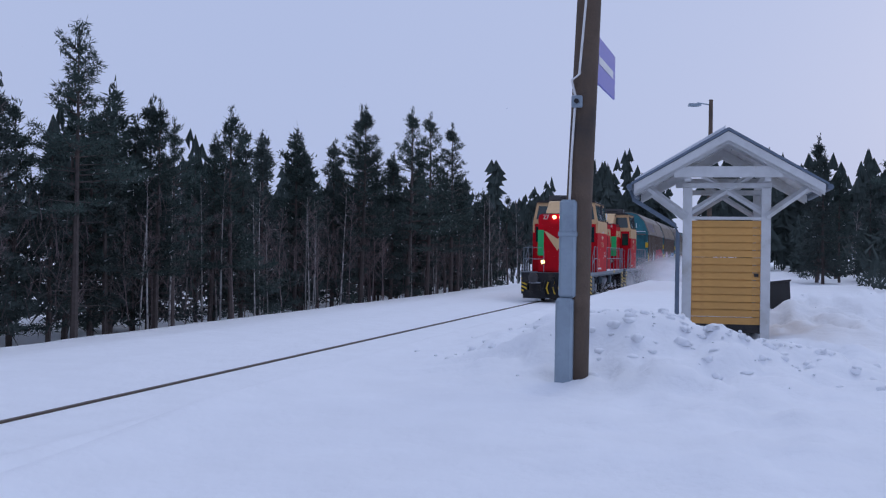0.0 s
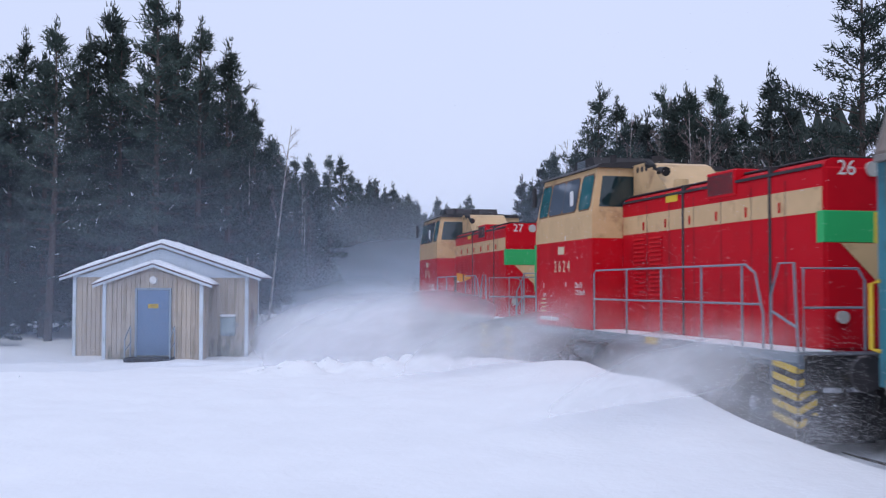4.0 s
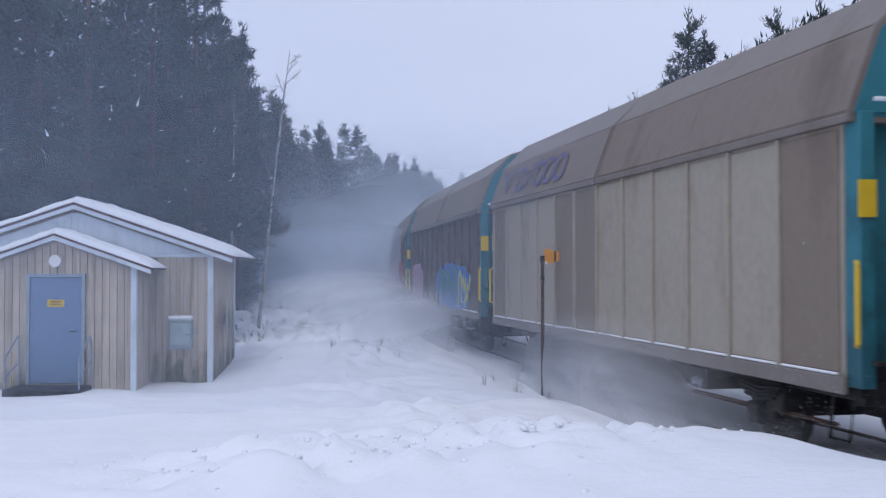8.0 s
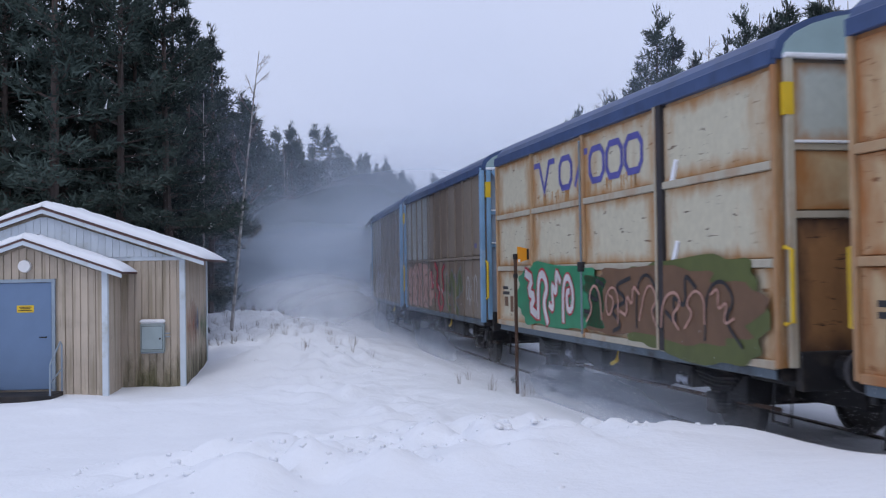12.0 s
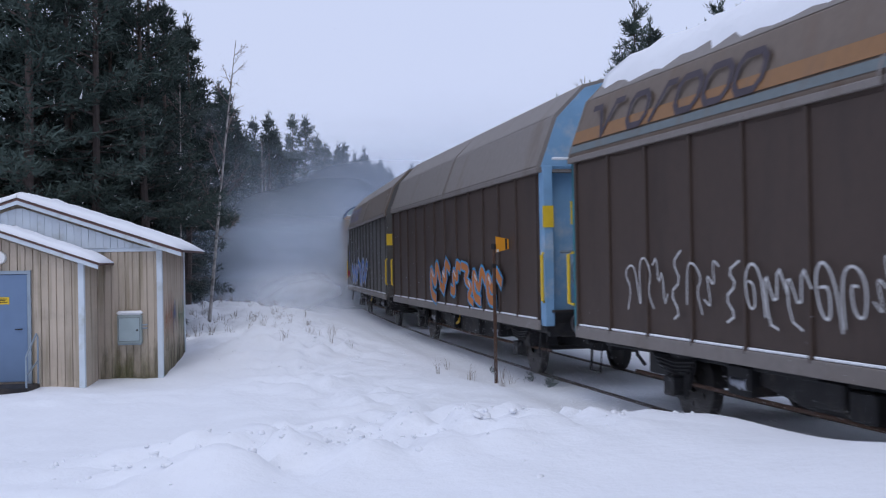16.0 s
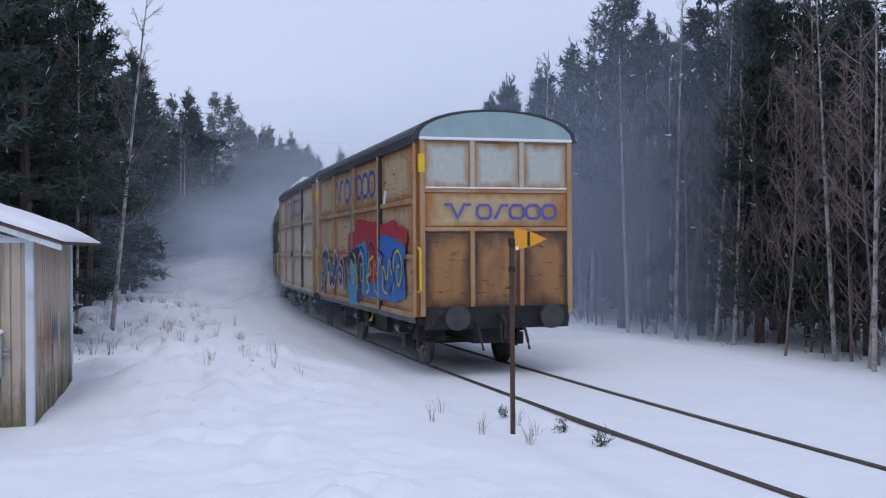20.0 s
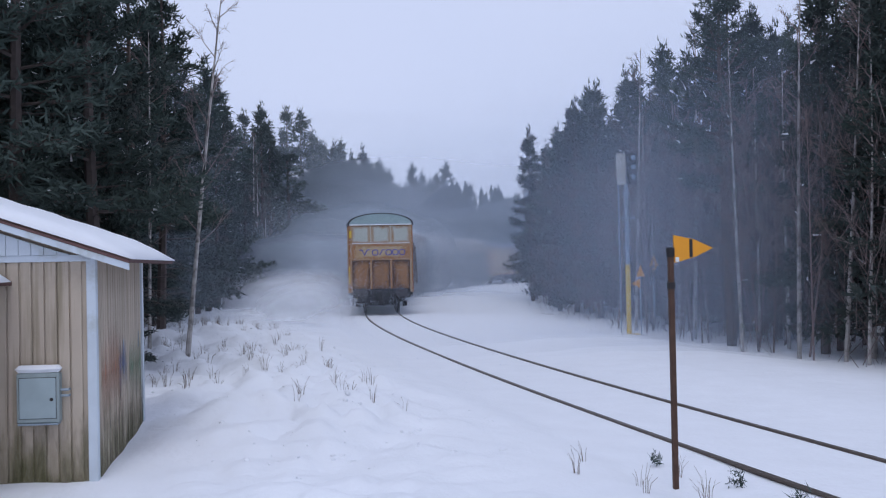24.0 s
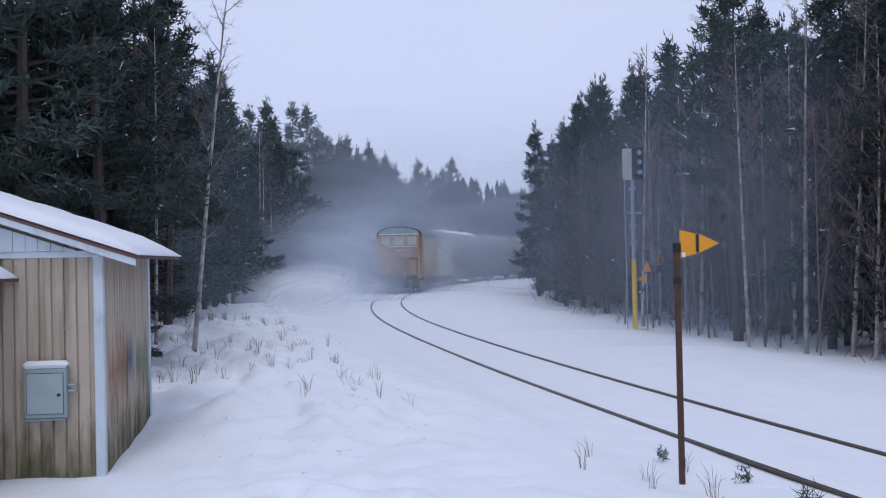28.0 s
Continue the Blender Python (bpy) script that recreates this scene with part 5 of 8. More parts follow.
def locomotive(numbers, lit):
    t = thing("diesel_locomotive", pose(0, -300, 0), "red and cream diesel locomotive with green end panels", "locomotive", "locomotives of the train")
    hw = 0.86
    zb, zt = 1.30, 3.82
    # frame
    part("frame", box(B(), -1.50, 1.50, -6.45, 6.45, 1.08, 1.27, 0.02), DECK, t)
    part("deck_edge", box(B(), -1.53, -1.50, -6.45, 6.45, 1.16, 1.29, 0.004), RAILING, t)
    part("deck_edge", box(B(), 1.50, 1.53, -6.45, 6.45, 1.16, 1.29, 0.004), RAILING, t)
    part("underframe", box(B(), -1.05, 1.05, -6.2, 6.2, 0.62, 1.08, 0.03), DARK, t)
    part("deck_snow", box(B(), -1.46, -0.88, -6.2, 0.8, 1.272, 1.30, 0.01), SNOW, t)
    # hoods
    for y0, y1, nm in ((4.02, 5.95, "short_hood"), (-6.0, 0.62, "long_hood")):
        h = part(nm, prism(B(), rounded(hw, zb - 0.03, zt, 0.16), y0, y1), RED, t)
        part("hood_band", box(B(), -hw - 0.004, hw + 0.004, y0 + 0.02, y1 - 0.02, 3.10, 3.44), CREAM, h, "cream band along the hood")
        part("hood_top", box(B(), -hw + 0.12, hw - 0.12, y0 + 0.05, y1 - 0.05, zt + 0.003, zt + 0.035, 0.012), SOOT, h, "sooty dark hood top")
        part("roof_edge", box(B(), -hw - 0.02, -hw + 0.1, y0 + 0.03, y1 - 0.03, zt - 0.125, zt - 0.085), SOOT, h)
        # door seams and handles
        y = y0 + 0.9
        while y < y1 - 0.4:
            part("door_seam", box(B(), -hw - 0.007, -hw - 0.005, y - 0.006, y + 0.006, zb + 0.05, 3.6), SOOT, h)
            part("door_handle", box(B(), -hw - 0.03, -hw - 0.005, y + 0.12, y + 0.15, 3.15, 3.30, 0.006), RED, h)
            y += 0.92
        # louvres
        spots = [(y0 + 0.35, 0.62), (y0 + 1.05, 0.62)] if nm == "short_hood" else [(y1 - 1.05, 0.5), (y1 - 1.75, 0.5)]
        lv = mesh_of("louvre", prism(B(), [(0.0, 0.0), (-0.03, 0.01), (-0.005, 0.05), (0, 0.05)], 0, spots[0][1]), RED)
        for ly, lw in spots:
            for k in range(14):
                share("louvre", lv, h, pose(-hw - 0.002, ly, 1.95 + k * 0.078))
    # joints of the long hood
    for y in (-1.95, -4.7):
        part("hood_joint", box(B(), -hw - 0.012, hw + 0.012, y - 0.035, y + 0.035, zb, zt + 0.01), SOOT, t, "dark joint between hood sections")
    part("radiator_grille", box(B(), -hw - 0.03, -hw + 0.4, -3.75, -2.85, 3.50, 3.92, 0.02), RED, t)
    gm = B()
    for k in range(12):
        box(gm, -hw - 0.036, -hw - 0.031, -3.68 + k * 0.068, -3.64 + k * 0.068, 3.55, 3.87)
    part("grille_slats", gm, SOOT, t)
    part("yellow_label", box(B(), -hw - 0.012, -hw - 0.006, -1.75, -1.3, 3.58, 3.74), YELLOW, t)
    # front of the short hood: slatted nose, V, green panels
    nose = part("nose_front", box(B(), -hw + 0.03, hw - 0.03, 5.95, 5.99, zb, zt - 0.12, 0.02), RED, t)
    sl = mesh_of("nose_slat", box(B(), -hw + 0.2, hw - 0.2, 5.992, 6.008, 0, 0.03), RED)
    for k in range(22):
        share("nose_slat", sl, nose, pose(0, 0, 1.75 + k * 0.075))
    vb = B()
    prism(vb, [(-0.59, 3.06), (-0.50, 3.06), (0.0, 2.74), (0.50, 3.06), (0.59, 3.06), (0.0, 2.22)], 6.01, 6.016)
    part("nose_chevron", vb, CREAM, nose, "cream V on the red nose")
    for s in (-1, 1):
        part("green_panel", box(B(), min(s * 0.60, s * (hw + 0.01)), max(s * 0.60, s * (hw + 0.01)), 5.80, 6.02, 2.0, 3.12, 0.008), GREEN, nose, "bright green nose panel")
        part("rear_green_panel", box(B(), -hw - 0.012, hw + 0.012, -6.03, -5.86, 2.70, 3.12, 0.008), GREEN, t, "bright green end band") if s == 1 else None
        for zz, yy, r in ((1.72, 6.0, 0.085),):
            part("headlamp", tube(B(), [(s * 0.62, yy, zz), (s * 0.62, yy + 0.07, zz)], [r, r], 14), LAMP_ON if lit else LAMP_OFF, nose, "round headlamp")
            part("lamp_rim", tube(B(), [(s * 0.62, yy - 0.01, zz), (s * 0.62, yy + 0.05, zz)], [r + 0.03, r + 0.025], 14), DARK, nose)
            part("rear_lamp", tube(B(), [(s * 0.62, -6.0, zz), (s * 0.62, -6.08, zz)], [r, r], 14), LAMP_OFF, t, "unlit round rear lamp")
        part("top_headlamp", tube(B(), [(s * 0.15, 5.93, zt - 0.14), (s * 0.15, 6.05, zt - 0.14)], [0.08, 0.08], 14), LAMP_ON if lit else LAMP_OFF, nose, "round headlamp above the nose")
        part("top_rear_lamp", tube(B(), [(s * 0.13, -5.95, zt - 0.14), (s * 0.13, -6.06, zt - 0.14)], [0.105, 0.105], 14), LAMP_OFF, t)
    part("rear_end", box(B(), -hw + 0.03, hw - 0.03, -6.02, -5.98, zb, zt - 0.12, 0.02), RED, t)
    rb = B()
    prism(rb, [(-0.62, 2.69), (0.62, 2.69), (0.1, 2.2), (0.0, 1.9), (-0.1, 2.2)], -6.035, -6.028)
    part("rear_chevron", rb, CREAM, t, "cream V on the red end")
    lettering(numbers[:2], 0.28, NUM_WHITE, t, (0.52, 5.998, zt - 0.14), FRONT)
    lettering(numbers[2:], 0.28, NUM_WHITE, t, (-0.52, 5.998, zt - 0.14), FRONT)
    lettering(numbers[:2], 0.28, NUM_WHITE, t, (-0.52, -6.025, zt - 0.14), REAR)
    lettering(numbers[2:], 0.28, NUM_WHITE, t, (0.52, -6.025, zt - 0.14), REAR)
    # cab
    cw, c0, c1 = 1.48, 0.65, 4.0
    cab = part("cab", prism(B(), [(c0, zb - 0.03), (c1, zb - 0.03), (c1, 3.05), (c0, 3.05)], -cw, cw, "x"), RED, t)
    part("cab_band", prism(B(), [(c0 - 0.003, 3.05), (c1 + 0.003, 3.05), (c1 + 0.003, 3.52), (c0 - 0.003, 3.52)], -cw - 0.003, cw + 0.003, "x"), CREAM, cab, "cream band below the cab windows")
    up = B()
    inset = 0.16
    bot = [up.verts.new((x, y, 3.52)) for x, y in ((-cw, c0), (cw, c0), (cw, c1), (-cw, c1))]
    top = [up.verts.new((x, y, 4.42)) for x, y in ((-cw + inset, c0 + 0.1), (cw - inset, c0 + 0.1), (cw - inset, c1 - 0.1), (-cw + inset, c1 - 0.1))]
    for k in range(4):
        up.faces.new((bot[k], bot[(k + 1) % 4], top[(k + 1) % 4], top[k]))
    up.faces.new(top)
    up.faces.new(bot[::-1])
    part("cab_upper", up, CREAM, cab, "cream upper cab with rust-stained edges")
    part("cab_roof", prism(B(), [(-cw + inset - 0.08, 4.42), (cw - inset + 0.08, 4.42), (cw - inset - 0.05, 4.50), (0.3, 4.56), (-0.3, 4.56), (-cw + inset + 0.05, 4.50)], c0 + 0.02, c1 - 0.02), SOOT, cab)
    rbx = part("roof_unit", prism(B(), [(1.9, 4.55), (3.3, 4.55), (3.05, 4.80), (2.1, 4.80)], -0.9, 0.9, "x"), SOOT, cab, "dark roof-mounted cooling unit")
    for k in range(6):
        part("roof_unit_slat", box(B(), -0.912, -0.902, 2.5, 2.95, 4.58 + k * 0.034, 4.60 + k * 0.034), RAILING, rbx)
    part("roof_flap", box(B(), -0.7, 0.2, 3.5, 4.1, 4.62, 4.65, 0.005), SOOT, cab)
    part("chimney", tube(B(), [(-0.75, 1.35, 4.45), (-0.75, 1.35, 4.75)], 0.07, 10), SOOT, cab)

    def leaning(y0, y1, z0, z1, material, nm, off, lab=""):
        """Pane on the leaning left and right cab walls, rounded at the corners."""
        f = lambda z: cw - inset * (z - 3.52) / 0.9 + off
        r = 0.07
        out = [(y0 + r, z0), (y1 - r, z0), (y1, z0 + r), (y1, z1 - r), (y1 - r, z1), (y0 + r, z1), (y0, z1 - r), (y0, z0 + r)]
        for s in (-1, 1):
            bm = B()
            A = [bm.verts.new((s * f(z), y, z)) for y, z in out]
            Bv = [bm.verts.new((s * (f(z) - 0.05), y, z)) for y, z in out]
            bm.faces.new(A)
            bm.faces.new(Bv[::-1])
            for k in range(8):
                bm.faces.new((A[k], A[(k + 1) % 8], Bv[(k + 1) % 8], Bv[k]))
            part(nm, bm, material, cab, lab)

    for y0, y1 in ((3.30, 3.87), (1.60, 3.22), (0.82, 1.43)):
        leaning(y0 - 0.03, y1 + 0.03, 3.60, 4.32, RUST_RIM, "window_frame", 0.006)
    for y0, y1, m in ((3.30, 3.87, TINTED), (2.415, 3.22, PANE), (1.60, 2.39, PANE), (0.82, 1.43, TINTED)):
        leaning(y0, y1, 3.63, 4.29, m, "side_window", 0.012, "cab side window")
    part("mirror_panel", box(B(), -cw - 0.10, -cw - 0.07, 1.45, 1.62, 3.72, 4.02, 0.02), WHITE, cab, "small white side mirror")
    part("mirror_panel", box(B(), -cw - 0.16, -cw - 0.08, 3.72, 3.86, 3.85, 4.3, 0.03), SOOT, cab, "black rear-view mirror")
    for s in (-1, 1):
        for yy, sg in ((c1, 1), (c0, -1)):
            f = lambda z: yy - sg * 0.1 * (z - 3.52) / 0.9
            x0, x1 = sorted((s * 0.55, s * 1.33))
            bm = B()
            out = [(x0, 3.66), (x1, 3.66), (x1 - (0.1 if s > 0 else 0), 4.26), (x0 + (0.1 if s < 0 else 0), 4.26)]
            A = [bm.verts.new((x, f(z) + sg * 0.008, z)) for x, z in out]
            C = [bm.verts.new((x, f(z) - sg * 0.04, z)) for x, z in out]
            bm.faces.new(A)
            bm.faces.new(C[::-1])
            for k in range(4):
                bm.faces.new((A[k], A[(k + 1) % 4], C[(k + 1) % 4], C[k]))
            part("end_window", bm, DARKPANE, cab, "dark cab end window")
        part("cab_end_door", box(B(), min(s * 0.92, s * 1.40), max(s * 0.92, s * 1.40), c1 + 0.002, c1 + 0.02, 1.35, 3.45, 0.006), RED, cab)
        part("door_window", box(B(), min(s * 0.98, s * 1.34), max(s * 0.98, s * 1.34), c1 + 0.021, c1 + 0.03, 2.62, 3.32, 0.006), DARKPANE, cab)
    # humps carrying the exhaust and horns
    for sg, ya in ((1, c1), (-1, c0)):
        pr = [(ya, zt - 0.02), (ya, 4.46), (ya + sg * 0.55, 4.46), (ya + sg * 0.75, 4.40), (ya + sg * 1.55, zt + 0.02)]
        hp = part("exhaust_hump", prism(B(), pr, -0.62, 0.62, "x"), CREAM, t, "cream sloping hump stained with soot")
        for k in range(3):
            part("vent_hole", tube(B(), [(-0.625, ya + sg * (0.2 + k * 0.2), 4.35), (-0.62, ya + sg * (0.2 + k * 0.2), 4.35)], 0.06, 10), SOOT, hp)
        part("exhaust_pipe", tube(B(), [(-0.25, ya + sg * 0.3, 4.45), (-0.25, ya + sg * 0.3, 4.62)], 0.12, 12), SOOT, hp)
    part("horn", tube(B(), [(-0.55, -0.3, 4.1), (-0.6, -0.45, 4.28), (-0.6, -0.75, 4.2)], [0.03, 0.04, 0.09], 8), DARK, t)
    part("horn", tube(B(), [(-0.55, -0.28, 4.1), (-0.6, -0.25, 4.36), (-0.6, 0.0, 4.42)], [0.03, 0.04, 0.09], 8), DARK, t)
    part("ventilator", tube(B(), [(-0.4, -0.95, zt), (-0.4, -0.95, zt + 0.22)], [0.16, 0.13], 12), CREAM, t)
    # writing on the cab side
    lettering(" ".join(numbers), 0.34, NUM_CREAM, cab, (-cw - 0.006, 2.35, 2.52), LEFT)
    lettering("Dv 12", 0.17, NUM_WHITE, cab, (-cw - 0.006, 1.38, 2.14), LEFT)
    lettering("125 km/h", 0.15, NUM_WHITE, cab, (-cw - 0.006, 1.30, 2.0), LEFT)
    part("crest_plate", box(B(), -cw - 0.02, -cw - 0.002, 2.2, 2.55, 2.78, 2.94, 0.006), NUM_CREAM, cab, "small cast crest plate")
    part("number_bar", box(B(), -cw - 0.006, -cw - 0.003, 2.55, 3.75, 1.40, 1.48), NUM_WHITE, cab)
    if lit:
        for k, (word, load) in enumerate((("Paino", "66t"), ("R", "73t"), ("P", "52t"), ("G", "46t"))):
            lettering(word, 0.085, NUM_CREAM, cab, (-cw - 0.006, 3.62 - 0.02 * (word == "Paino"), 1.85 - k * 0.085), LEFT)
            lettering(load, 0.085, NUM_CREAM, cab, (-cw - 0.006, 3.32, 1.85 - k * 0.085), LEFT)
    for k in range(0 if lit else 4):
        part("data_bar", box(B(), -cw - 0.006, -cw - 0.003, 3.35, 3.7 - 0.05 * (k % 2), 1.58 + k * 0.085, 1.61 + k * 0.085), CREAM, cab)
    rr = random.Random(int(numbers))
    for k in range(9):
        yy, zz = rr.uniform(1.2, 3.6), rr.uniform(1.8, 3.1)
        part("paint_chip", box(B(), -cw - 0.006, -cw - 0.0035, yy, yy + rr.uniform(0.015, 0.05), zz, zz + rr.uniform(0.03, 0.11)), NUM_WHITE, cab)
    # handrails
    X = -1.48
    railing(t, [(X, 0.55, zb), (X, 0.55, 2.36), (X, 0.45, 2.42), (X, -5.1, 2.42), (X, -5.35, 2.3), (X, -5.55, 1.75), (X, -5.55, zb)], [[(X, 0.55, 1.88), (X, -5.5, 1.88)]] + [[(X, y, zb), (X, y, 2.42)] for y in (-1.0, -2.4, -3.8, -5.0)])
    railing(t, [(-X, 0.55, zb), (-X, 0.55, 2.36), (-X, 0.45, 2.42), (-X, -5.1, 2.42), (-X, -5.55, 1.75), (-X, -5.55, zb)], [[(-X, 0.55, 1.88), (-X, -5.5, 1.88)]] + [[(-X, y, zb), (-X, y, 2.42)] for y in (-1.0, -2.4, -3.8, -5.0)])
    for s in (-1, 1):
        railing(t, [(s * 1.48, 4.05, zb), (s * 1.48, 4.05, 2.42), (s * 1.48, 4.9, 2.42), (s * 1.48, 5.5, 2.0), (s * 1.48, 5.6, 0.45)], [[(s * 1.48, 4.05, 1.9), (s * 1.48, 4.95, 1.9), (s * 1.48, 5.55, 1.62)], [(s * 1.48, 4.95, zb), (s * 1.48, 4.95, 2.42)]])
        railing(t, [(s * 1.4, 6.38, zb), (s * 1.4, 6.38, 2.35), (s * 0.62, 6.38, 2.35), (s * 0.52, 6.38, 2.2), (s * 0.52, 6.38, zb)], [[(s * 1.4, 6.38, 1.85), (s * 0.52, 6.38, 1.85)]])
        railing(t, [(s * 1.4, -6.38, zb), (s * 1.4, -6.38, 2.35), (s * 0.62, -6.38, 2.35), (s * 0.52, -6.38, 2.2), (s * 0.52, -6.38, zb)], [[(s * 1.4, -6.38, 1.85), (s * 0.52, -6.38, 1.85)]])
        railing(t, [(s * 1.48, -5.75, 0.5), (s * 1.48, -5.75, 2.0), (s * 1.48, -5.95, 2.42), (s * 1.48, -6.3, 2.42), (s * 1.48, -6.38, 1.3)], [[(s * 1.48, -5.75, 1.8), (s * 1.48, -6.35, 1.6)]])
        # steps with hazard stripes at the corners
        for yy, sg in ((6.1, 1), (-6.1, -1)):
            st = part("corner_step", box(B(), min(s * 1.22, s * 1.5), max(s * 1.22, s * 1.5), yy - 0.3, yy + 0.3, 0.32, 1.10, 0.015), DARK, t)
            for fx in (1, 0):
                bm = B()
                for k in range(5):
                    z0 = 0.34 + k * 0.17
                    if fx:
                        prism(bm, [(yy - 0.28, z0), (yy - 0.28, z0 + 0.085), (yy + 0.28, z0 + 0.165), (yy + 0.28, z0 + 0.08)], s * 1.502, s * 1.508, "x")
                    else:
                        a, b2 = sorted((s * 1.24, s * 1.49))
                        prism(bm, [(a, z0), (b2, z0 + 0.12), (b2, z0 + 0.2), (a, z0 + 0.08)], yy + sg * 0.302, yy + sg * 0.308)
                part("hazard_stripes", bm, YELLOW, st, "yellow hazard stripes")
            part("foot_step", box(B(), min(s * 1.05, s * 1.5), max(s * 1.05, s * 1.5), yy - sg * 0.75 - 0.2, yy - sg * 0.75 + 0.2, 0.42, 0.46), DECK, t)
    part("step_box", box(B(), -1.47, -1.1, 4.7, 5.6, 0.45, 1.06, 0.02), DECK, t, "blue-grey step box")
    for yy, sg in ((6.45, 1), (-6.45, -1)):
        part("buffer_beam", box(B(), -1.45, 1.45, min(yy, yy + sg * 0.06), max(yy, yy + sg * 0.06), 0.82, 1.26, 0.01), DARK, t)
        buffers(t, yy + sg * 0.06, sg)
        bm = B()
        for x in (-0.25, 0.0, 0.28):
            tube(bm, [(x, yy + sg * 0.1, 0.85), (x + 0.06, yy + sg * 0.2, 0.6), (x - 0.02, yy + sg * 0.12, 0.35)], 0.035, 6)
        part("yellow_hoses", bm, YELLOW, t, "yellow-handled air hoses")
        # plate added to keep the gap below the beam dark
        part("beam_filler", box(B(), -1.15, 1.15, min(yy - sg * 0.09, yy - sg * 0.03), max(yy - sg * 0.09, yy - sg * 0.03), 0.45, 0.86, 0.01), DARK, t)
        part("coupling_hook", tube(B(), [(0, yy + sg * 0.02, 1.02), (0, yy + sg * 0.3, 1.02), (0, yy + sg * 0.38, 1.1), (0, yy + sg * 0.3, 1.16)], [0.06, 0.055, 0.05, 0.035], 8), DARK, t)
        lk = B()
        for x in (-0.09, 0.09):
            tube(lk, [(x, yy + sg * 0.3, 1.0), (x, yy + sg * 0.34, 0.7), (x * 0.5, yy + sg * 0.3, 0.45)], 0.028, 6)
        part("screw_coupling", lk, DARK, t)
        for x in (-1.0, -0.6, 0.55, 1.02):
            part("brake_hose", tube(B(), [(x, yy + sg * 0.06, 0.92), (x + 0.05, yy + sg * 0.2, 0.72), (x + 0.02, yy + sg * 0.22, 0.5), (x - 0.08, yy + sg * 0.12, 0.42)], 0.026, 6), BLACK, t)
        for x in (-0.92, 0.92):
            part("plough_wing", prism(B(), [(x - 0.5, 0.14), (x + 0.5, 0.14), (x + 0.46, 0.5), (x - 0.46, 0.5)], min(yy - sg * 0.05, yy + sg * 0.0), max(yy - sg * 0.05, yy + sg * 0.0)), DARK, t)
            part("beam_ice", box(B(), x - 0.3, x + 0.25, min(yy + sg * 0.03, yy + sg * 0.075), max(yy + sg * 0.03, yy + sg * 0.075), 0.79, 0.86, 0.02), ICE, t)
        part("snow_plough", prism(B(), [(-1.2, 0.16), (1.2, 0.16), (1.15, 0.55), (-1.15, 0.55)], min(yy - sg * 0.2, yy - sg * 0.1), max(yy - sg * 0.2, yy - sg * 0.1)), DARK, t)
    # bogies and tanks
    for yc in (3.9, -3.9):
        part("bogie_frame", box(B(), -1.18, -1.02, yc - 1.7, yc + 1.7, 0.42, 0.66, 0.03), DARK, t)
        part("bogie_frame", box(B(), 1.02, 1.18, yc - 1.7, yc + 1.7, 0.42, 0.66, 0.03), DARK, t)
        for dy in (-1.05, 1.05):
            WHEELSETS.append(wheelset(t, yc + dy, 0.5))
            part("axle_box", box(B(), -1.24, -1.04, yc + dy - 0.17, yc + dy + 0.17, 0.33, 0.66, 0.03), DARK, t)
            part("axle_cover", tube(B(), [(-1.24, yc + dy, 0.5), (-1.30, yc + dy, 0.5)], 0.12, 12), ICE, t)
            for q in (-0.32, 0.32):
                bm = B()
                for k in range(5):
                    tube(bm, [(-1.12, yc + dy + q, 0.60 + k * 0.075), (-1.12, yc + dy + q, 0.64 + k * 0.075)], 0.085, 8)
                part("coil_spring", bm, DARK, t)
        part("brake_gear", tube(B(), [(-1.2, yc - 0.45, 0.85), (-1.22, yc - 0.2, 0.5), (-1.2, yc + 0.1, 0.35)], 0.035, 6), ICE, t)
        for q, w, z0, z1 in ((-1.6, 0.35, 0.45, 0.74), (-0.55, 0.5, 0.30, 0.66), (0.1, 0.42, 0.34, 0.72), (0.62, 0.3, 0.62, 0.86), (1.35, 0.34, 0.40, 0.60)):
            ice_cake(t, yc + q, yc + q + w, z0, z1, rr, -1.22)
        part("damper", tube(B(), [(-1.26, yc - 0.28, 0.95), (-1.26, yc - 0.05, 0.5)], 0.05, 8), DARK, t)
        part("sand_pipe", tube(B(), [(-1.1, yc + 1.75, 1.0), (-1.12, yc + 1.72, 0.5), (-1.0, yc + 1.6, 0.18)], 0.03, 6), DARK, t)
        part("brake_rod", tube(B(), [(-1.24, yc - 1.5, 0.36), (-1.24, yc + 1.5, 0.36)], 0.025, 6), RUSTY, t)
    # boxes added between bogies and tank; their dark iron stands in for shade
    part("frame_filler", box(B(), -0.95, 0.95, 0.4, 2.35, 0.16, 0.66, 0.03), DARK, t)
    part("rear_frame_filler", box(B(), -0.95, 0.95, -2.3, -1.4, 0.18, 0.66, 0.03), DARK, t)
    part("fuel_tank", prism(B(), rounded(1.22, 0.35, 1.06, 0.12), -1.5, 0.5), DARK, t)
    ring = B()
    for a in range(14):
        b0, b1 = 6.283 * a / 14, 6.283 * (a + 1) / 14
        tube(ring, [(-1.24, -0.1 + 0.2 * math.cos(b0), 0.7 + 0.2 * math.sin(b0)), (-1.24, -0.1 + 0.2 * math.cos(b1), 0.7 + 0.2 * math.sin(b1))], 0.02, 4)
    part("tank_ring", ring, ICE, t)
    for y0, y1, z0, z1 in ((-1.48, -0.62, 0.62, 1.02), (-0.5, -0.32, 0.5, 1.0), (0.12, 0.48, 0.66, 1.02), (-1.4, -0.9, 0.34, 0.5)):
        ice_cake(t, y0, y1, z0, z1, rr, -1.235)
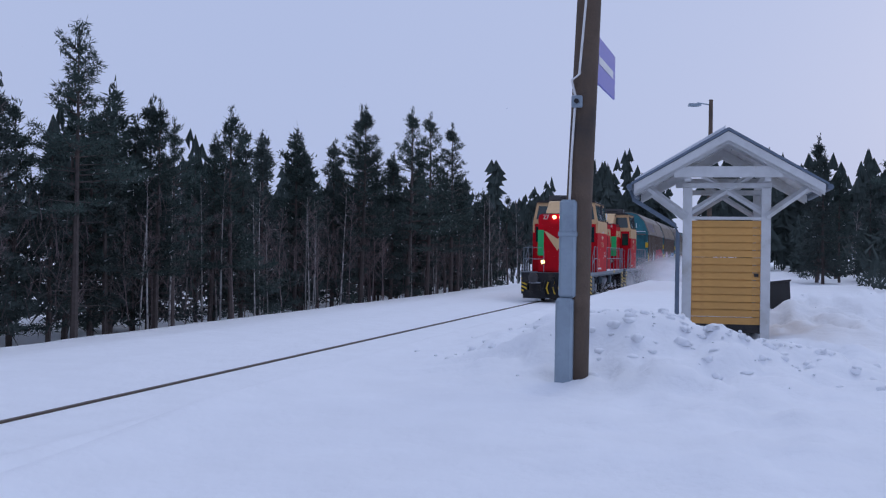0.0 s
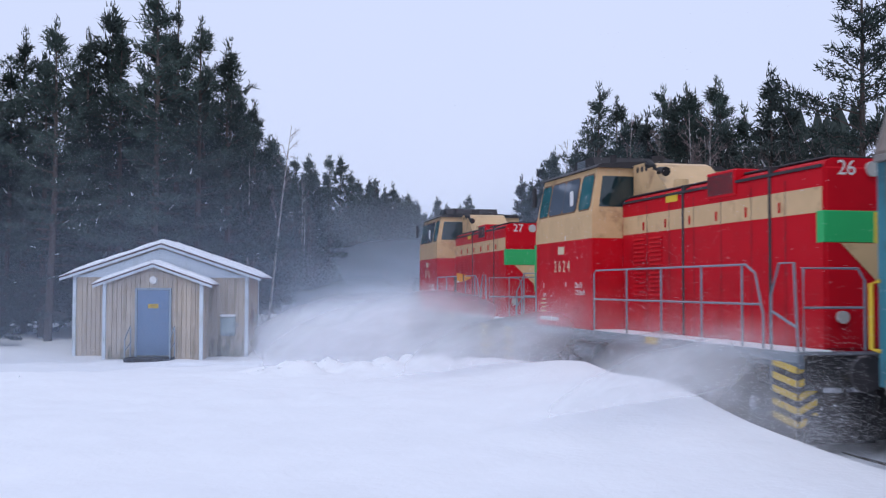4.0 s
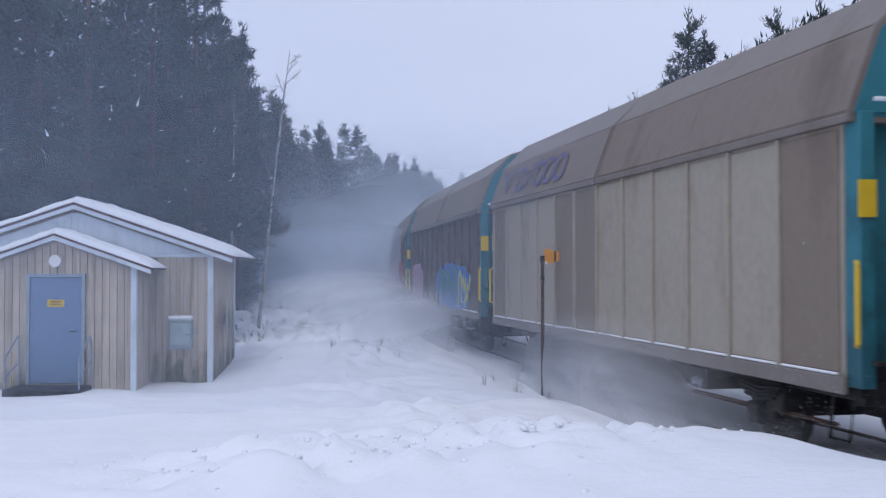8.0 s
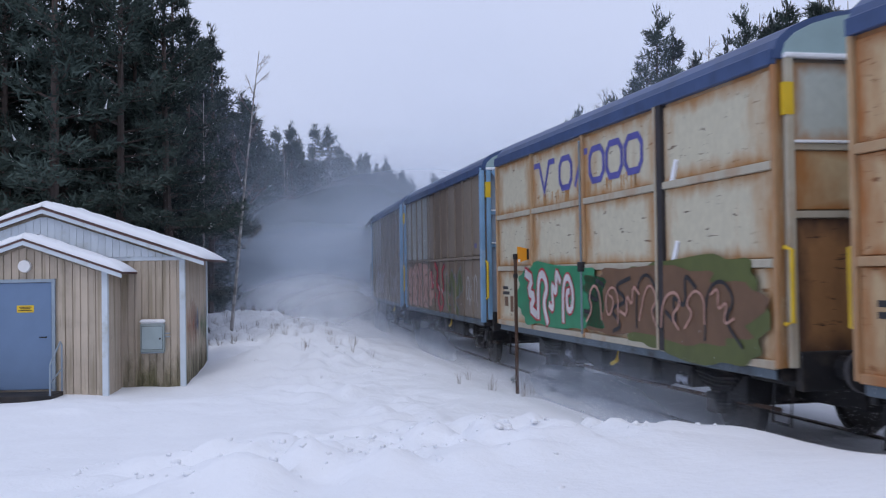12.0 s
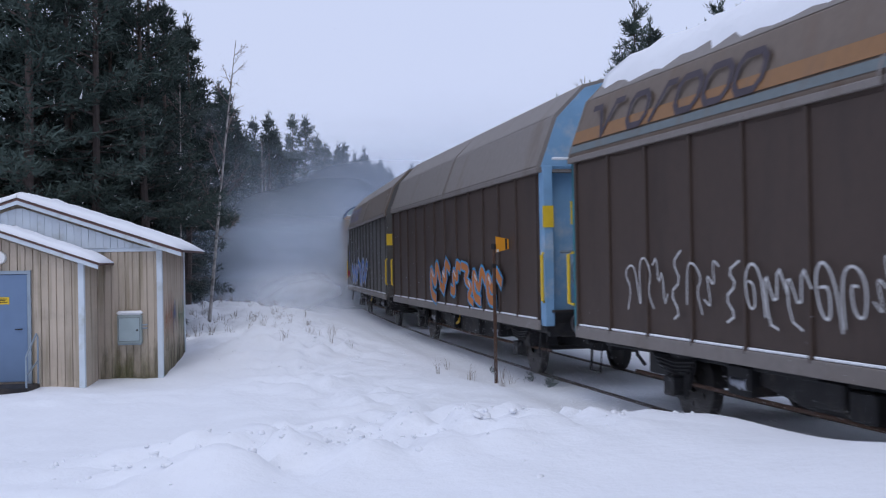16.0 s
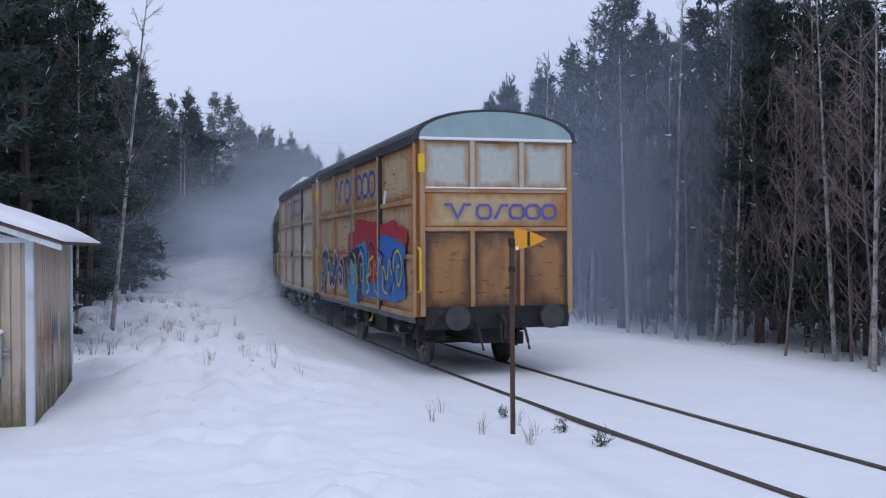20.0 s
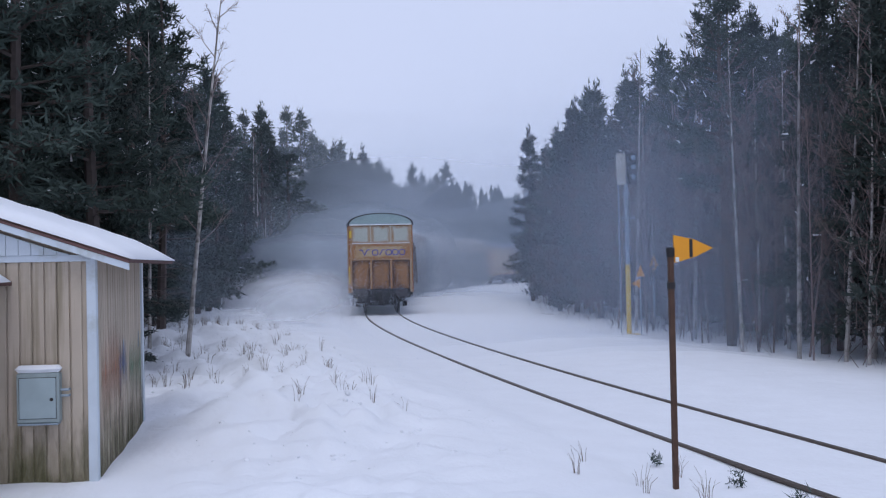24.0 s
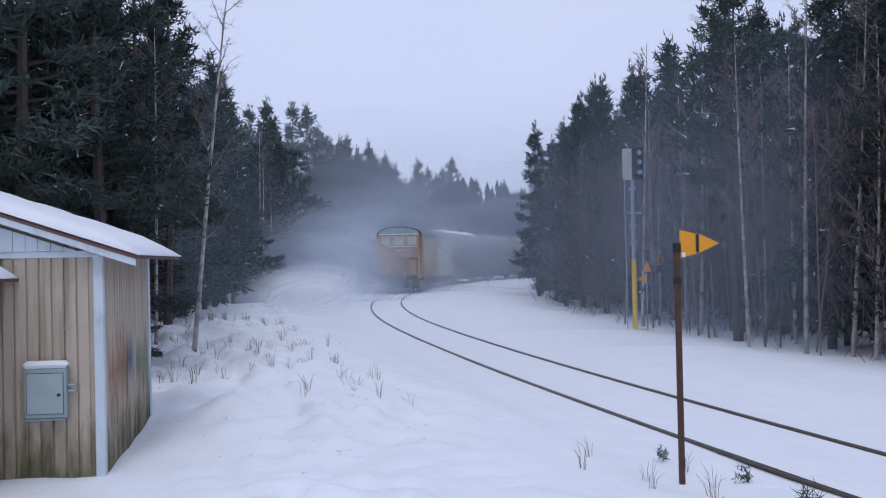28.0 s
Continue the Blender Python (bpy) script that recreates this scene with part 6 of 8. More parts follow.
    for y0 in (-5.6, -2.2, 1.2, 2.0):
        ice_cake(t, y0, y0 + rr.uniform(0.3, 0.7), 0.86, 1.07, rr, -1.07)
    part("air_reservoir", tube(B(), [(-1.28, 0.75, 0.86), (-1.28, 1.75, 0.86)], 0.16, 12), DECK, t)
    part("cable_box", box(B(), -1.4, -1.15, -2.1, -1.75, 0.7, 1.04, 0.02), DECK, t)
    for k in range(10):
        yy = rr.uniform(-5.6, 5.6)
        part("pipe_run", tube(B(), [(-1.25, yy, 1.05), (-1.28, yy + rr.uniform(-0.2, 0.2), 0.8), (-1.2, yy + rr.uniform(-0.3, 0.3), 0.55)], 0.03, 5), DARK, t)
    part("yellow_mark", box(B(), -1.536, -1.531, -2.35, -1.9, 1.17, 1.28), YELLOW, t)
    VEHICLES.append((t, 14.6, 3.9))
    return t


RUST_DRIP = mat("orange_rust_bleed", (0.50, 0.25, 0.08), 0.8, 0, 0.3, 8)


def logo(parent, x, y0, z0, h, w, material, bleed=0.0):
    """The faded company mark as plain shapes: a chevron and a row of rounded bars and rings."""
    s = w / 7.2
    k = lambda pts, ox: [(y0 - (ox + a) * s, z0 + b * h) for a, b in pts]
    st = 0.17 * h
    ring = [(0.2, 0.08), (0.02, 0.3), (0.02, 0.72), (0.2, 0.92), (0.7, 0.92), (0.88, 0.72), (0.88, 0.3), (0.7, 0.08), (0.2, 0.08)]
    strokes = [([(0, 0.95), (0.4, 0.95), (0.8, 0.1), (1.2, 0.95), (1.6, 0.95)], 0.0), (ring, 2.0), ([(0.1, 0.08), (0.55, 0.92), (0.9, 0.92)], 3.05), (ring, 4.1), (ring, 5.15), (ring, 6.2)]
    for pts, ox in strokes:
        part("logo_shape", ribbon(B(), k(pts, ox), st, x), material, parent)
    if bleed:
        rng = random.Random(int(y0 * 100))
        bm = B()
        for i in range(34):
            y = y0 - rng.uniform(0.02, 0.98) * w
            a, b, top = rng.uniform(0.012, 0.03), rng.uniform(0.3, 1.0) * bleed, z0 + rng.uniform(0.0, 0.12) * h
            bm.faces.new([bm.verts.new(p) for p in ((x + 0.0015, y - a, top), (x + 0.0015, y + a, top), (x + 0.0015, y + a * 0.4, top - b), (x + 0.0015, y - a * 0.4, top - b))])
        part("rust_bleed", bm, RUST_DRIP, parent, "orange rust bleeding below the marking")


def curved(pts, rounds=2):
    """Cut the corners of an open stroke."""
    for _ in range(rounds):
        out = [pts[0]]
        for a, b in zip(pts, pts[1:]):
            out += [(a[0] * 0.75 + b[0] * 0.25, a[1] * 0.75 + b[1] * 0.25), (a[0] * 0.25 + b[0] * 0.75, a[1] * 0.25 + b[1] * 0.75)]
        pts = out + [pts[-1]]
    return pts


SWOOPS = ([(0, 0.1), (0.15, 0.85), (0.6, 1.0), (1.0, 0.65), (0.6, 0.35), (0.95, 0.0)], [(0, 0.8), (0.35, 1.0), (0.3, 0.45), (0.75, 0.75), (0.65, 0.15), (1.0, 0.3)],
          [(0, 0.0), (0.05, 0.75), (0.5, 1.0), (0.95, 0.7), (0.8, 0.2), (0.4, 0.2), (0.38, 0.6), (0.65, 0.65)], [(0, 0.5), (0.3, 0.95), (0.55, 0.2), (1.0, 0.85), (1.05, 0.1), (0.5, -0.05)], [(1.0, 1.0), (0.3, 0.85), (0.85, 0.55), (0.05, 0.4), (0.6, 0.1), (0.1, 0.0)])


def graffiti(parent, x, y0, y1, z0, z1, fill, edge, seed, n=5, bold=True, accents=()):
    """Sprayed swooping shapes: outline below, fill above."""
    rng = random.Random(seed)
    slant = rng.uniform(-0.18, 0.18)
    w = (y0 - y1) / n
    for i in range(n):
        ya = y0 - i * w - w * 0.12
        yb = ya - w * 0.88
        za, zb_ = z0 + rng.uniform(0.02, 0.14) * (z1 - z0), z1 - rng.uniform(0, 0.16) * (z1 - z0)
        shape = rng.choice(SWOOPS)
        if rng.random() < 0.5:
            shape = [(1 - a, b) for a, b in shape]
        pts = [(ya + (yb - ya) * a, za + (zb_ - za) * b) for a, b in shape]
        pts = [(a + rng.uniform(-0.06, 0.06) * w, b + rng.uniform(-0.05, 0.05) * (z1 - z0)) for a, b in pts]
        pts = curved([(a + (b - z0) * slant, b) for a, b in pts], 2 if rng.random() < 0.75 else 1)
        st = (0.19 if bold else 0.06) * min(w, (z1 - z0)) * rng.uniform(0.8, 1.2)
        if bold:
            part("graffiti_outline", ribbon(B(), pts, st * 1.6, x - 0.001), edge, parent)
        part("graffiti_swoop", ribbon(B(), pts, st, x - 0.0035), fill, parent)
        if accents:
            a = pts[len(pts) // 2]
            part("graffiti_accent", ribbon(B(), [(a[0] - 0.08, a[1] - 0.05), (a[0] + 0.08, a[1] + 0.06)], st * 0.4, x - 0.006), accents[0], parent)


def blot(parent, x, yc, zc, ry, rz, material, seed, name="graffiti_patch"):
    rng = random.Random(seed)
    bm = B()
    n = 64
    v = []
    waves = [(rng.uniform(0.02, 0.07), m, rng.uniform(0, 6.28)) for m in (3, 5, 8, 13)]
    for k in range(n):
        a = 6.283 * k / n
        q = 1 + sum(h * math.sin(m * a + f) for h, m, f in waves)
        v.append(bm.verts.new((x, yc + ry * q * math.copysign(abs(math.cos(a)) ** 0.6, math.cos(a)), zc + rz * q * math.copysign(abs(math.sin(a)) ** 0.6, math.sin(a)))))
    bm.faces.new(v)
    part(name, bm, material, parent)


def spray(name, c):
    return mat(name, c, 0.55, 0, 0.2, 4)


SP = {"pink": spray("pink_spray", (0.55, 0.30, 0.36)), "green": spray("green_spray", (0.03, 0.25, 0.12)), "yellow": spray("yellow_spray", (0.62, 0.55, 0.10)), "blue": spray("blue_spray", (0.03, 0.16, 0.52)), "cyan": spray("cyan_spray", (0.05, 0.30, 0.58)),
      "red": spray("red_spray", (0.45, 0.03, 0.05)), "white": spray("white_spray", (0.62, 0.62, 0.62)), "black": spray("black_spray", (0.02, 0.02, 0.024)), "navy": spray("navy_spray", (0.02, 0.02, 0.13)), "olive": spray("olive_spray", (0.10, 0.12, 0.03)),
      "brown": spray("brown_spray", (0.16, 0.085, 0.045)), "orange": spray("orange_spray", (0.55, 0.18, 0.03)), "salmon": spray("salmon_spray", (0.50, 0.28, 0.22)), "grey": spray("grey_spray", (0.16, 0.17, 0.19)), "purple": spray("purple_spray", (0.20, 0.14, 0.34))}


def running_gear(t, axles, y0, y1, L):
    """Sole bars, wheelsets, springs and levers below a wagon body, and boxes added to darken the space there."""
    for s in (-1, 1):
        part("sole_bar", box(B(), s * 1.02 - 0.05, s * 1.02 + 0.05, y1, y0, 0.80, 1.06, 0.01), DARK, t)
    for ya in axles:
        WHEELSETS.append(wheelset(t, ya))
        for s in (-1, 1):
            g = B()
            prism(g, [(ya - 0.42, 0.86), (ya + 0.42, 0.86), (ya + 0.16, 0.30), (ya - 0.16, 0.30)], s * 1.06 - 0.03, s * 1.06 + 0.03, "x")
            part("axle_guard", g, DARK, t)
            part("axle_box", box(B(), min(s * 1.05, s * 1.24), max(s * 1.05, s * 1.24), ya - 0.13, ya + 0.13, 0.33, 0.58, 0.02), DARK, t)
            sp = B()
            for k in range(4):
                tube(sp, [(s * 1.14, ya - 0.55 + k * 0.07, 0.80 - k * 0.05), (s * 1.14, ya, 0.62 + 0.045 * (3 - k)), (s * 1.14, ya + 0.55 - k * 0.07, 0.80 - k * 0.05)], 0.028, 4)
            part("leaf_spring", sp, DARK, t)
            part("brake_block", box(B(), min(s * 0.78, s * 0.9), max(s * 0.78, s * 0.9), ya + 0.47, ya + 0.57, 0.3, 0.62), RUSTY, t)
    mid = (y0 + y1) / 2
    part("truss_rod", prism(B(), [(mid - L * 0.26, 0.80), (mid + L * 0.26, 0.80), (mid + L * 0.12, 0.44), (mid - L * 0.12, 0.44)], -0.99, -0.95, "x"), DARK, t)
    part("brake_cylinder", tube(B(), [(-0.5, mid - 0.5, 0.7), (-0.5, mid + 0.3, 0.7)], 0.18, 10), DARK, t)
    part("valve_box", box(B(), -1.15, -0.85, mid + 0.7, mid + 1.1, 0.5, 0.8, 0.02), DARK, t)
    part("brake_lever", tube(B(), [(-1.2, mid - 0.15, 0.95), (-1.24, mid - 0.15, 0.72), (-1.24, mid + 0.05, 0.66)], 0.03, 6), YELLOW, t, "yellow brake lever")
    # hanging boxes added to put the shadow below the floor into shape
    for k, q in enumerate((-0.34, -0.2, -0.08, 0.1, 0.22, 0.36)):
        yq = mid + q * L
        part("underfloor_filler", box(B(), -1.12, -0.55, yq - 0.22 - 0.05 * (k % 3), yq + 0.22, 0.50 + 0.05 * (k % 2), 0.84, 0.02), DARK, t)
        if k in (1, 4):
            ice_cake(t, yq - 0.2, yq + 0.14, 0.55, 0.72, random.Random(k), -1.13)
    part("brake_rod", tube(B(), [(-1.0, y1 + 0.9, 0.50), (-1.0, mid - 0.4, 0.44), (-1.0, y0 - 0.9, 0.50)], 0.025, 6), RUSTY, t)
    part("centre_girder", box(B(), -0.35, 0.35, y1 + 0.3, y0 - 0.3, 0.52, 0.90), DARK, t)
    for yy, sg in ((y0, 1), (y1, -1)):
        part("headstock", box(B(), -1.35, 1.35, min(yy, yy + sg * 0.12), max(yy, yy + sg * 0.12), 0.82, 1.22, 0.01), DARK, t)
        buffers(t, yy + sg * 0.1, sg)
        part("shunter_step", tube(B(), [(-1.32, yy - sg * 0.1, 0.85), (-1.36, yy - sg * 0.1, 0.45), (-1.36, yy - sg * 0.45, 0.45), (-1.32, yy - sg * 0.45, 0.85)], 0.022, 5), DARK, t, "bent steel shunter's step")


def end_frame(t, y, sg, h, paint, panel, rusted=False):
    """End wall of a wagon with posts, rails, panels and a corner rail."""
    f = lambda a, b: (min(y + sg * a, y + sg * b), max(y + sg * a, y + sg * b))
    e = part("end_wall", box(B(), -1.42, 1.42, *f(-0.06, 0), 1.10, h, 0.006), panel, t)
    for x in (-1.40, -0.47, 0.47, 1.40):
        if rusted and abs(x) < 1:
            part("end_post", box(B(), x - 0.045, x + 0.045, *f(0, 0.07), 3.32, h, 0.006), PALEPOST, e)
            part("end_post", box(B(), x - 0.04, x + 0.04, *f(0, 0.06), 1.06, 2.62, 0.006), paint, e)
        else:
            part("end_post", box(B(), x - 0.045, x + 0.045, *f(0, 0.07), 1.06, h, 0.006), paint, e)
    if rusted:
        for a, b in ((-1.35, -0.52), (-0.42, 0.42), (0.52, 1.35)):
            part("upper_end_panel", box(B(), a, b, *f(0, 0.02), 3.36, h - 0.04, 0.006), END_PALE, e, "pale frosted panel with rust in its corners")
            part("lower_end_panel", box(B(), a, b, *f(0, 0.02), 1.12, 2.56, 0.006), END_RUST, e, "orange-brown rusted panel with dark rim")
        part("end_band", box(B(), -1.35, 1.35, *f(0, 0.03), 2.66, 3.26, 0.006), END_BAND, e, "rust-stained cream band")
    for z in (2.61, 3.30):
        part("end_rail", box(B(), -1.44, 1.44, *f(0, 0.05), z - 0.035, z + 0.035, 0.006), paint, e)
        if z > 3 or not rusted:
            part("ledge_snow", box(B(), -1.35, 1.35, *f(0.005, 0.075), z + 0.036, z + 0.065, 0.006), SNOW, e)
    part("grab_rail", tube(B(), [(-1.47, y + sg * 0.02, 1.5), (-1.47, y + sg * 0.16, 1.52), (-1.47, y + sg * 0.16, 2.25), (-1.47, y + sg * 0.02, 2.28)], 0.025, 6), YELLOW, e, "yellow grab rail")
    part("yellow_mark", box(B(), -1.47, -1.36, *f(0, 0.075), 3.62, 3.95), YELLOW, e)
    return e


def small_wagon(label, paint, panel, trim, roof, deco, style="bay", end_panel=None):
    """Two-axle sliding-wall van."""
    t = thing("goods_wagon", pose(0, -300, 0), label, "goods wagon", "wagons of the train")
    L, w, zb, zc = 10.4, 1.50, 1.05, 4.20
    y0, y1 = L / 2, -L / 2
    part("body", box(B(), -w, w, y1 + 0.05, y0 - 0.05, zb, zc), panel, t)
    roofp = [(-w - 0.06, zc), (w + 0.06, zc), (w + 0.04, zc + 0.08)] + [((w + 0.04) * math.cos(a), zc + 0.08 + 0.5 * math.sin(a)) for a in np.linspace(0.25, 2.9, 12)] + [(-w - 0.04, zc + 0.08)]
    part("roof", prism(B(), roofp, y1 - 0.02, y0 + 0.02), roof, t, "arched sheet roof")
    part("cant_rail", box(B(), -w - 0.09, -w, y1, y0, zc - 0.06, zc + 0.10, 0.01), roof, t)
    for yy, sg in ((y0, 1), (y1, -1)):
        e = end_frame(t, yy, sg, zc, trim if style == "grid" else paint, FROST_END if style == "grid" else end_panel or panel, end_panel in (RUSTEND, BROWNP))
        part("roof_end", prism(B(), [(-w + 0.04, zc + 0.03)] + [(-(w - 0.05) * math.cos(a), zc + 0.06 + 0.47 * math.sin(a)) for a in np.linspace(0.2, 2.94, 12)] + [(w - 0.04, zc + 0.03)], min(yy, yy + sg * 0.045), max(yy, yy + sg * 0.045)), mat("pale_roof_end", (0.30, 0.42, 0.44), 0.6, 0, 0.15, 3), e, "pale arched roof end with frost")
        part("ledge_snow", box(B(), -w + 0.05, w - 0.05, min(yy, yy + sg * 0.09), max(yy, yy + sg * 0.09), zc + 0.0, zc + 0.05, 0.01), SNOW, e)
    X = -w
    if style == "bay":
        cuts = [y0, y0 - 2.25, y0 - 4.85, y0 - 7.55, y1]
        rows = [zb, 2.12, 3.12, zc - 0.05]
        for i in range(4):
            ya, yb = cuts[i], cuts[i + 1]
            for j in range(3):
                part("wall_panel", box(B(), X - 0.028, X - 0.002, yb + 0.07, ya - 0.07, rows[j] + 0.05, rows[j + 1] - 0.05, 0.008), panel, t)
            part("side_post", box(B(), X - 0.075, X - 0.002, ya - 0.06, ya + 0.0, zb, zc - 0.06, 0.008), trim, t)
            part("side_post", box(B(), X - 0.06, X - 0.002, yb + 0.0, yb + 0.055, zb, zc - 0.06, 0.008), trim, t)
        for z in (zb + 0.03, 2.12, 3.12):
            for i in (0, 1, 2, 3):
                part("side_rail", box(B(), X - 0.07, X - 0.002, cuts[i + 1] + 0.06, cuts[i] - 0.065, z - 0.045, z + 0.045, 0.008), paint, t)
        part("door_gap", box(B(), X - 0.082, X - 0.001, y0 - 7.76, y0 - 7.62, zb, zc - 0.05), SOOT, t)
        part("door_edge", box(B(), X - 0.095, X - 0.01, y0 - 7.60, y0 - 7.555, zb, zc - 0.06, 0.006), PALEPOST, t)
        part("door_latch", tube(B(), [(X - 0.09, y0 - 4.85, 1.1), (X - 0.09, y0 - 4.85, 4.05)], 0.018, 6), RAILING, t)
        part("door_handle", box(B(), X - 0.12, X - 0.06, y0 - 4.95, y0 - 4.75, 2.05, 2.2, 0.01), DARK, t)
        for z in (2.2, 3.2):
            part("ledge_snow", prism(B(), [(y0 - 7.95, z - 0.05), (y0 - 8.1, z + 0.22), (y0 - 8.17, z + 0.2), (y0 - 8.06, z - 0.05)], X - 0.06, X - 0.03, "x"), SNOW, t)
        part("data_bar", box(B(), X - 0.032, X - 0.029, y0 - 0.75, y0 - 0.3, 1.62, 1.68), SP["black"], t)
        part("data_bar", box(B(), X - 0.032, X - 0.029, y0 - 0.65, y0 - 0.3, 1.72, 1.78), SP["black"], t)
        part("data_plate", box(B(), X - 0.032, X - 0.029, y0 - 1.0, y0 - 0.8, 1.3, 1.6), SP["brown"], t)
        part("data_plate", box(B(), X - 0.032, X - 0.029, y0 - 0.65, y0 - 0.42, 1.4, 1.58), SP["brown"], t)
        logo(t, X - 0.034, y0 - 2.45, 3.36, 0.56, 4.7, LOGO_BLUE, 0.34)
    else:
        bays = 11
        for i in range(bays):
            ya = y0 - 0.12 - i * (L - 0.24) / bays
            yb = ya - (L - 0.24) / bays
            light = i < 4
            part("upper_panel", box(B(), X - 0.026, X - 0.002, yb + 0.04, ya - 0.04, 2.42, zc - 0.1, 0.008), deco["light"] if light else BROWNP2 if i in (5, 6, 8) else panel, t)
            part("lower_panel", box(B(), X - 0.026, X - 0.002, yb + 0.04, ya - 0.04, zb + 0.02, 2.32, 0.008), BROWNP2 if i in (4, 7, 8) else panel, t)
            part("side_post", box(B(), X - 0.055, X - 0.002, ya - 0.03, ya + 0.03, zb, zc - 0.05, 0.006), paint, t)
        part("waist_rail", box(B(), X - 0.06, X - 0.058 + 0.05, y1 + 0.1, y0 - 0.1, 2.34, 2.40, 0.006), paint, t)
        for yy in (y0 + 0.0, y1 + 0.1):
            part("end_pillar", box(B(), X - 0.08, X + 0.02, yy - 0.12, yy, zb - 0.05, zc + 0.05, 0.01), trim, t)
        for yy, sg in ((y0, 1), (y1, -1)):
            part("corner_brace", tube(B(), [(-1.3, yy + sg * 0.1, zc), (-0.55, yy + sg * 0.12, 3.2)], 0.07, 4), trim, t)
        part("info_plate", box(B(), X - 0.032, X - 0.028, y1 + 0.6, y1 + 0.82, 2.58, 2.68), LOGO_FADED, t, "small blue notice plate")
    part("lower_skirt", box(B(), X - 0.03, X - 0.002, y1 + 0.1, y0 - 0.1, zb - 0.12, zb - 0.003, 0.006), DECK, t)
    part("floor_frame", box(B(), -w + 0.05, w - 0.05, y1 + 0.1, y0 - 0.1, zb - 0.14, zb - 0.004), DARK, t)
    running_gear(t, (3.1, -3.1), y0 - 0.02, y1 + 0.02, L)
    VEHICLES.append((t, 11.6, 3.1))
    return t


def tall_wagon(label, lower, upper, trim, roof, deco, logo_on=True, rib=None, snowy=False):
    """Large van: ribbed lower sides, leaning upper hoods in two halves."""
    t = thing("covered_wagon", pose(0, -300, 0), label, "goods wagon", "wagons of the train")
    L, w, zb = 14.3, 1.50, 1.05
    y0, y1 = L / 2, -L / 2
    part("body", box(B(), -w + 0.03, w - 0.03, y1 + 0.25, y0 - 0.25, zb, 3.52), lower, t)
    prof = [(-w, 3.50), (w, 3.50), (w + 0.02, 3.62), (1.22, 4.42), (0.72, 4.92), (0.25, 5.04), (-0.25, 5.04), (-0.72, 4.92), (-1.22, 4.42), (-w - 0.02, 3.62)]
    halves = ((y0 - 0.06, 0.03), (-0.03, y1 + 0.06))
    for a, b in halves:
        hd = part("hood", prism(B(), prof, b, a), upper, t, "sliding upper hood leaning inwards")
        for yy in (a - 0.03, b + 0.03):
            pr = [(x * 1.012, 3.62 + (z - 3.62) * 1.012) for x, z in prof]
            part("hood_edge", prism(B(), pr, yy - 0.02, yy + 0.02), trim if yy in (y0,) else roof, hd)
        part("hood_crease", box(B(), -w - 0.05, -w + 0.02, b, a, 3.50, 3.58, 0.01), roof, hd)
    part("roof_sheet", prism(B(), [(-1.20, 4.45), (-0.72, 4.935), (-0.25, 5.055), (0.25, 5.055), (0.72, 4.935), (1.20, 4.45), (0.72, 4.945), (0.25, 5.07), (-0.25, 5.07), (-0.72, 4.945)], y1 + 0.1, y0 - 0.1), roof, t)
    bays = 12
    X = -w + 0.03
    for i in range(bays):
        ya = y0 - 0.28 - i * (L - 0.56) / bays
        yb = ya - (L - 0.56) / bays
        m = deco.get("light", lower) if i in deco.get("light_bays", ()) else lower
        part("side_panel", box(B(), X - 0.02, X - 0.002, yb + 0.035, ya - 0.035, zb + 0.08, 3.46, 0.006), m, t)
        part("rib", box(B(), X - 0.06, X - 0.002, ya - 0.028, ya + 0.028, zb, 3.49, 0.008), rib or lower, t)
        part("sill_snow", box(B(), X - 0.05, X - 0.021, yb + 0.05, ya - 0.05, zb + 0.05, zb + 0.08, 0.01), SNOW, t)
    part("lower_skirt", box(B(), X - 0.06, X - 0.002, y1 + 0.2, y0 - 0.2, zb - 0.12, zb + 0.045, 0.008), roof, t)
    part("floor_frame", box(B(), -w + 0.1, w - 0.1, y1 + 0.1, y0 - 0.1, zb - 0.14, zb - 0.004), DARK, t)
    for yy, sg in ((y0, 1), (y1, -1)):
        e = part("end_wall", prism(B(), [(-1.36, zb), (1.36, zb), (1.36, 3.6), (1.14, 4.36), (0.68, 4.84), (-0.68, 4.84), (-1.14, 4.36), (-1.36, 3.6)], min(yy - sg * 0.24, yy - sg * 0.3), max(yy - sg * 0.24, yy - sg * 0.3)), trim, t)
        part("gable", prism(B(), [(x * 0.975, z - 0.03) for x, z in prof[2:]], min(yy - sg * 0.056, yy - sg * 0.03), max(yy - sg * 0.056, yy - sg * 0.03)), trim, e)
        for x in (-1.38, 1.38):
            part("end_pillar", box(B(), x - 0.08, x + 0.08, min(yy, yy - sg * 0.25), max(yy, yy - sg * 0.25), zb - 0.05, 3.6, 0.01), trim, e)
        part("end_beam", box(B(), -1.4, 1.4, min(yy - sg * 0.05, yy - sg * 0.2), max(yy - sg * 0.05, yy - sg * 0.2), 3.55, 3.68, 0.01), trim, e)
        part("ledge_snow", box(B(), -1.3, 1.3, min(yy - sg * 0.02, yy - sg * 0.2), max(yy - sg * 0.02, yy - sg * 0.2), 3.684, 3.75, 0.02), SNOW, e)
        part("platform", box(B(), -1.35, 1.35, min(yy, yy + sg * 0.1), max(yy, yy + sg * 0.1), 1.22, 1.26), DARK, e)
        part("platform_rail", tube(B(), [(-1.2, yy + sg * 0.04, 2.2), (1.2, yy + sg * 0.04, 2.2)], 0.025, 6), RAILING, e)
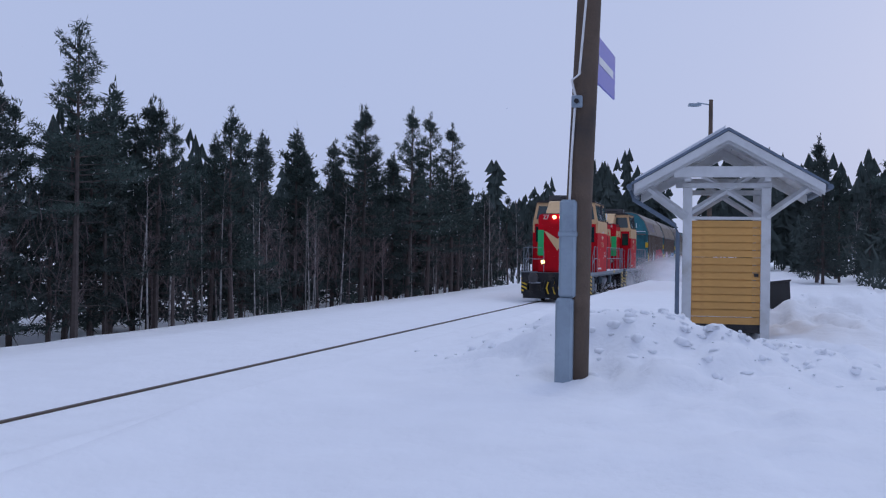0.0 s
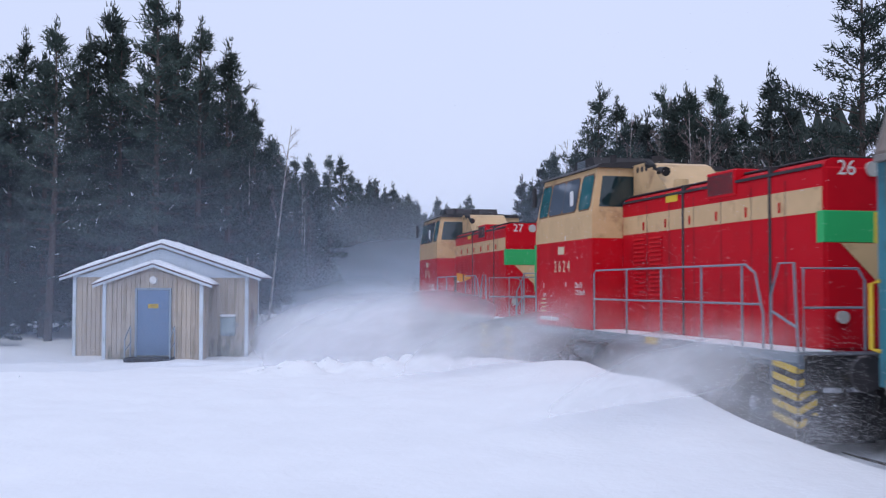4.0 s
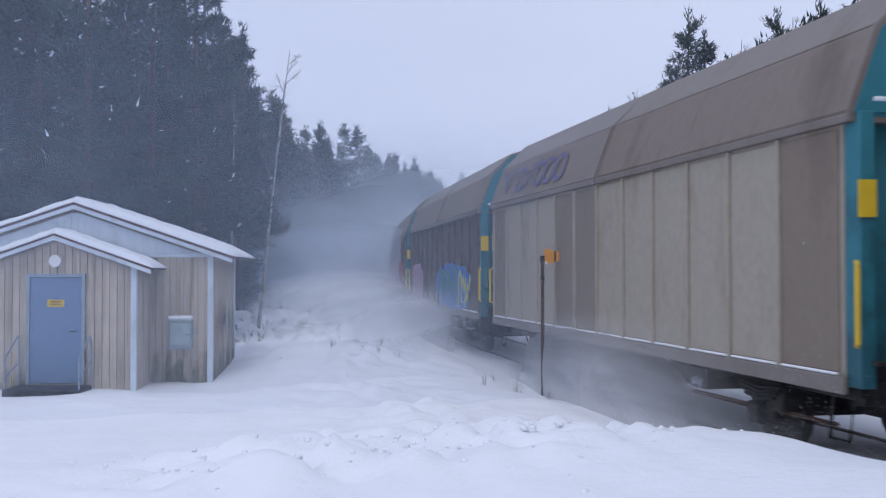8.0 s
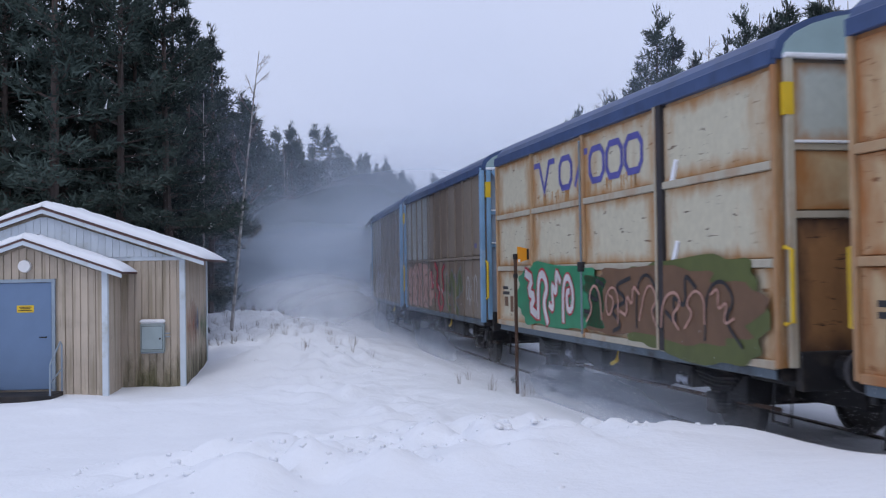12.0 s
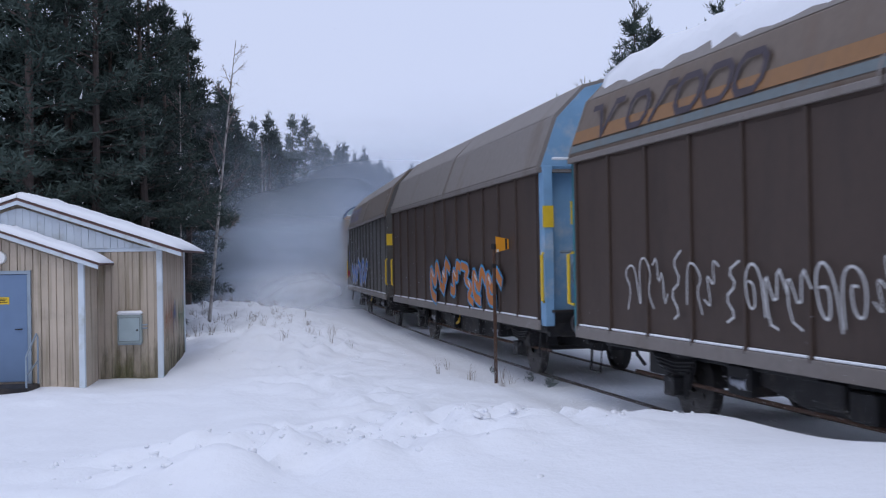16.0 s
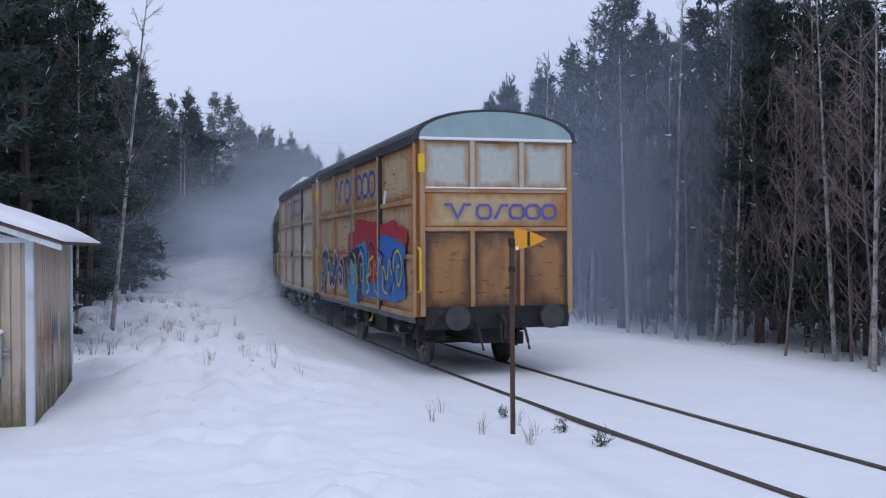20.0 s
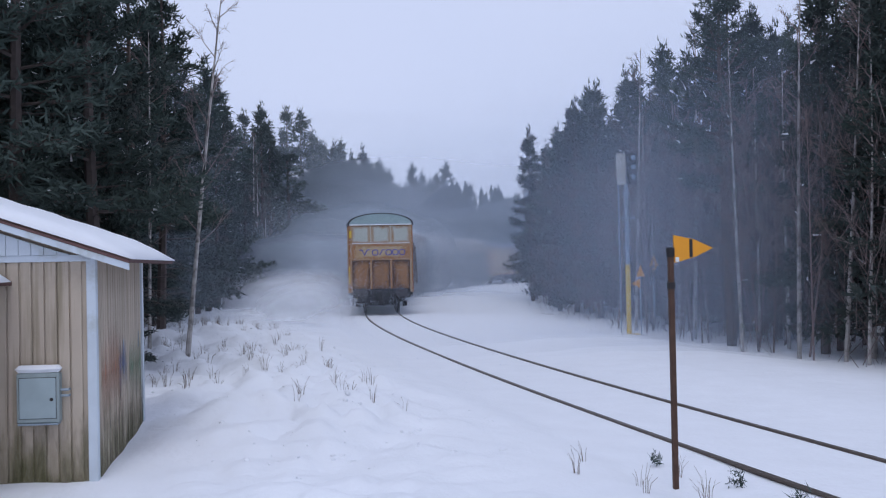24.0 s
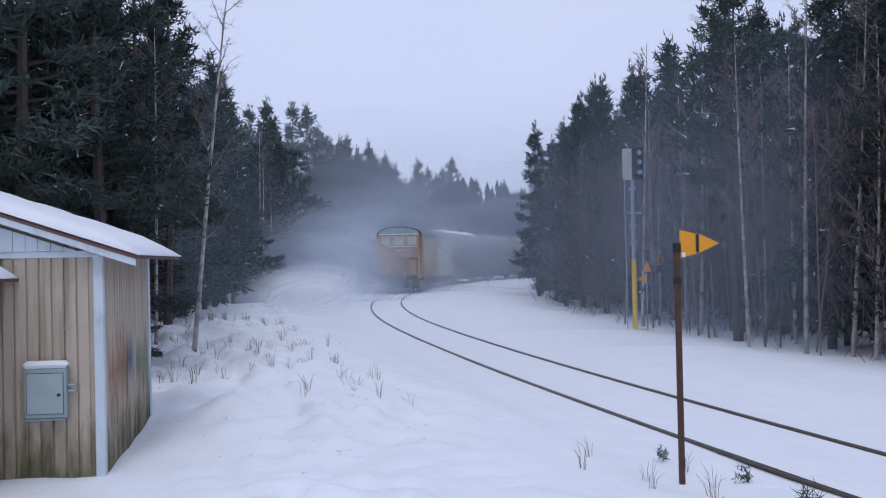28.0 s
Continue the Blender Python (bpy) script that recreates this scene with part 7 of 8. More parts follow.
        part("grab_rail", tube(B(), [(-1.47, yy - sg * 0.05, 1.4), (-1.52, yy + sg * 0.04, 1.42), (-1.52, yy + sg * 0.04, 2.15), (-1.47, yy - sg * 0.05, 2.18)], 0.027, 6), YELLOW, e, "yellow grab rail")
        part("yellow_mark", box(B(), -1.48, -1.3, min(yy, yy + sg * 0.02), max(yy, yy + sg * 0.02), 2.6, 2.95), YELLOW, e)
        hwheel = B()
        for a in range(16):
            b0, b1 = 6.283 * a / 16, 6.283 * (a + 1) / 16
            tube(hwheel, [(-0.75 + 0.3 * math.cos(b0), yy + sg * 0.08, 1.85 + 0.3 * math.sin(b0)), (-0.75 + 0.3 * math.cos(b1), yy + sg * 0.08, 1.85 + 0.3 * math.sin(b1))], 0.02, 5)
        for a in range(4):
            b0 = 1.571 * a
            tube(hwheel, [(-0.75, yy + sg * 0.08, 1.85), (-0.75 + 0.3 * math.cos(b0), yy + sg * 0.08, 1.85 + 0.3 * math.sin(b0))], 0.014, 5)
        if sg < 0:
            part("hand_brake_wheel", hwheel, RAILING, e, "spoked hand brake wheel")
        else:
            hwheel.free()
    if logo_on:
        # on the leaning panel
        holder = new("logo_panel")
        holder.parent = t
        holder.matrix_basis = Matrix.Translation((-w - 0.03, 0, 3.62)) @ Matrix.Rotation(math.atan2(0.26, 0.8), 4, "Y")
        logo(holder, -0.012, y0 - 0.65, 0.15, 0.52, 4.6, LOGO_DARK if snowy else LOGO_FADED)
        if snowy:
            part("hood_band", box(B(), -0.002, 0.001, y1 + 0.12, y0 - 0.12, 0.02, 0.13), HOOD_BAND, holder)
            part("hood_stripe", box(B(), -0.002, 0.001, y1 + 0.12, y0 - 0.12, 0.16, 0.36), HOOD_STRIPE, holder)
    if snowy:
        rng = random.Random(3)
        bm = B()
        N = 44
        for side in (-1,):
            prev = None
            for i in range(N + 1):
                y = y1 + 0.1 + (L - 0.2) * i / N
                low = 0.95 + 0.22 * rng.random()
                zl = 4.42 + (1.22 - low) / 0.5 * 0.5
                ring = [bm.verts.new((side * low, y, zl + 0.0)), bm.verts.new((side * (low - 0.08), y, zl + 0.20)), bm.verts.new((side * 0.5, y, 5.15 + 0.05 * rng.random())), bm.verts.new((0.3, y, 5.2)), bm.verts.new((0.9, y, 4.85))]
                if prev:
                    for k in range(4):
                        bm.faces.new((prev[k], prev[k + 1], ring[k + 1], ring[k]))
                else:
                    bm.faces.new(ring)
                prev = ring
            bm.faces.new(prev[::-1])
        part("roof_snow", bm, SNOW, t, "uneven blanket of snow on the wagon roof", smooth=True)
    running_gear(t, (4.6, -4.6), y0 - 0.25, y1 + 0.25, L)
    VEHICLES.append((t, 15.5, 4.6))
    return t


BROWN = streaked("brown_wagon_paint", (0.115, 0.078, 0.058), (0.075, 0.05, 0.04), 0.45)
BROWN2 = streaked("dark_brown_wagon_paint", (0.060, 0.039, 0.030), (0.036, 0.023, 0.018), 0.5)
HOOD_STRIPE = streaked("faded_orange_stripe", (0.26, 0.13, 0.05), (0.15, 0.10, 0.07), 0.5)
HOOD_BAND = streaked("faded_blue_grey_band", (0.13, 0.16, 0.17), (0.15, 0.10, 0.07), 0.5)
TAUPE = streaked("taupe_hood_paint", (0.215, 0.172, 0.148), (0.125, 0.095, 0.08), 0.5)
TAUPE3 = streaked("dark_taupe_hood_paint", (0.155, 0.118, 0.092), (0.13, 0.075, 0.04), 0.5)
TAUPE2 = streaked("grey_hood_paint", (0.21, 0.185, 0.17), (0.15, 0.115, 0.09), 0.45)
GREYW = streaked("dark_grey_wagon_paint", (0.082, 0.077, 0.072), (0.10, 0.085, 0.075), 0.35)
BEIGEW = streaked("beige_wagon_panels", (0.38, 0.34, 0.28), (0.24, 0.18, 0.13), 0.45)
GREYP = streaked("pale_grey_panels", (0.33, 0.345, 0.325), (0.23, 0.21, 0.175), 0.4)
BROWNP2 = streaked("dark_brown_grey_panels", (0.185, 0.138, 0.102), (0.125, 0.088, 0.064), 0.5)
FROST_END = streaked("frosted_blue_grey_end", (0.27, 0.33, 0.41), (0.17, 0.18, 0.19), 0.4)
BROWNP = streaked("brown_grey_panels", (0.235, 0.19, 0.15), (0.15, 0.11, 0.085), 0.45)
BLUEWHITE = edge_rust("pale_blue_wagon_paint", (0.46, 0.57, 0.74), (0.40, 0.42, 0.42), 0.10, scabs=0.12)
RUSTW = edge_rust("rust_streaked_cream_paint", (0.57, 0.53, 0.40), (0.40, 0.20, 0.07), 0.40, scabs=0.26, blotch=0.30)
RUSTW2 = edge_rust("heavily_rusted_cream_paint", (0.54, 0.41, 0.24), (0.34, 0.13, 0.035), 0.54, scabs=0.36, blotch=0.42)
RUSTEND = streaked("rusted_end_panels", (0.42, 0.24, 0.11), (0.10, 0.04, 0.022), 0.6, 0.75, 0.2)
RUSTPOST = streaked("rusted_posts", (0.44, 0.30, 0.17), (0.36, 0.12, 0.025), 0.7)
PALEPOST = streaked("pale_posts", (0.46, 0.42, 0.33), (0.36, 0.16, 0.05), 0.52)
END_PALE = edge_rust("frosted_pale_end_panel", (0.46, 0.50, 0.46), (0.36, 0.18, 0.07), 0.36, scabs=0.05, wide="X")
END_RUST = edge_rust("orange_rusted_end_panel", (0.33, 0.165, 0.065), (0.075, 0.04, 0.027), 0.66, scabs=0.3, blotch=0.42, wide="X")
END_BAND = edge_rust("rust_stained_band", (0.50, 0.38, 0.22), (0.36, 0.16, 0.05), 0.5, scabs=0.05, wide="X")
DARKROOF = mat("dark_wagon_roof", (0.045, 0.05, 0.06), 0.6, 0.1, 0.3, 3, 0.1, 10)
BLUEROOF = mat("blue_wagon_roof", (0.05, 0.09, 0.21), 0.5, 0.1, 0.3, 3, 0.1, 10)


def make_train():
    locomotive("2756", True)
    locomotive("2624", False)
    X = -1.50
    a = tall_wagon("tall brown covered wagon with graffiti and faded hood marking", BROWN, TAUPE, TEAL, TAUPE2, {}, True)
    blot(a, X - 0.05, 3.02, 1.9, 0.58, 0.55, SP["black"], 1)
    blot(a, X - 0.053, 3.19, 1.95, 0.35, 0.36, SP["white"], 2)
    blot(a, X - 0.05, -2.09, 1.75, 3.71, 0.75, SP["red"], 3)
    graffiti(a, X - 0.054, 1.39, -5.80, 1.3, 2.3, SP["red"], SP["navy"], 4, 6)
    b = tall_wagon("tall brown covered wagon with pink and green graffiti, teal ends", BROWN, BROWNP, TEAL, TAUPE2, {}, False)
    blot(b, X - 0.05, 4.52, 1.75, 1.45, 0.6, SP["pink"], 5)
    graffiti(b, X - 0.054, 5.80, 3.25, 1.25, 2.25, SP["pink"], SP["purple"], 6, 4, True, (SP["white"],))
    blot(b, X - 0.05, -3.02, 1.7, 2.78, 0.6, SP["blue"], 7)
    graffiti(b, X - 0.054, -0.46, -4.18, 1.25, 2.2, SP["green"], SP["blue"], 8, 4, True, (SP["cyan"],))
    graffiti(b, X - 0.054, -4.18, -6.15, 1.2, 2.1, SP["yellow"], SP["cyan"], 9, 3)
    tall_wagon("tall covered wagon with beige ribbed panels and taupe hood", BEIGEW, TAUPE, TEAL, TAUPE2, {"light": BROWNP, "light_bays": (0, 4, 5, 11)}, True, BEIGEW)
    d = small_wagon("pale blue two-axle sliding-wall van with faded marking", BLUEWHITE, BLUEWHITE, BLUEWHITE, DARKROOF, {}, "bay", RUSTEND)
    for yb in (2.93, 0.33):
        part("cream_door_panel", box(B(), X - 0.0335, X - 0.029, yb - 2.52, yb - 0.02, 2.2, 4.08), RUSTW, d, "cream door panel with rust bleeding from the marking")
    graffiti(d, X - 0.036, 3.47, -0.65, 1.3, 1.95, SP["grey"], SP["black"], 10, 7, False)
    e = small_wagon("brown and grey panelled two-axle van with white graffiti", BROWNP, BROWNP, SKYBLUE, BLUEROOF, {"light": GREYP}, "grid")
    graffiti(e, X - 0.034, 3.68, 0.65, 1.2, 2.25, SP["white"], SP["black"], 11, 5)
    graffiti(e, X - 0.034, -1.95, -3.68, 1.35, 2.0, SP["white"], SP["grey"], 12, 3, False)
    f = small_wagon("grey and brown panelled van with large red and green graffiti", BROWNP, BROWNP, SKYBLUE, BLUEROOF, {"light": GREYP}, "grid")
    blot(f, X - 0.03, 2.82, 1.68, 2.17, 0.6, SP["salmon"], 13)
    graffiti(f, X - 0.034, 4.87, 0.97, 1.2, 2.25, SP["salmon"], SP["brown"], 14, 4)
    graffiti(f, X - 0.034, 0.97, -1.08, 1.1, 2.3, SP["red"], SP["black"], 15, 3, True, (SP["white"],))
    graffiti(f, X - 0.034, -1.08, -2.92, 1.1, 2.3, SP["olive"], SP["grey"], 16, 2, True, (SP["navy"],))
    graffiti(f, X - 0.034, -3.47, -4.66, 1.2, 2.1, SP["white"], SP["grey"], 17, 3, False)
    g = small_wagon("rust-streaked cream two-axle van with green and brown graffiti", PALEPOST, RUSTW, RUSTPOST, BLUEROOF, {}, "bay", BROWNP)
    blot(g, X - 0.08, 1.62, 1.65, 2.17, 0.52, SP["green"], 18)
    graffiti(g, X - 0.084, 3.25, 0.65, 1.2, 2.1, SP["white"], SP["red"], 19, 4)
    blot(g, X - 0.08, -2.17, 1.62, 2.55, 0.46, SP["brown"], 20)
    blot(g, X - 0.078, -3.14, 1.6, 1.90, 0.6, SP["olive"], 30)
    graffiti(g, X - 0.084, 0.32, -4.55, 1.2, 2.05, SP["black"], SP["olive"], 20, 5, False)
    graffiti(g, X - 0.088, 0.22, -4.33, 1.3, 1.9, SP["salmon"], SP["olive"], 31, 7, False)
    small_wagon("heavily rusted orange and cream two-axle van with blue marking", RUSTPOST, RUSTW2, RUSTPOST, BLUEROOF, {}, "bay", RUSTEND)
    i = tall_wagon("tall dark grey covered wagon with blue and orange graffiti", GREYW, TAUPE3, GREYW, TAUPE2, {}, True, GREYW)
    graffiti(i, X - 0.05, 4.64, -1.74, 1.25, 2.2, SP["blue"], SP["white"], 21, 6, True, (SP["orange"],))
    part("tail_lamp", box(B(), X - 0.12, X - 0.03, 5.85, 5.97, 1.5, 1.75, 0.02), SP["red"], i, "small red lamp")
    for z in (2.4, 2.15):
        part("info_plate", box(B(), X - 0.026, X - 0.0225, 5.7, 6.05, z, z + 0.16), LOGO_BLUE, i, "blue notice plate")
    j = tall_wagon("tall dark brown covered wagon with orange graffiti and blue ends", BROWN2, TAUPE2, SKYBLUE, TAUPE2, {}, False)
    graffiti(j, X - 0.05, 1.39, -4.87, 1.2, 2.1, SP["orange"], SP["cyan"], 22, 6, True, (SP["white"],))
    k = tall_wagon("tall dark brown covered wagon with white graffiti and snowy roof", BROWN2, TAUPE3, TEAL, TAUPE2, {}, True, None, True)
    graffiti(k, X - 0.05, 5.10, -0.23, 1.35, 2.15, SP["white"], SP["grey"], 23, 13, False)
    graffiti(k, X - 0.05, -1.39, -6.03, 1.3, 2.2, SP["white"], SP["grey"], 24, 10, False)
    small_wagon("rust-streaked cream two-axle van with blue marking", PALEPOST, RUSTW, RUSTPOST, DARKROOF, {}, "bay", BLUEWHITE)
    m = small_wagon("rusted orange two-axle van with blue and red graffiti", RUSTPOST, RUSTW2, RUSTPOST, DARKROOF, {}, "bay", RUSTEND)
    blot(m, X - 0.08, -1.90, 2.05, 2.76, 0.82, SP["red"], 25)
    graffiti(m, X - 0.086, 4.77, 1.30, 1.15, 2.2, SP["navy"], SP["white"], 26, 4, True, (SP["cyan"],))
    blot(m, X - 0.0835, -3.47, 1.9, 1.19, 0.6, SP["blue"], 27)
    blot(m, X - 0.0835, -0.76, 1.85, 0.76, 0.55, SP["cyan"], 35)
    blot(m, X - 0.0833, -2.38, 1.42, 2.27, 0.16, SP["blue"], 36)
    blot(m, X - 0.0837, 0.11, 1.7, 0.87, 0.6, SP["navy"], 32)
    graffiti(m, X - 0.0865, 0.97, -4.44, 1.3, 2.45, SP["navy"], SP["navy"], 27, 5, False)
    graffiti(m, X - 0.0885, 0.65, -4.55, 1.3, 2.3, SP["yellow"], SP["cyan"], 33, 6, False)
    blot(m, X - 0.088, 0.32, 1.5, 0.54, 0.5, SP["cyan"], 28)
    holder = new("end_mark")
    holder.parent = m
    holder.matrix_basis = Matrix.Translation((0, -10.4 / 2 - 0.085, 0)) @ Matrix.Rotation(radians(90), 4, "Z")
    logo(holder, -0.004, 1.0, 2.78, 0.28, 2.15, LOGO_BLUE)


make_train()


# ---- movement ----
# metres along the line reached by the rear of the first cab
RUN = ((-0.2, -66.0), (0, -61.3), (1.0, -37.6), (1.3, -30.4), (1.5, -25.6), (1.8, -18.2), (2.0, -13.75), (2.2, -9.2), (2.6, 1.8), (3.0, 9.2), (3.6, 18.0), (4.0, 23.4), (4.5, 30.8), (5.5, 45.4), (7.0, 65.9), (8.0, 78.2), (9.0, 90.1), (10.0, 102.2), (11.0, 114.1), (12.0, 125.4), (13.0, 137.5), (14.5, 156.0), (16.0, 174.4), (17.0, 186.3), (18.0, 198.1), (19.0, 210.0), (20.0, 220.4), (21.0, 227.8), (22.0, 234.2), (23.5, 248.5), (25.0, 263.0), (26.0, 268.8), (27.0, 273.8), (28.0, 279.0), (28.3, 280.6))


def run_at(t):
    """Smooth progress through RUN."""
    for i in range(1, len(RUN) - 2):
        if RUN[i][0] <= t <= RUN[i + 1][0]:
            break
    (ta, a), (tb, b), (tc, c), (td, d) = RUN[i - 1:i + 3]
    u = (t - tb) / (tc - tb)
    mb, mc = (c - a) / (tc - ta) * (tc - tb), (d - b) / (td - tb) * (tc - tb)
    return (2 * u ** 3 - 3 * u ** 2 + 1) * b + (u ** 3 - 2 * u ** 2 + u) * mb + (-2 * u ** 3 + 3 * u ** 2) * c + (u ** 3 - u ** 2) * mc


def vehicle_pose(s, half):
    x0, y0, _ = line_at(s - half)
    x1, y1, _ = line_at(s + half)
    return Matrix.Translation(((x0 + x1) / 2, (y0 + y1) / 2, 0)) @ Matrix.Rotation(math.atan2(-(x1 - x0), y1 - y0), 4, "Z")


def motions():
    times = [round(0.25 * k, 3) for k in range(0, 20)] + [5 + 0.5 * k for k in range(0, 47)]
    front = 14.6 / 2 - 0.65
    back = front
    for ob, length, half in VEHICLES:
        centre = back - length / 2
        back -= length
        walk(ob, [(t, vehicle_pose(run_at(t) + centre, half)) for t in times])
    drift()
    spins = [k / 30 for k in range(28 * 30 + 1)]
    for ws in WHEELSETS:
        loc = ws.matrix_basis.translation.copy()
        rows, a, prev = [], 0.0, run_at(0.0)
        for t in spins:
            now = run_at(t)
            a -= min((now - prev) / loc.z, 1.4)
            prev = now
            rows.append((t, Matrix.Translation(loc) @ Matrix.Rotation(math.fmod(a, 2 * math.pi), 4, "X")))
        walk(ws, rows)




# ---- blowing snow ----
def crystal(name, color):
    """Snow crystals that light passes through from either side."""
    m = bpy.data.materials.new(name)
    m.use_nodes = True
    n, l = m.node_tree.nodes, m.node_tree.links
    d, t, x = n.new("ShaderNodeBsdfDiffuse"), n.new("ShaderNodeBsdfTranslucent"), n.new("ShaderNodeMixShader")
    for b in (d, t):
        b.inputs["Color"].default_value = (*color, 1)
    l.new(d.outputs[0], x.inputs[1])
    l.new(t.outputs[0], x.inputs[2])
    l.new(x.outputs[0], n["Material Output"].inputs["Surface"])
    return m


POWDER = crystal("blown_snow", (0.86, 0.88, 0.93))
# the blue-grey of haze is put into these crystals' colour
MIST = crystal("haze_tinted_snow", (0.68, 0.74, 0.85))


def veil_material(name, color, most):
    """Airborne powder: thins out towards the rim of each wisp and in soft swirls."""
    m = crystal(name, color)
    n, l = m.node_tree.nodes, m.node_tree.links
    body = n["Material Output"].inputs["Surface"].links[0].from_socket
    co, info = n.new("ShaderNodeTexCoord"), n.new("ShaderNodeObjectInfo")
    size = n.new("ShaderNodeVectorMath")
    size.operation = "LENGTH"
    l.new(co.outputs["Object"], size.inputs[0])
    fade = n.new("ShaderNodeMapRange")
    fade.interpolation_type = "SMOOTHERSTEP"
    for k, v in (("From Min", 1.0), ("From Max", 0.1), ("To Min", 0.0), ("To Max", most)):
        fade.inputs[k].default_value = v
    l.new(size.outputs["Value"], fade.inputs["Value"])
    off = n.new("ShaderNodeMath")
    off.operation = "MULTIPLY"
    off.inputs[1].default_value = 30.0
    l.new(info.outputs["Random"], off.inputs[0])
    mp = n.new("ShaderNodeMapping")
    l.new(co.outputs["Object"], mp.inputs["Vector"])
    l.new(off.outputs[0], mp.inputs["Location"])
    no = n.new("ShaderNodeTexNoise")
    no.inputs["Scale"].default_value, no.inputs["Detail"].default_value, no.inputs["Distortion"].default_value = 2.2, 4, 0.6
    l.new(mp.outputs[0], no.inputs["Vector"])
    sw = n.new("ShaderNodeMapRange")
    for k, v in (("From Min", 0.25), ("From Max", 0.72), ("To Min", 0.6), ("To Max", 1.0)):
        sw.inputs[k].default_value = v
    l.new(no.outputs["Fac"], sw.inputs["Value"])
    both = n.new("ShaderNodeMath")
    both.operation = "MULTIPLY"
    l.new(fade.outputs[0], both.inputs[0])
    l.new(sw.outputs[0], both.inputs[1])
    clear, mix = n.new("ShaderNodeBsdfTransparent"), n.new("ShaderNodeMixShader")
    l.new(both.outputs[0], mix.inputs[0])
    l.new(clear.outputs[0], mix.inputs[1])
    l.new(body, mix.inputs[2])
    l.new(mix.outputs[0], n["Material Output"].inputs["Surface"])
    return m


VEIL = veil_material("powder_veil", (0.92, 0.94, 0.97), 0.62)
# the blue of hazy air is put into the next three colours
THIN_VEIL = veil_material("thin_powder_veil", (0.78, 0.87, 1.0), 0.48)
AIR_VEIL = veil_material("faint_haze_veil", (0.60, 0.73, 0.94), 0.16)
MIST_VEIL = veil_material("hanging_powder_veil", (0.80, 0.89, 1.0), 0.74)
DENSE_VEIL = veil_material("dense_powder_veil", (0.94, 0.95, 0.98), 0.95)


def wisp_mesh(name, seed, material):
    """Billowing wisp, one unit in radius, swelling out along y."""
    rng = np.random.RandomState(seed)
    bm = B()
    n, m = 5, 18
    mid = bm.verts.new((0, 0.22, 0))
    rings = []
    for i in range(1, n + 1):
        r = i / n
        rings.append([bm.verts.new((r * math.cos(6.2832 * k / m), 0.22 * math.cos(r * 1.57) + rng.normal(0, 0.02), r * math.sin(6.2832 * k / m))) for k in range(m)])
    for k in range(m):
        bm.faces.new((mid, rings[0][k], rings[0][(k + 1) % m]))
    for a, b in zip(rings, rings[1:]):
        for k in range(m):
            bm.faces.new((a[k], b[k], b[(k + 1) % m], a[(k + 1) % m]))
    return mesh_of(name, bm, material, True)


WISP = wisp_mesh("wisp", 1, VEIL)
THIN_WISP = wisp_mesh("wisp", 2, THIN_VEIL)
AIR_WISP = wisp_mesh("wisp", 3, AIR_VEIL)
MIST_WISP = wisp_mesh("wisp", 4, MIST_VEIL)
DENSE_WISP = wisp_mesh("wisp", 6, DENSE_VEIL)


HANGING = []


def wisps():
    """Soft wisps of powder hanging over the bend and the bank; faint sheets stand in for haze at the forest edge."""
    rng = random.Random(14)
    # stretch of line, side, width, height, and how far each is carried on behind the train
    rows = [(45, -4.0, 9.0, 6.2, MIST_WISP, 24), (56, -2.0, 14.0, 9.5, MIST_WISP, 26), (88, 2.0, 38.0, 17.0, THIN_WISP, 0)]
    for s, d, w, h, wisp, carried in rows:
        ob = new("snow_wisp", wisp)
        ob.scale = (w, w, h)
        tagged(ob, "soft wisp of blown powder snow hanging in the air", "blowing snow", "wisps of snow over the bend", "stuff")
        HANGING.append((ob, s, d, h * 0.12, rng.uniform(-20, 20), carried))
    # faint tinted sheets added as haze between the forest edges
    for s, d, w, h in ((38, -9.5, 10, 8.5), (33, 8.2, 9, 8), (40, 9.0, 10, 9)):
        x, y = beside(s, d)
        ob = new("snow_dust", AIR_WISP)
        ob.matrix_basis = pose(x, y, h * 0.3, 0, 0, rng.uniform(-12, 12)) @ Matrix.Diagonal((w, 3.0, h, 1))
        tagged(ob, "faint blue sheet standing in for haze between the forest edges", "blowing snow", "snow dust between the trees", "stuff")


def flakes(name, pts, size, rng, material=None):
    """Loose snow crystals at given points, one mass."""
    n = len(pts)
    a = rng.normal(0, 1, (n, 3))
    a /= np.linalg.norm(a, axis=1)[:, None]
    b = np.cross(a, rng.normal(0, 1, (n, 3)))
    b /= np.linalg.norm(b, axis=1)[:, None]
    sz = (size * rng.uniform(0.5, 1.4, n))[:, None]
    tri = np.stack([pts + a * sz, pts - a * sz * 0.6 + b * sz * 0.8, pts - a * sz * 0.6 - b * sz * 0.8], 1).reshape(-1, 3)
    me = bpy.data.meshes.new(name)
    me.vertices.add(n * 3)
    me.vertices.foreach_set("co", tri.ravel())
    me.loops.add(n * 3)
    me.loops.foreach_set("vertex_index", np.arange(n * 3, dtype=np.int32))
    me.polygons.add(n)
    me.polygons.foreach_set("loop_start", np.arange(0, n * 3, 3, dtype=np.int32))
    me.polygons.foreach_set("loop_total", np.full(n, 3, dtype=np.int32))
    me.update()
    me.materials.append(material or POWDER)
    return me


CLOUDS = []


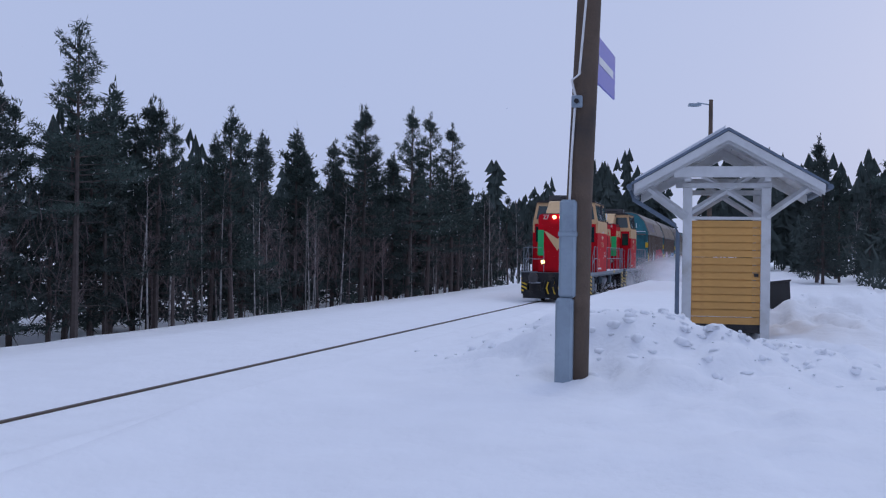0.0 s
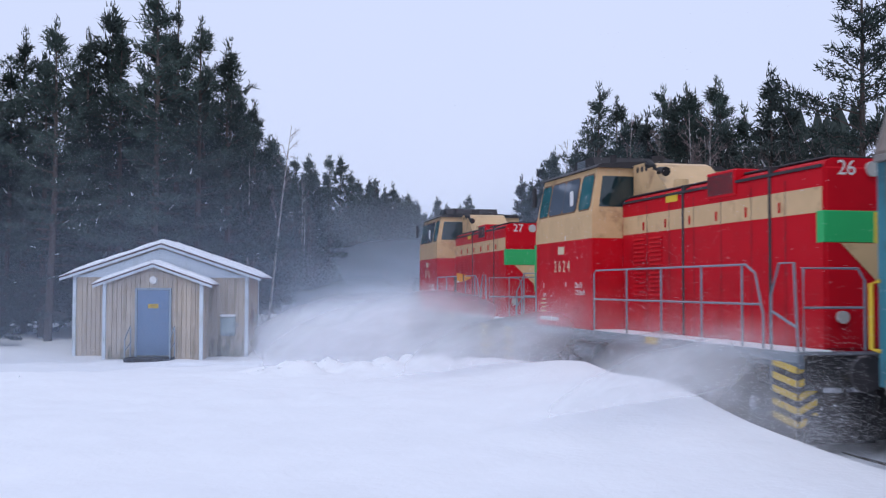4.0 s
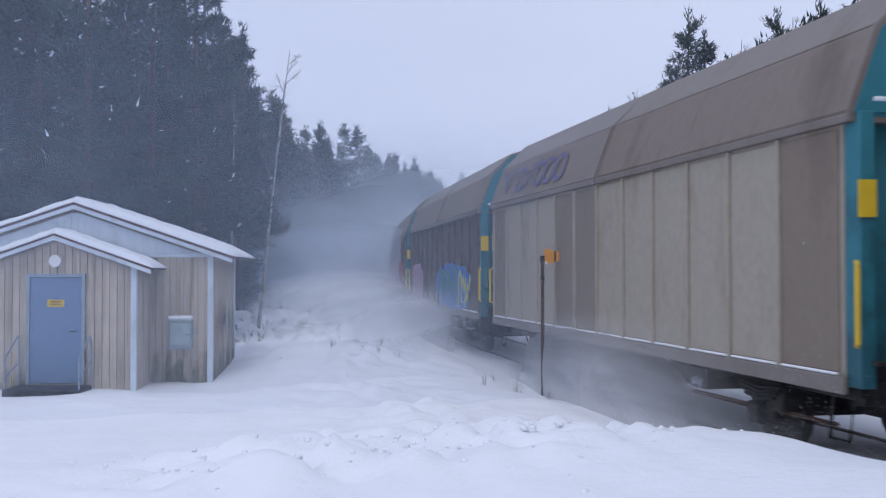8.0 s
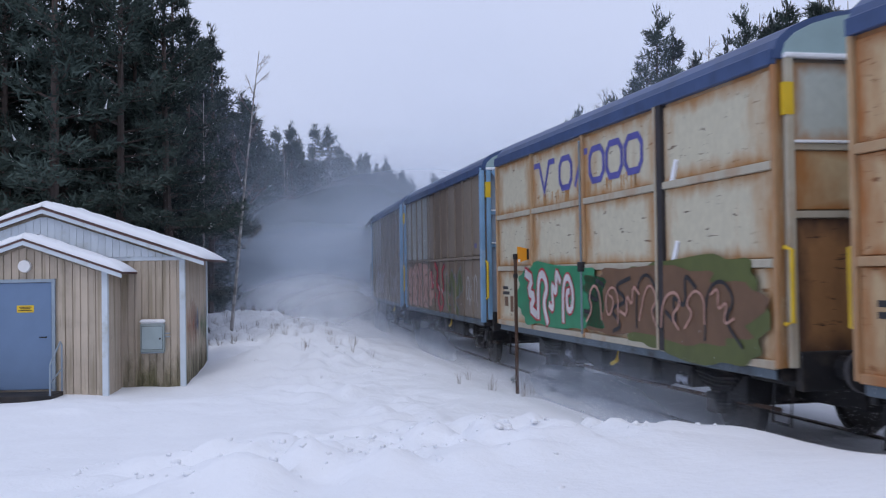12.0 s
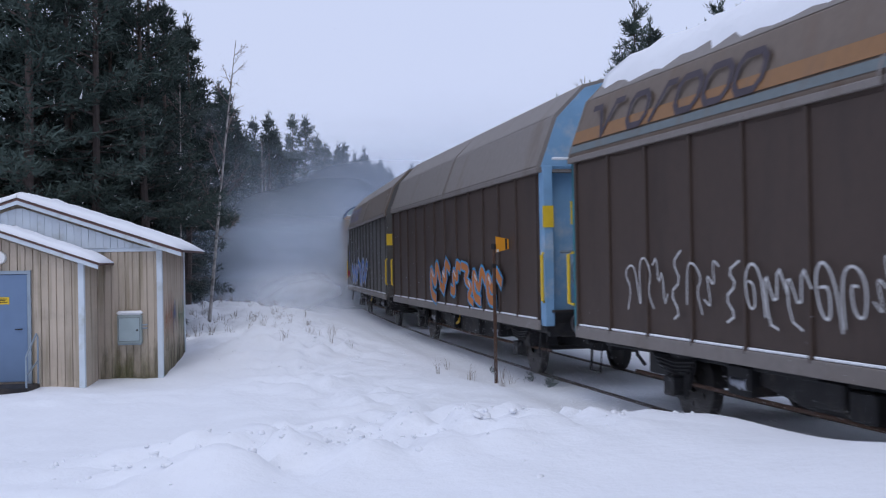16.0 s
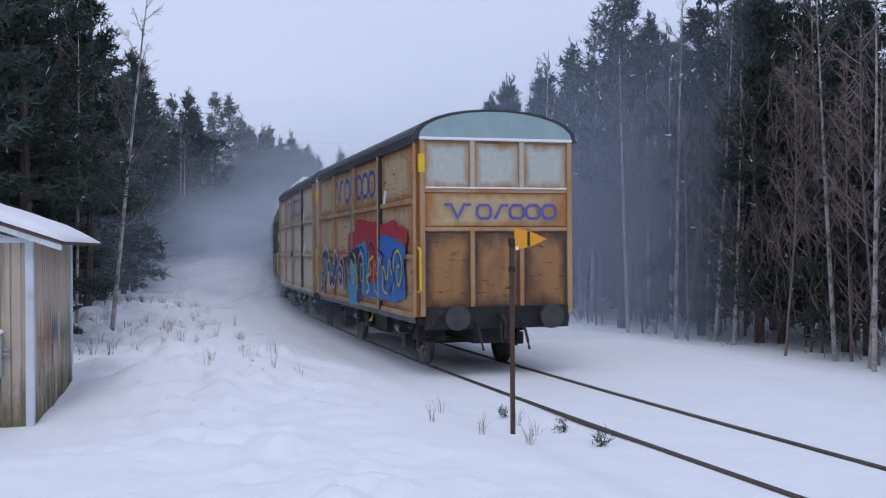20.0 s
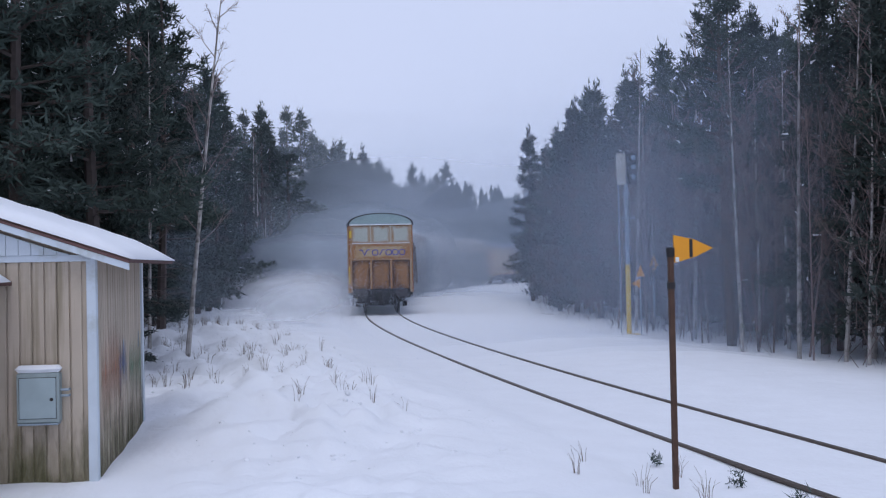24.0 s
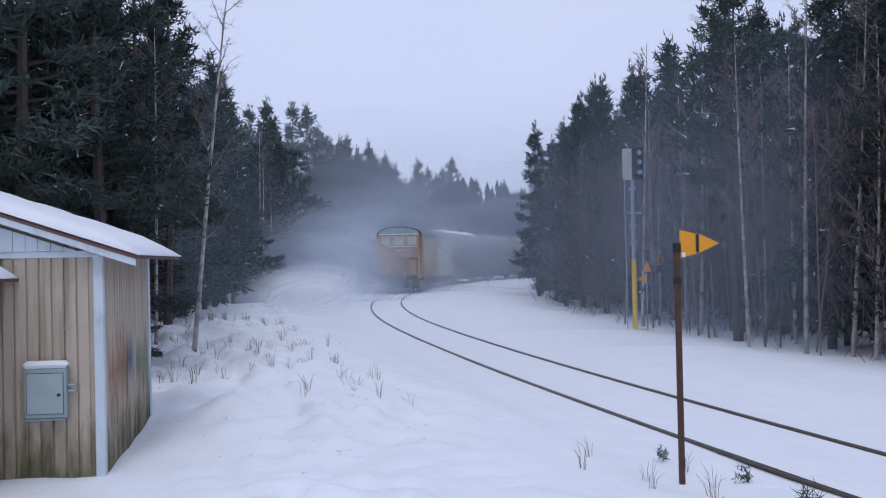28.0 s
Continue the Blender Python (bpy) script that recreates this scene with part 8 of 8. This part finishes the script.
def powder():
    """Clouds of powder swirling along the lower half of the moving train."""
    rng = np.random.RandomState(8)
    kinds = []
    for k in range(5):
        n, size, rise = ((34000, 0.0042, 0.5), (40000, 0.0042, 0.5), (80000, 0.0060, 1.0))[max(0, k - 2)]
        y = rng.uniform(-7.4, 7.4, n)
        puff = 0.40 + 0.60 * np.abs(np.sin(y * 0.7 + k * 1.7)) * (0.6 + 0.4 * np.sin(y * 1.9 + k))
        z = np.abs(rng.normal(0, rise, n)) * puff + 0.02
        x = -1.5 - np.abs(rng.normal(0, 0.70, n)) * (0.5 + 0.5 * puff)
        flip = rng.rand(n) < 0.25
        x = np.where(flip, -x, x)
        kinds.append(flakes("powder_cloud", np.stack([x, y, z], 1), size, rng))
    # dense plume rising behind and around each vehicle
    for i in range(len(VEHICLES)):
        ob = new("powder_cloud", kinds[3 + i if i < 2 else i % 3])
        tagged(ob, "white cloud of powder snow whirled up beside the wheels", "blowing snow", "powder along the train", "stuff")
        CLOUDS.append(ob)
        for y, w, h, x in (((-3.6, 5.6, 1.9, -2.2), (3.2, 5.6, 1.8, -2.15)) if i == 1 else ((-4.0, 5.4, 1.7, -2.1),) if i == 0 else ((0.0, 6.8, 1.5, -1.70),) if i < 5 else ((0.0, 6.2, 0.95, -1.70),) if i < 10 else ()):
            share("veil", DENSE_WISP if 1 < i < 5 or (i == 1 and y < 0) else WISP if i < 5 else THIN_WISP, ob, pose(x, y, 0.25, 10 if i < 2 else 0, 0, 90) @ Matrix.Diagonal((w, 0.6, h, 1)))


def haze():
    """Fine snow hanging over the bend, thinning upwards; it also stands in for distance haze."""
    rng = np.random.RandomState(9)
    # over the bend, low along the rails, and blown across to the forest
    for n, s0, s1, dm, ds, k, top in ((40000, 45, 135, 0.5, 9.0, 1.5, 2.7), (60000, 24, 90, -2.2, 3.0, 1.3, 0.8), (20000, 26, 80, 9.0, 3.5, 1.4, 2.0)):
        s = s0 + (s1 - s0) * rng.beta(1.5, 1.5, n)
        d = rng.normal(dm, ds, n)
        z = rng.gamma(k, top, n)
        i = ((s - S0) / STEP).astype(int)
        x, y = LX[i] + d * np.cos(LT[i]), LY[i] - d * np.sin(LT[i])
        grain = 0.003 + 0.00017 * (s - 10)
        me = flakes("drifting_snow", np.stack([x, y, z], 1), grain, rng, MIST)
        tagged(new("drifting_snow", me), "fine blue-grey snow over the bend, standing in for haze too", "blowing snow", "mist of snow over the bend", "stuff")


def plume():
    """Bank of whirled powder travelling with the engines, then hanging over the bend."""
    rng = np.random.RandomState(12)
    n = 70000
    y = rng.normal(0, 7.0, n)
    side = np.where(rng.rand(n) < 0.8, -1.0, 1.0)
    x = side * (1.45 + np.minimum(np.abs(rng.normal(0, 1.5, n)), 3.2))
    z = rng.gamma(1.4, 1.05, n) * (0.6 + 0.4 * np.sin(y * 0.6 + x))
    ob = new("snow_plume", flakes("snow_plume", np.stack([x, y, z], 1), 0.0050, rng))
    for y, w, h, x in ((-7, 2.6, 2.2, -3.6), (-1, 3.2, 2.8, -3.9), (5, 4.6, 3.4, -4.6), (11, 5.0, 3.4, -4.6)):
        share("veil", DENSE_WISP if y > 0 else WISP, ob, pose(x, y, 0.75, 58, 0, 24) @ Matrix.Diagonal((w, 1.2, h, 1)))
    return tagged(ob, "bank of powder snow whirled up behind the engines", "blowing snow", kind="stuff")


PLUME = plume()


def bank_cloud():
    """Thin cloud left in the air behind the engines; it drifts past the hut and up the line."""
    ob = new("snow_cloud", wisp_mesh("snow_cloud", 5, AIR_VEIL))
    ob.scale = (15.0, 3.0, 10.0)
    for x, y, z, w, h in ((-0.15, 1.2, 0.05, 0.9, 0.95),):
        share("veil", AIR_WISP, ob, pose(x, y, z) @ Matrix.Diagonal((w, 1.0, h, 1)))
    return tagged(ob, "thin cloud of powder snow drifting past the hut", "blowing snow", kind="stuff")


CLOUD = bank_cloud()


def snowfall():
    rng = np.random.RandomState(10)
    n = 3000
    pts = np.stack([rng.uniform(-22, 26, n), rng.uniform(-60, 60, n), rng.uniform(-2, 42, n)], 1)
    me = flakes("falling_snow", pts, 0.009, rng)
    ob = tagged(new("falling_snow", me), "sparse small snowflakes falling through the air", "snowfall", kind="stuff")
    return ob


powder()
haze()
wisps()
FALL = snowfall()


def drift():
    back = 14.6 / 2 - 0.65
    times = [round(0.25 * k, 3) for k in range(0, 20)] + [5 + 0.5 * k for k in range(0, 47)]
    for ob, (v, length, half) in zip(CLOUDS, VEHICLES):
        centre = back - length / 2
        back -= length
        walk(ob, [(t, vehicle_pose(run_at(t) + centre - 0.5, half)) for t in times])
    way = [(t, run_at(t) - 15 - 10 * max(0, min(1, (3.0 - t) / 0.5))) for t in times if t <= 4.5] + [(5.5, 20), (7, 27), (9, 34), (12, 41), (16, 46), (20, 50), (28, 56)]
    walk(PLUME, [(t, vehicle_pose(s, 3.0)) for t, s in way])
    walk(CLOUD, [(t, pose(x, y, 3.0 if t > 6 else -1.5 if t == 4.0 else -10.0, 0, 0, 8)) for t, x, y in ((0, -7.0, 16.0), (3.2, -7.0, 16.0), (4.0, -7.0, 16.0), (6.5, -7.0, 13.0), (7.5, -6.6, 14.5), (9.0, -3.4, 18.0), (10.0, -0.4, 20.0), (11.0, 2.0, 24.0), (12.5, 4.0, 32.0), (14.5, 6.0, 50.0), (17.0, 12.0, 52.0), (18.5, 10.0, 38.0), (19.5, 9.0, 31.0), (22.0, 9.0, 30.0), (24.0, 11.0, 35.0), (26.0, 16.0, 48.0), (28.0, 22.0, 60.0))])
    for ob, s, d, z, turn, carried in HANGING:
        rows = []
        for t, f, sunk in ((0, 0, 14), (3.2, 0, 14), (4.0, 0, 4), (5.6, 0, 0), (12, 0.0, 0), (17, 0.12, 0), (20, 0.5, 0), (23, 0.9, 0), (28, 1.0, 0)):
            x, y = beside(s + carried * f, d)
            rows.append((t, pose(x, y, z - sunk, 32, 0, turn - math.degrees(line_at(s)[2]) * 0.5)))
        walk(ob, rows)
    walk(FALL, [(t, pose(0.02 * t, 0.25 * t, -0.9 * t)) for t in (0, 7, 14, 21, 28)])


# ---- small growth along the line ----
def grass_tufts():
    rng = random.Random(31)
    spots = [(-2.3, 18.2), (-2.0, 18.9), (-1.35, 18.7), (-1.3, 19.4), (-2.55, 19.2), (-1.85, 17.8), (-2.2, 19.8), (-1.6, 18.3)]
    spots += [(-3.4 - rng.random() * 4.2, 23 + rng.random() * 18) for k in range(120)]
    for x, y in spots:
        bm = B()
        for k in range(rng.randint(4, 9)):
            a = rng.uniform(0, 6.283)
            h = rng.uniform(0.08, 0.27)
            r = rng.uniform(0.04, 0.16)
            p = [(0.03 * math.cos(a), 0.03 * math.sin(a), -0.06), (r * 0.5 * math.cos(a), r * 0.5 * math.sin(a), h * 0.6), (r * math.cos(a), r * math.sin(a), h)]
            tube(bm, p, [0.003, 0.0025, 0.0015], 3, False)
        t = new("dry_grass_tuft")
        t.matrix_basis = pose(x, y, ground_z(x, y))
        tagged(t, "thin dry brown stems poking out of the snow", "grass", "dry stems along the track", "")
        part("stalk", bm, DRY_STEM, t)
    for x, y, k in ((-1.08, 17.5, 0.5), (-1.0, 18.7, 0.34), (-1.3, 19.9, 0.30)):
        t = new("pine_seedling")
        t.matrix_basis = pose(x, y, ground_z(x, y) - 0.02, 0, 0, k * 300)
        tagged(t, "tiny green pine seedling in the snow beside the rail", "seedling", "seedlings by the rail")
        rg = np.random.RandomState(int(k * 100))
        cl = [((rg.normal(0, 0.04), rg.normal(0, 0.04), rg.uniform(0.02, 0.16)), (rg.normal(0, 0.6), rg.normal(0, 0.6), 0.6)) for q in range(10)]
        share("needle_tuft", needle_mesh("needle_tuft", cl, NEEDLE, rg, 8, 0.10 * k / 0.4, 0.007, 0.0), t)


grass_tufts()


def snow_clods():
    """Broken chunks of ploughed snow lying on the banks, one mass."""
    rng = np.random.RandomState(51)
    shapes = []
    for fine in (1, 2):
        ico = bmesh.new()
        bmesh.ops.create_icosphere(ico, subdivisions=fine, radius=1.0)
        shapes.append((np.array([v.co[:] for v in ico.verts]), np.array([[v.index for v in f.verts] for f in ico.faces])))
        ico.free()
    count = 0
    verts, faces = [], []
    spots = []
    for bx, by, r, n in ((-5.9, 10.3, 1.5, 170), (-4.3, 10.5, 1.3, 110), (-7.4, 10.0, 1.2, 60), (-4.5, 21.0, 1.2, 60), (-4.0, 23.5, 1.1, 60), (-4.7, 26.0, 1.8, 90), (-5.2, 31.5, 2.6, 230), (-6.2, 37.0, 3.0, 120), (-6.6, -25.2, 1.0, 170), (-7.6, -25.6, 1.2, 150), (-6.4, -26.0, 1.8, 170), (-5.2, -29.0, 1.2, 70), (-10.8, -37.5, 2.6, 110)):
        for k in range(int(n * 1.2)):
            spots.append((bx + rng.normal(0, r * 0.7), by + rng.normal(0, r * 0.6)))
    P = np.array(spots)
    s, d = track_coords(P[:, 0], P[:, 1])
    P = P[np.abs(d) > 2.7]
    Z = height(P[:, 0], P[:, 1])
    big = ((P[:, 1] < -20) & (P[:, 1] > -31))
    for (x, y), z, b in zip(P, Z, big):
        q = (0.014 + 0.055 * rng.rand() ** 2.4) * (1.25 if b else 0.6)
        base, tris = shapes[1 if q > 0.05 else 0]
        lobes = rng.normal(0, 1.6, (5, 3))
        bumpy = 1 + 0.20 * np.sin(base @ lobes.T * 1.7 + rng.uniform(0, 6, 5)).sum(1) / 1.6
        v = base * bumpy[:, None] * q * np.array([rng.uniform(0.8, 1.5), rng.uniform(0.8, 1.5), rng.uniform(0.6, 0.9)])
        faces.append(tris + count)
        count += len(base)
        verts.append(v + np.array([x, y, z - q * 0.12]))
    me = bpy.data.meshes.new("snow_clods")
    me.from_pydata(np.concatenate(verts).tolist(), [], np.concatenate(faces).tolist())
    me.materials.append(SNOW)
    me.polygons.foreach_set("use_smooth", np.ones(len(me.polygons), dtype=bool))
    tagged(new("snow_clods", me), "broken chunks of ploughed snow lying on the banks", "snow chunks", kind="stuff")


snow_clods()

motions()
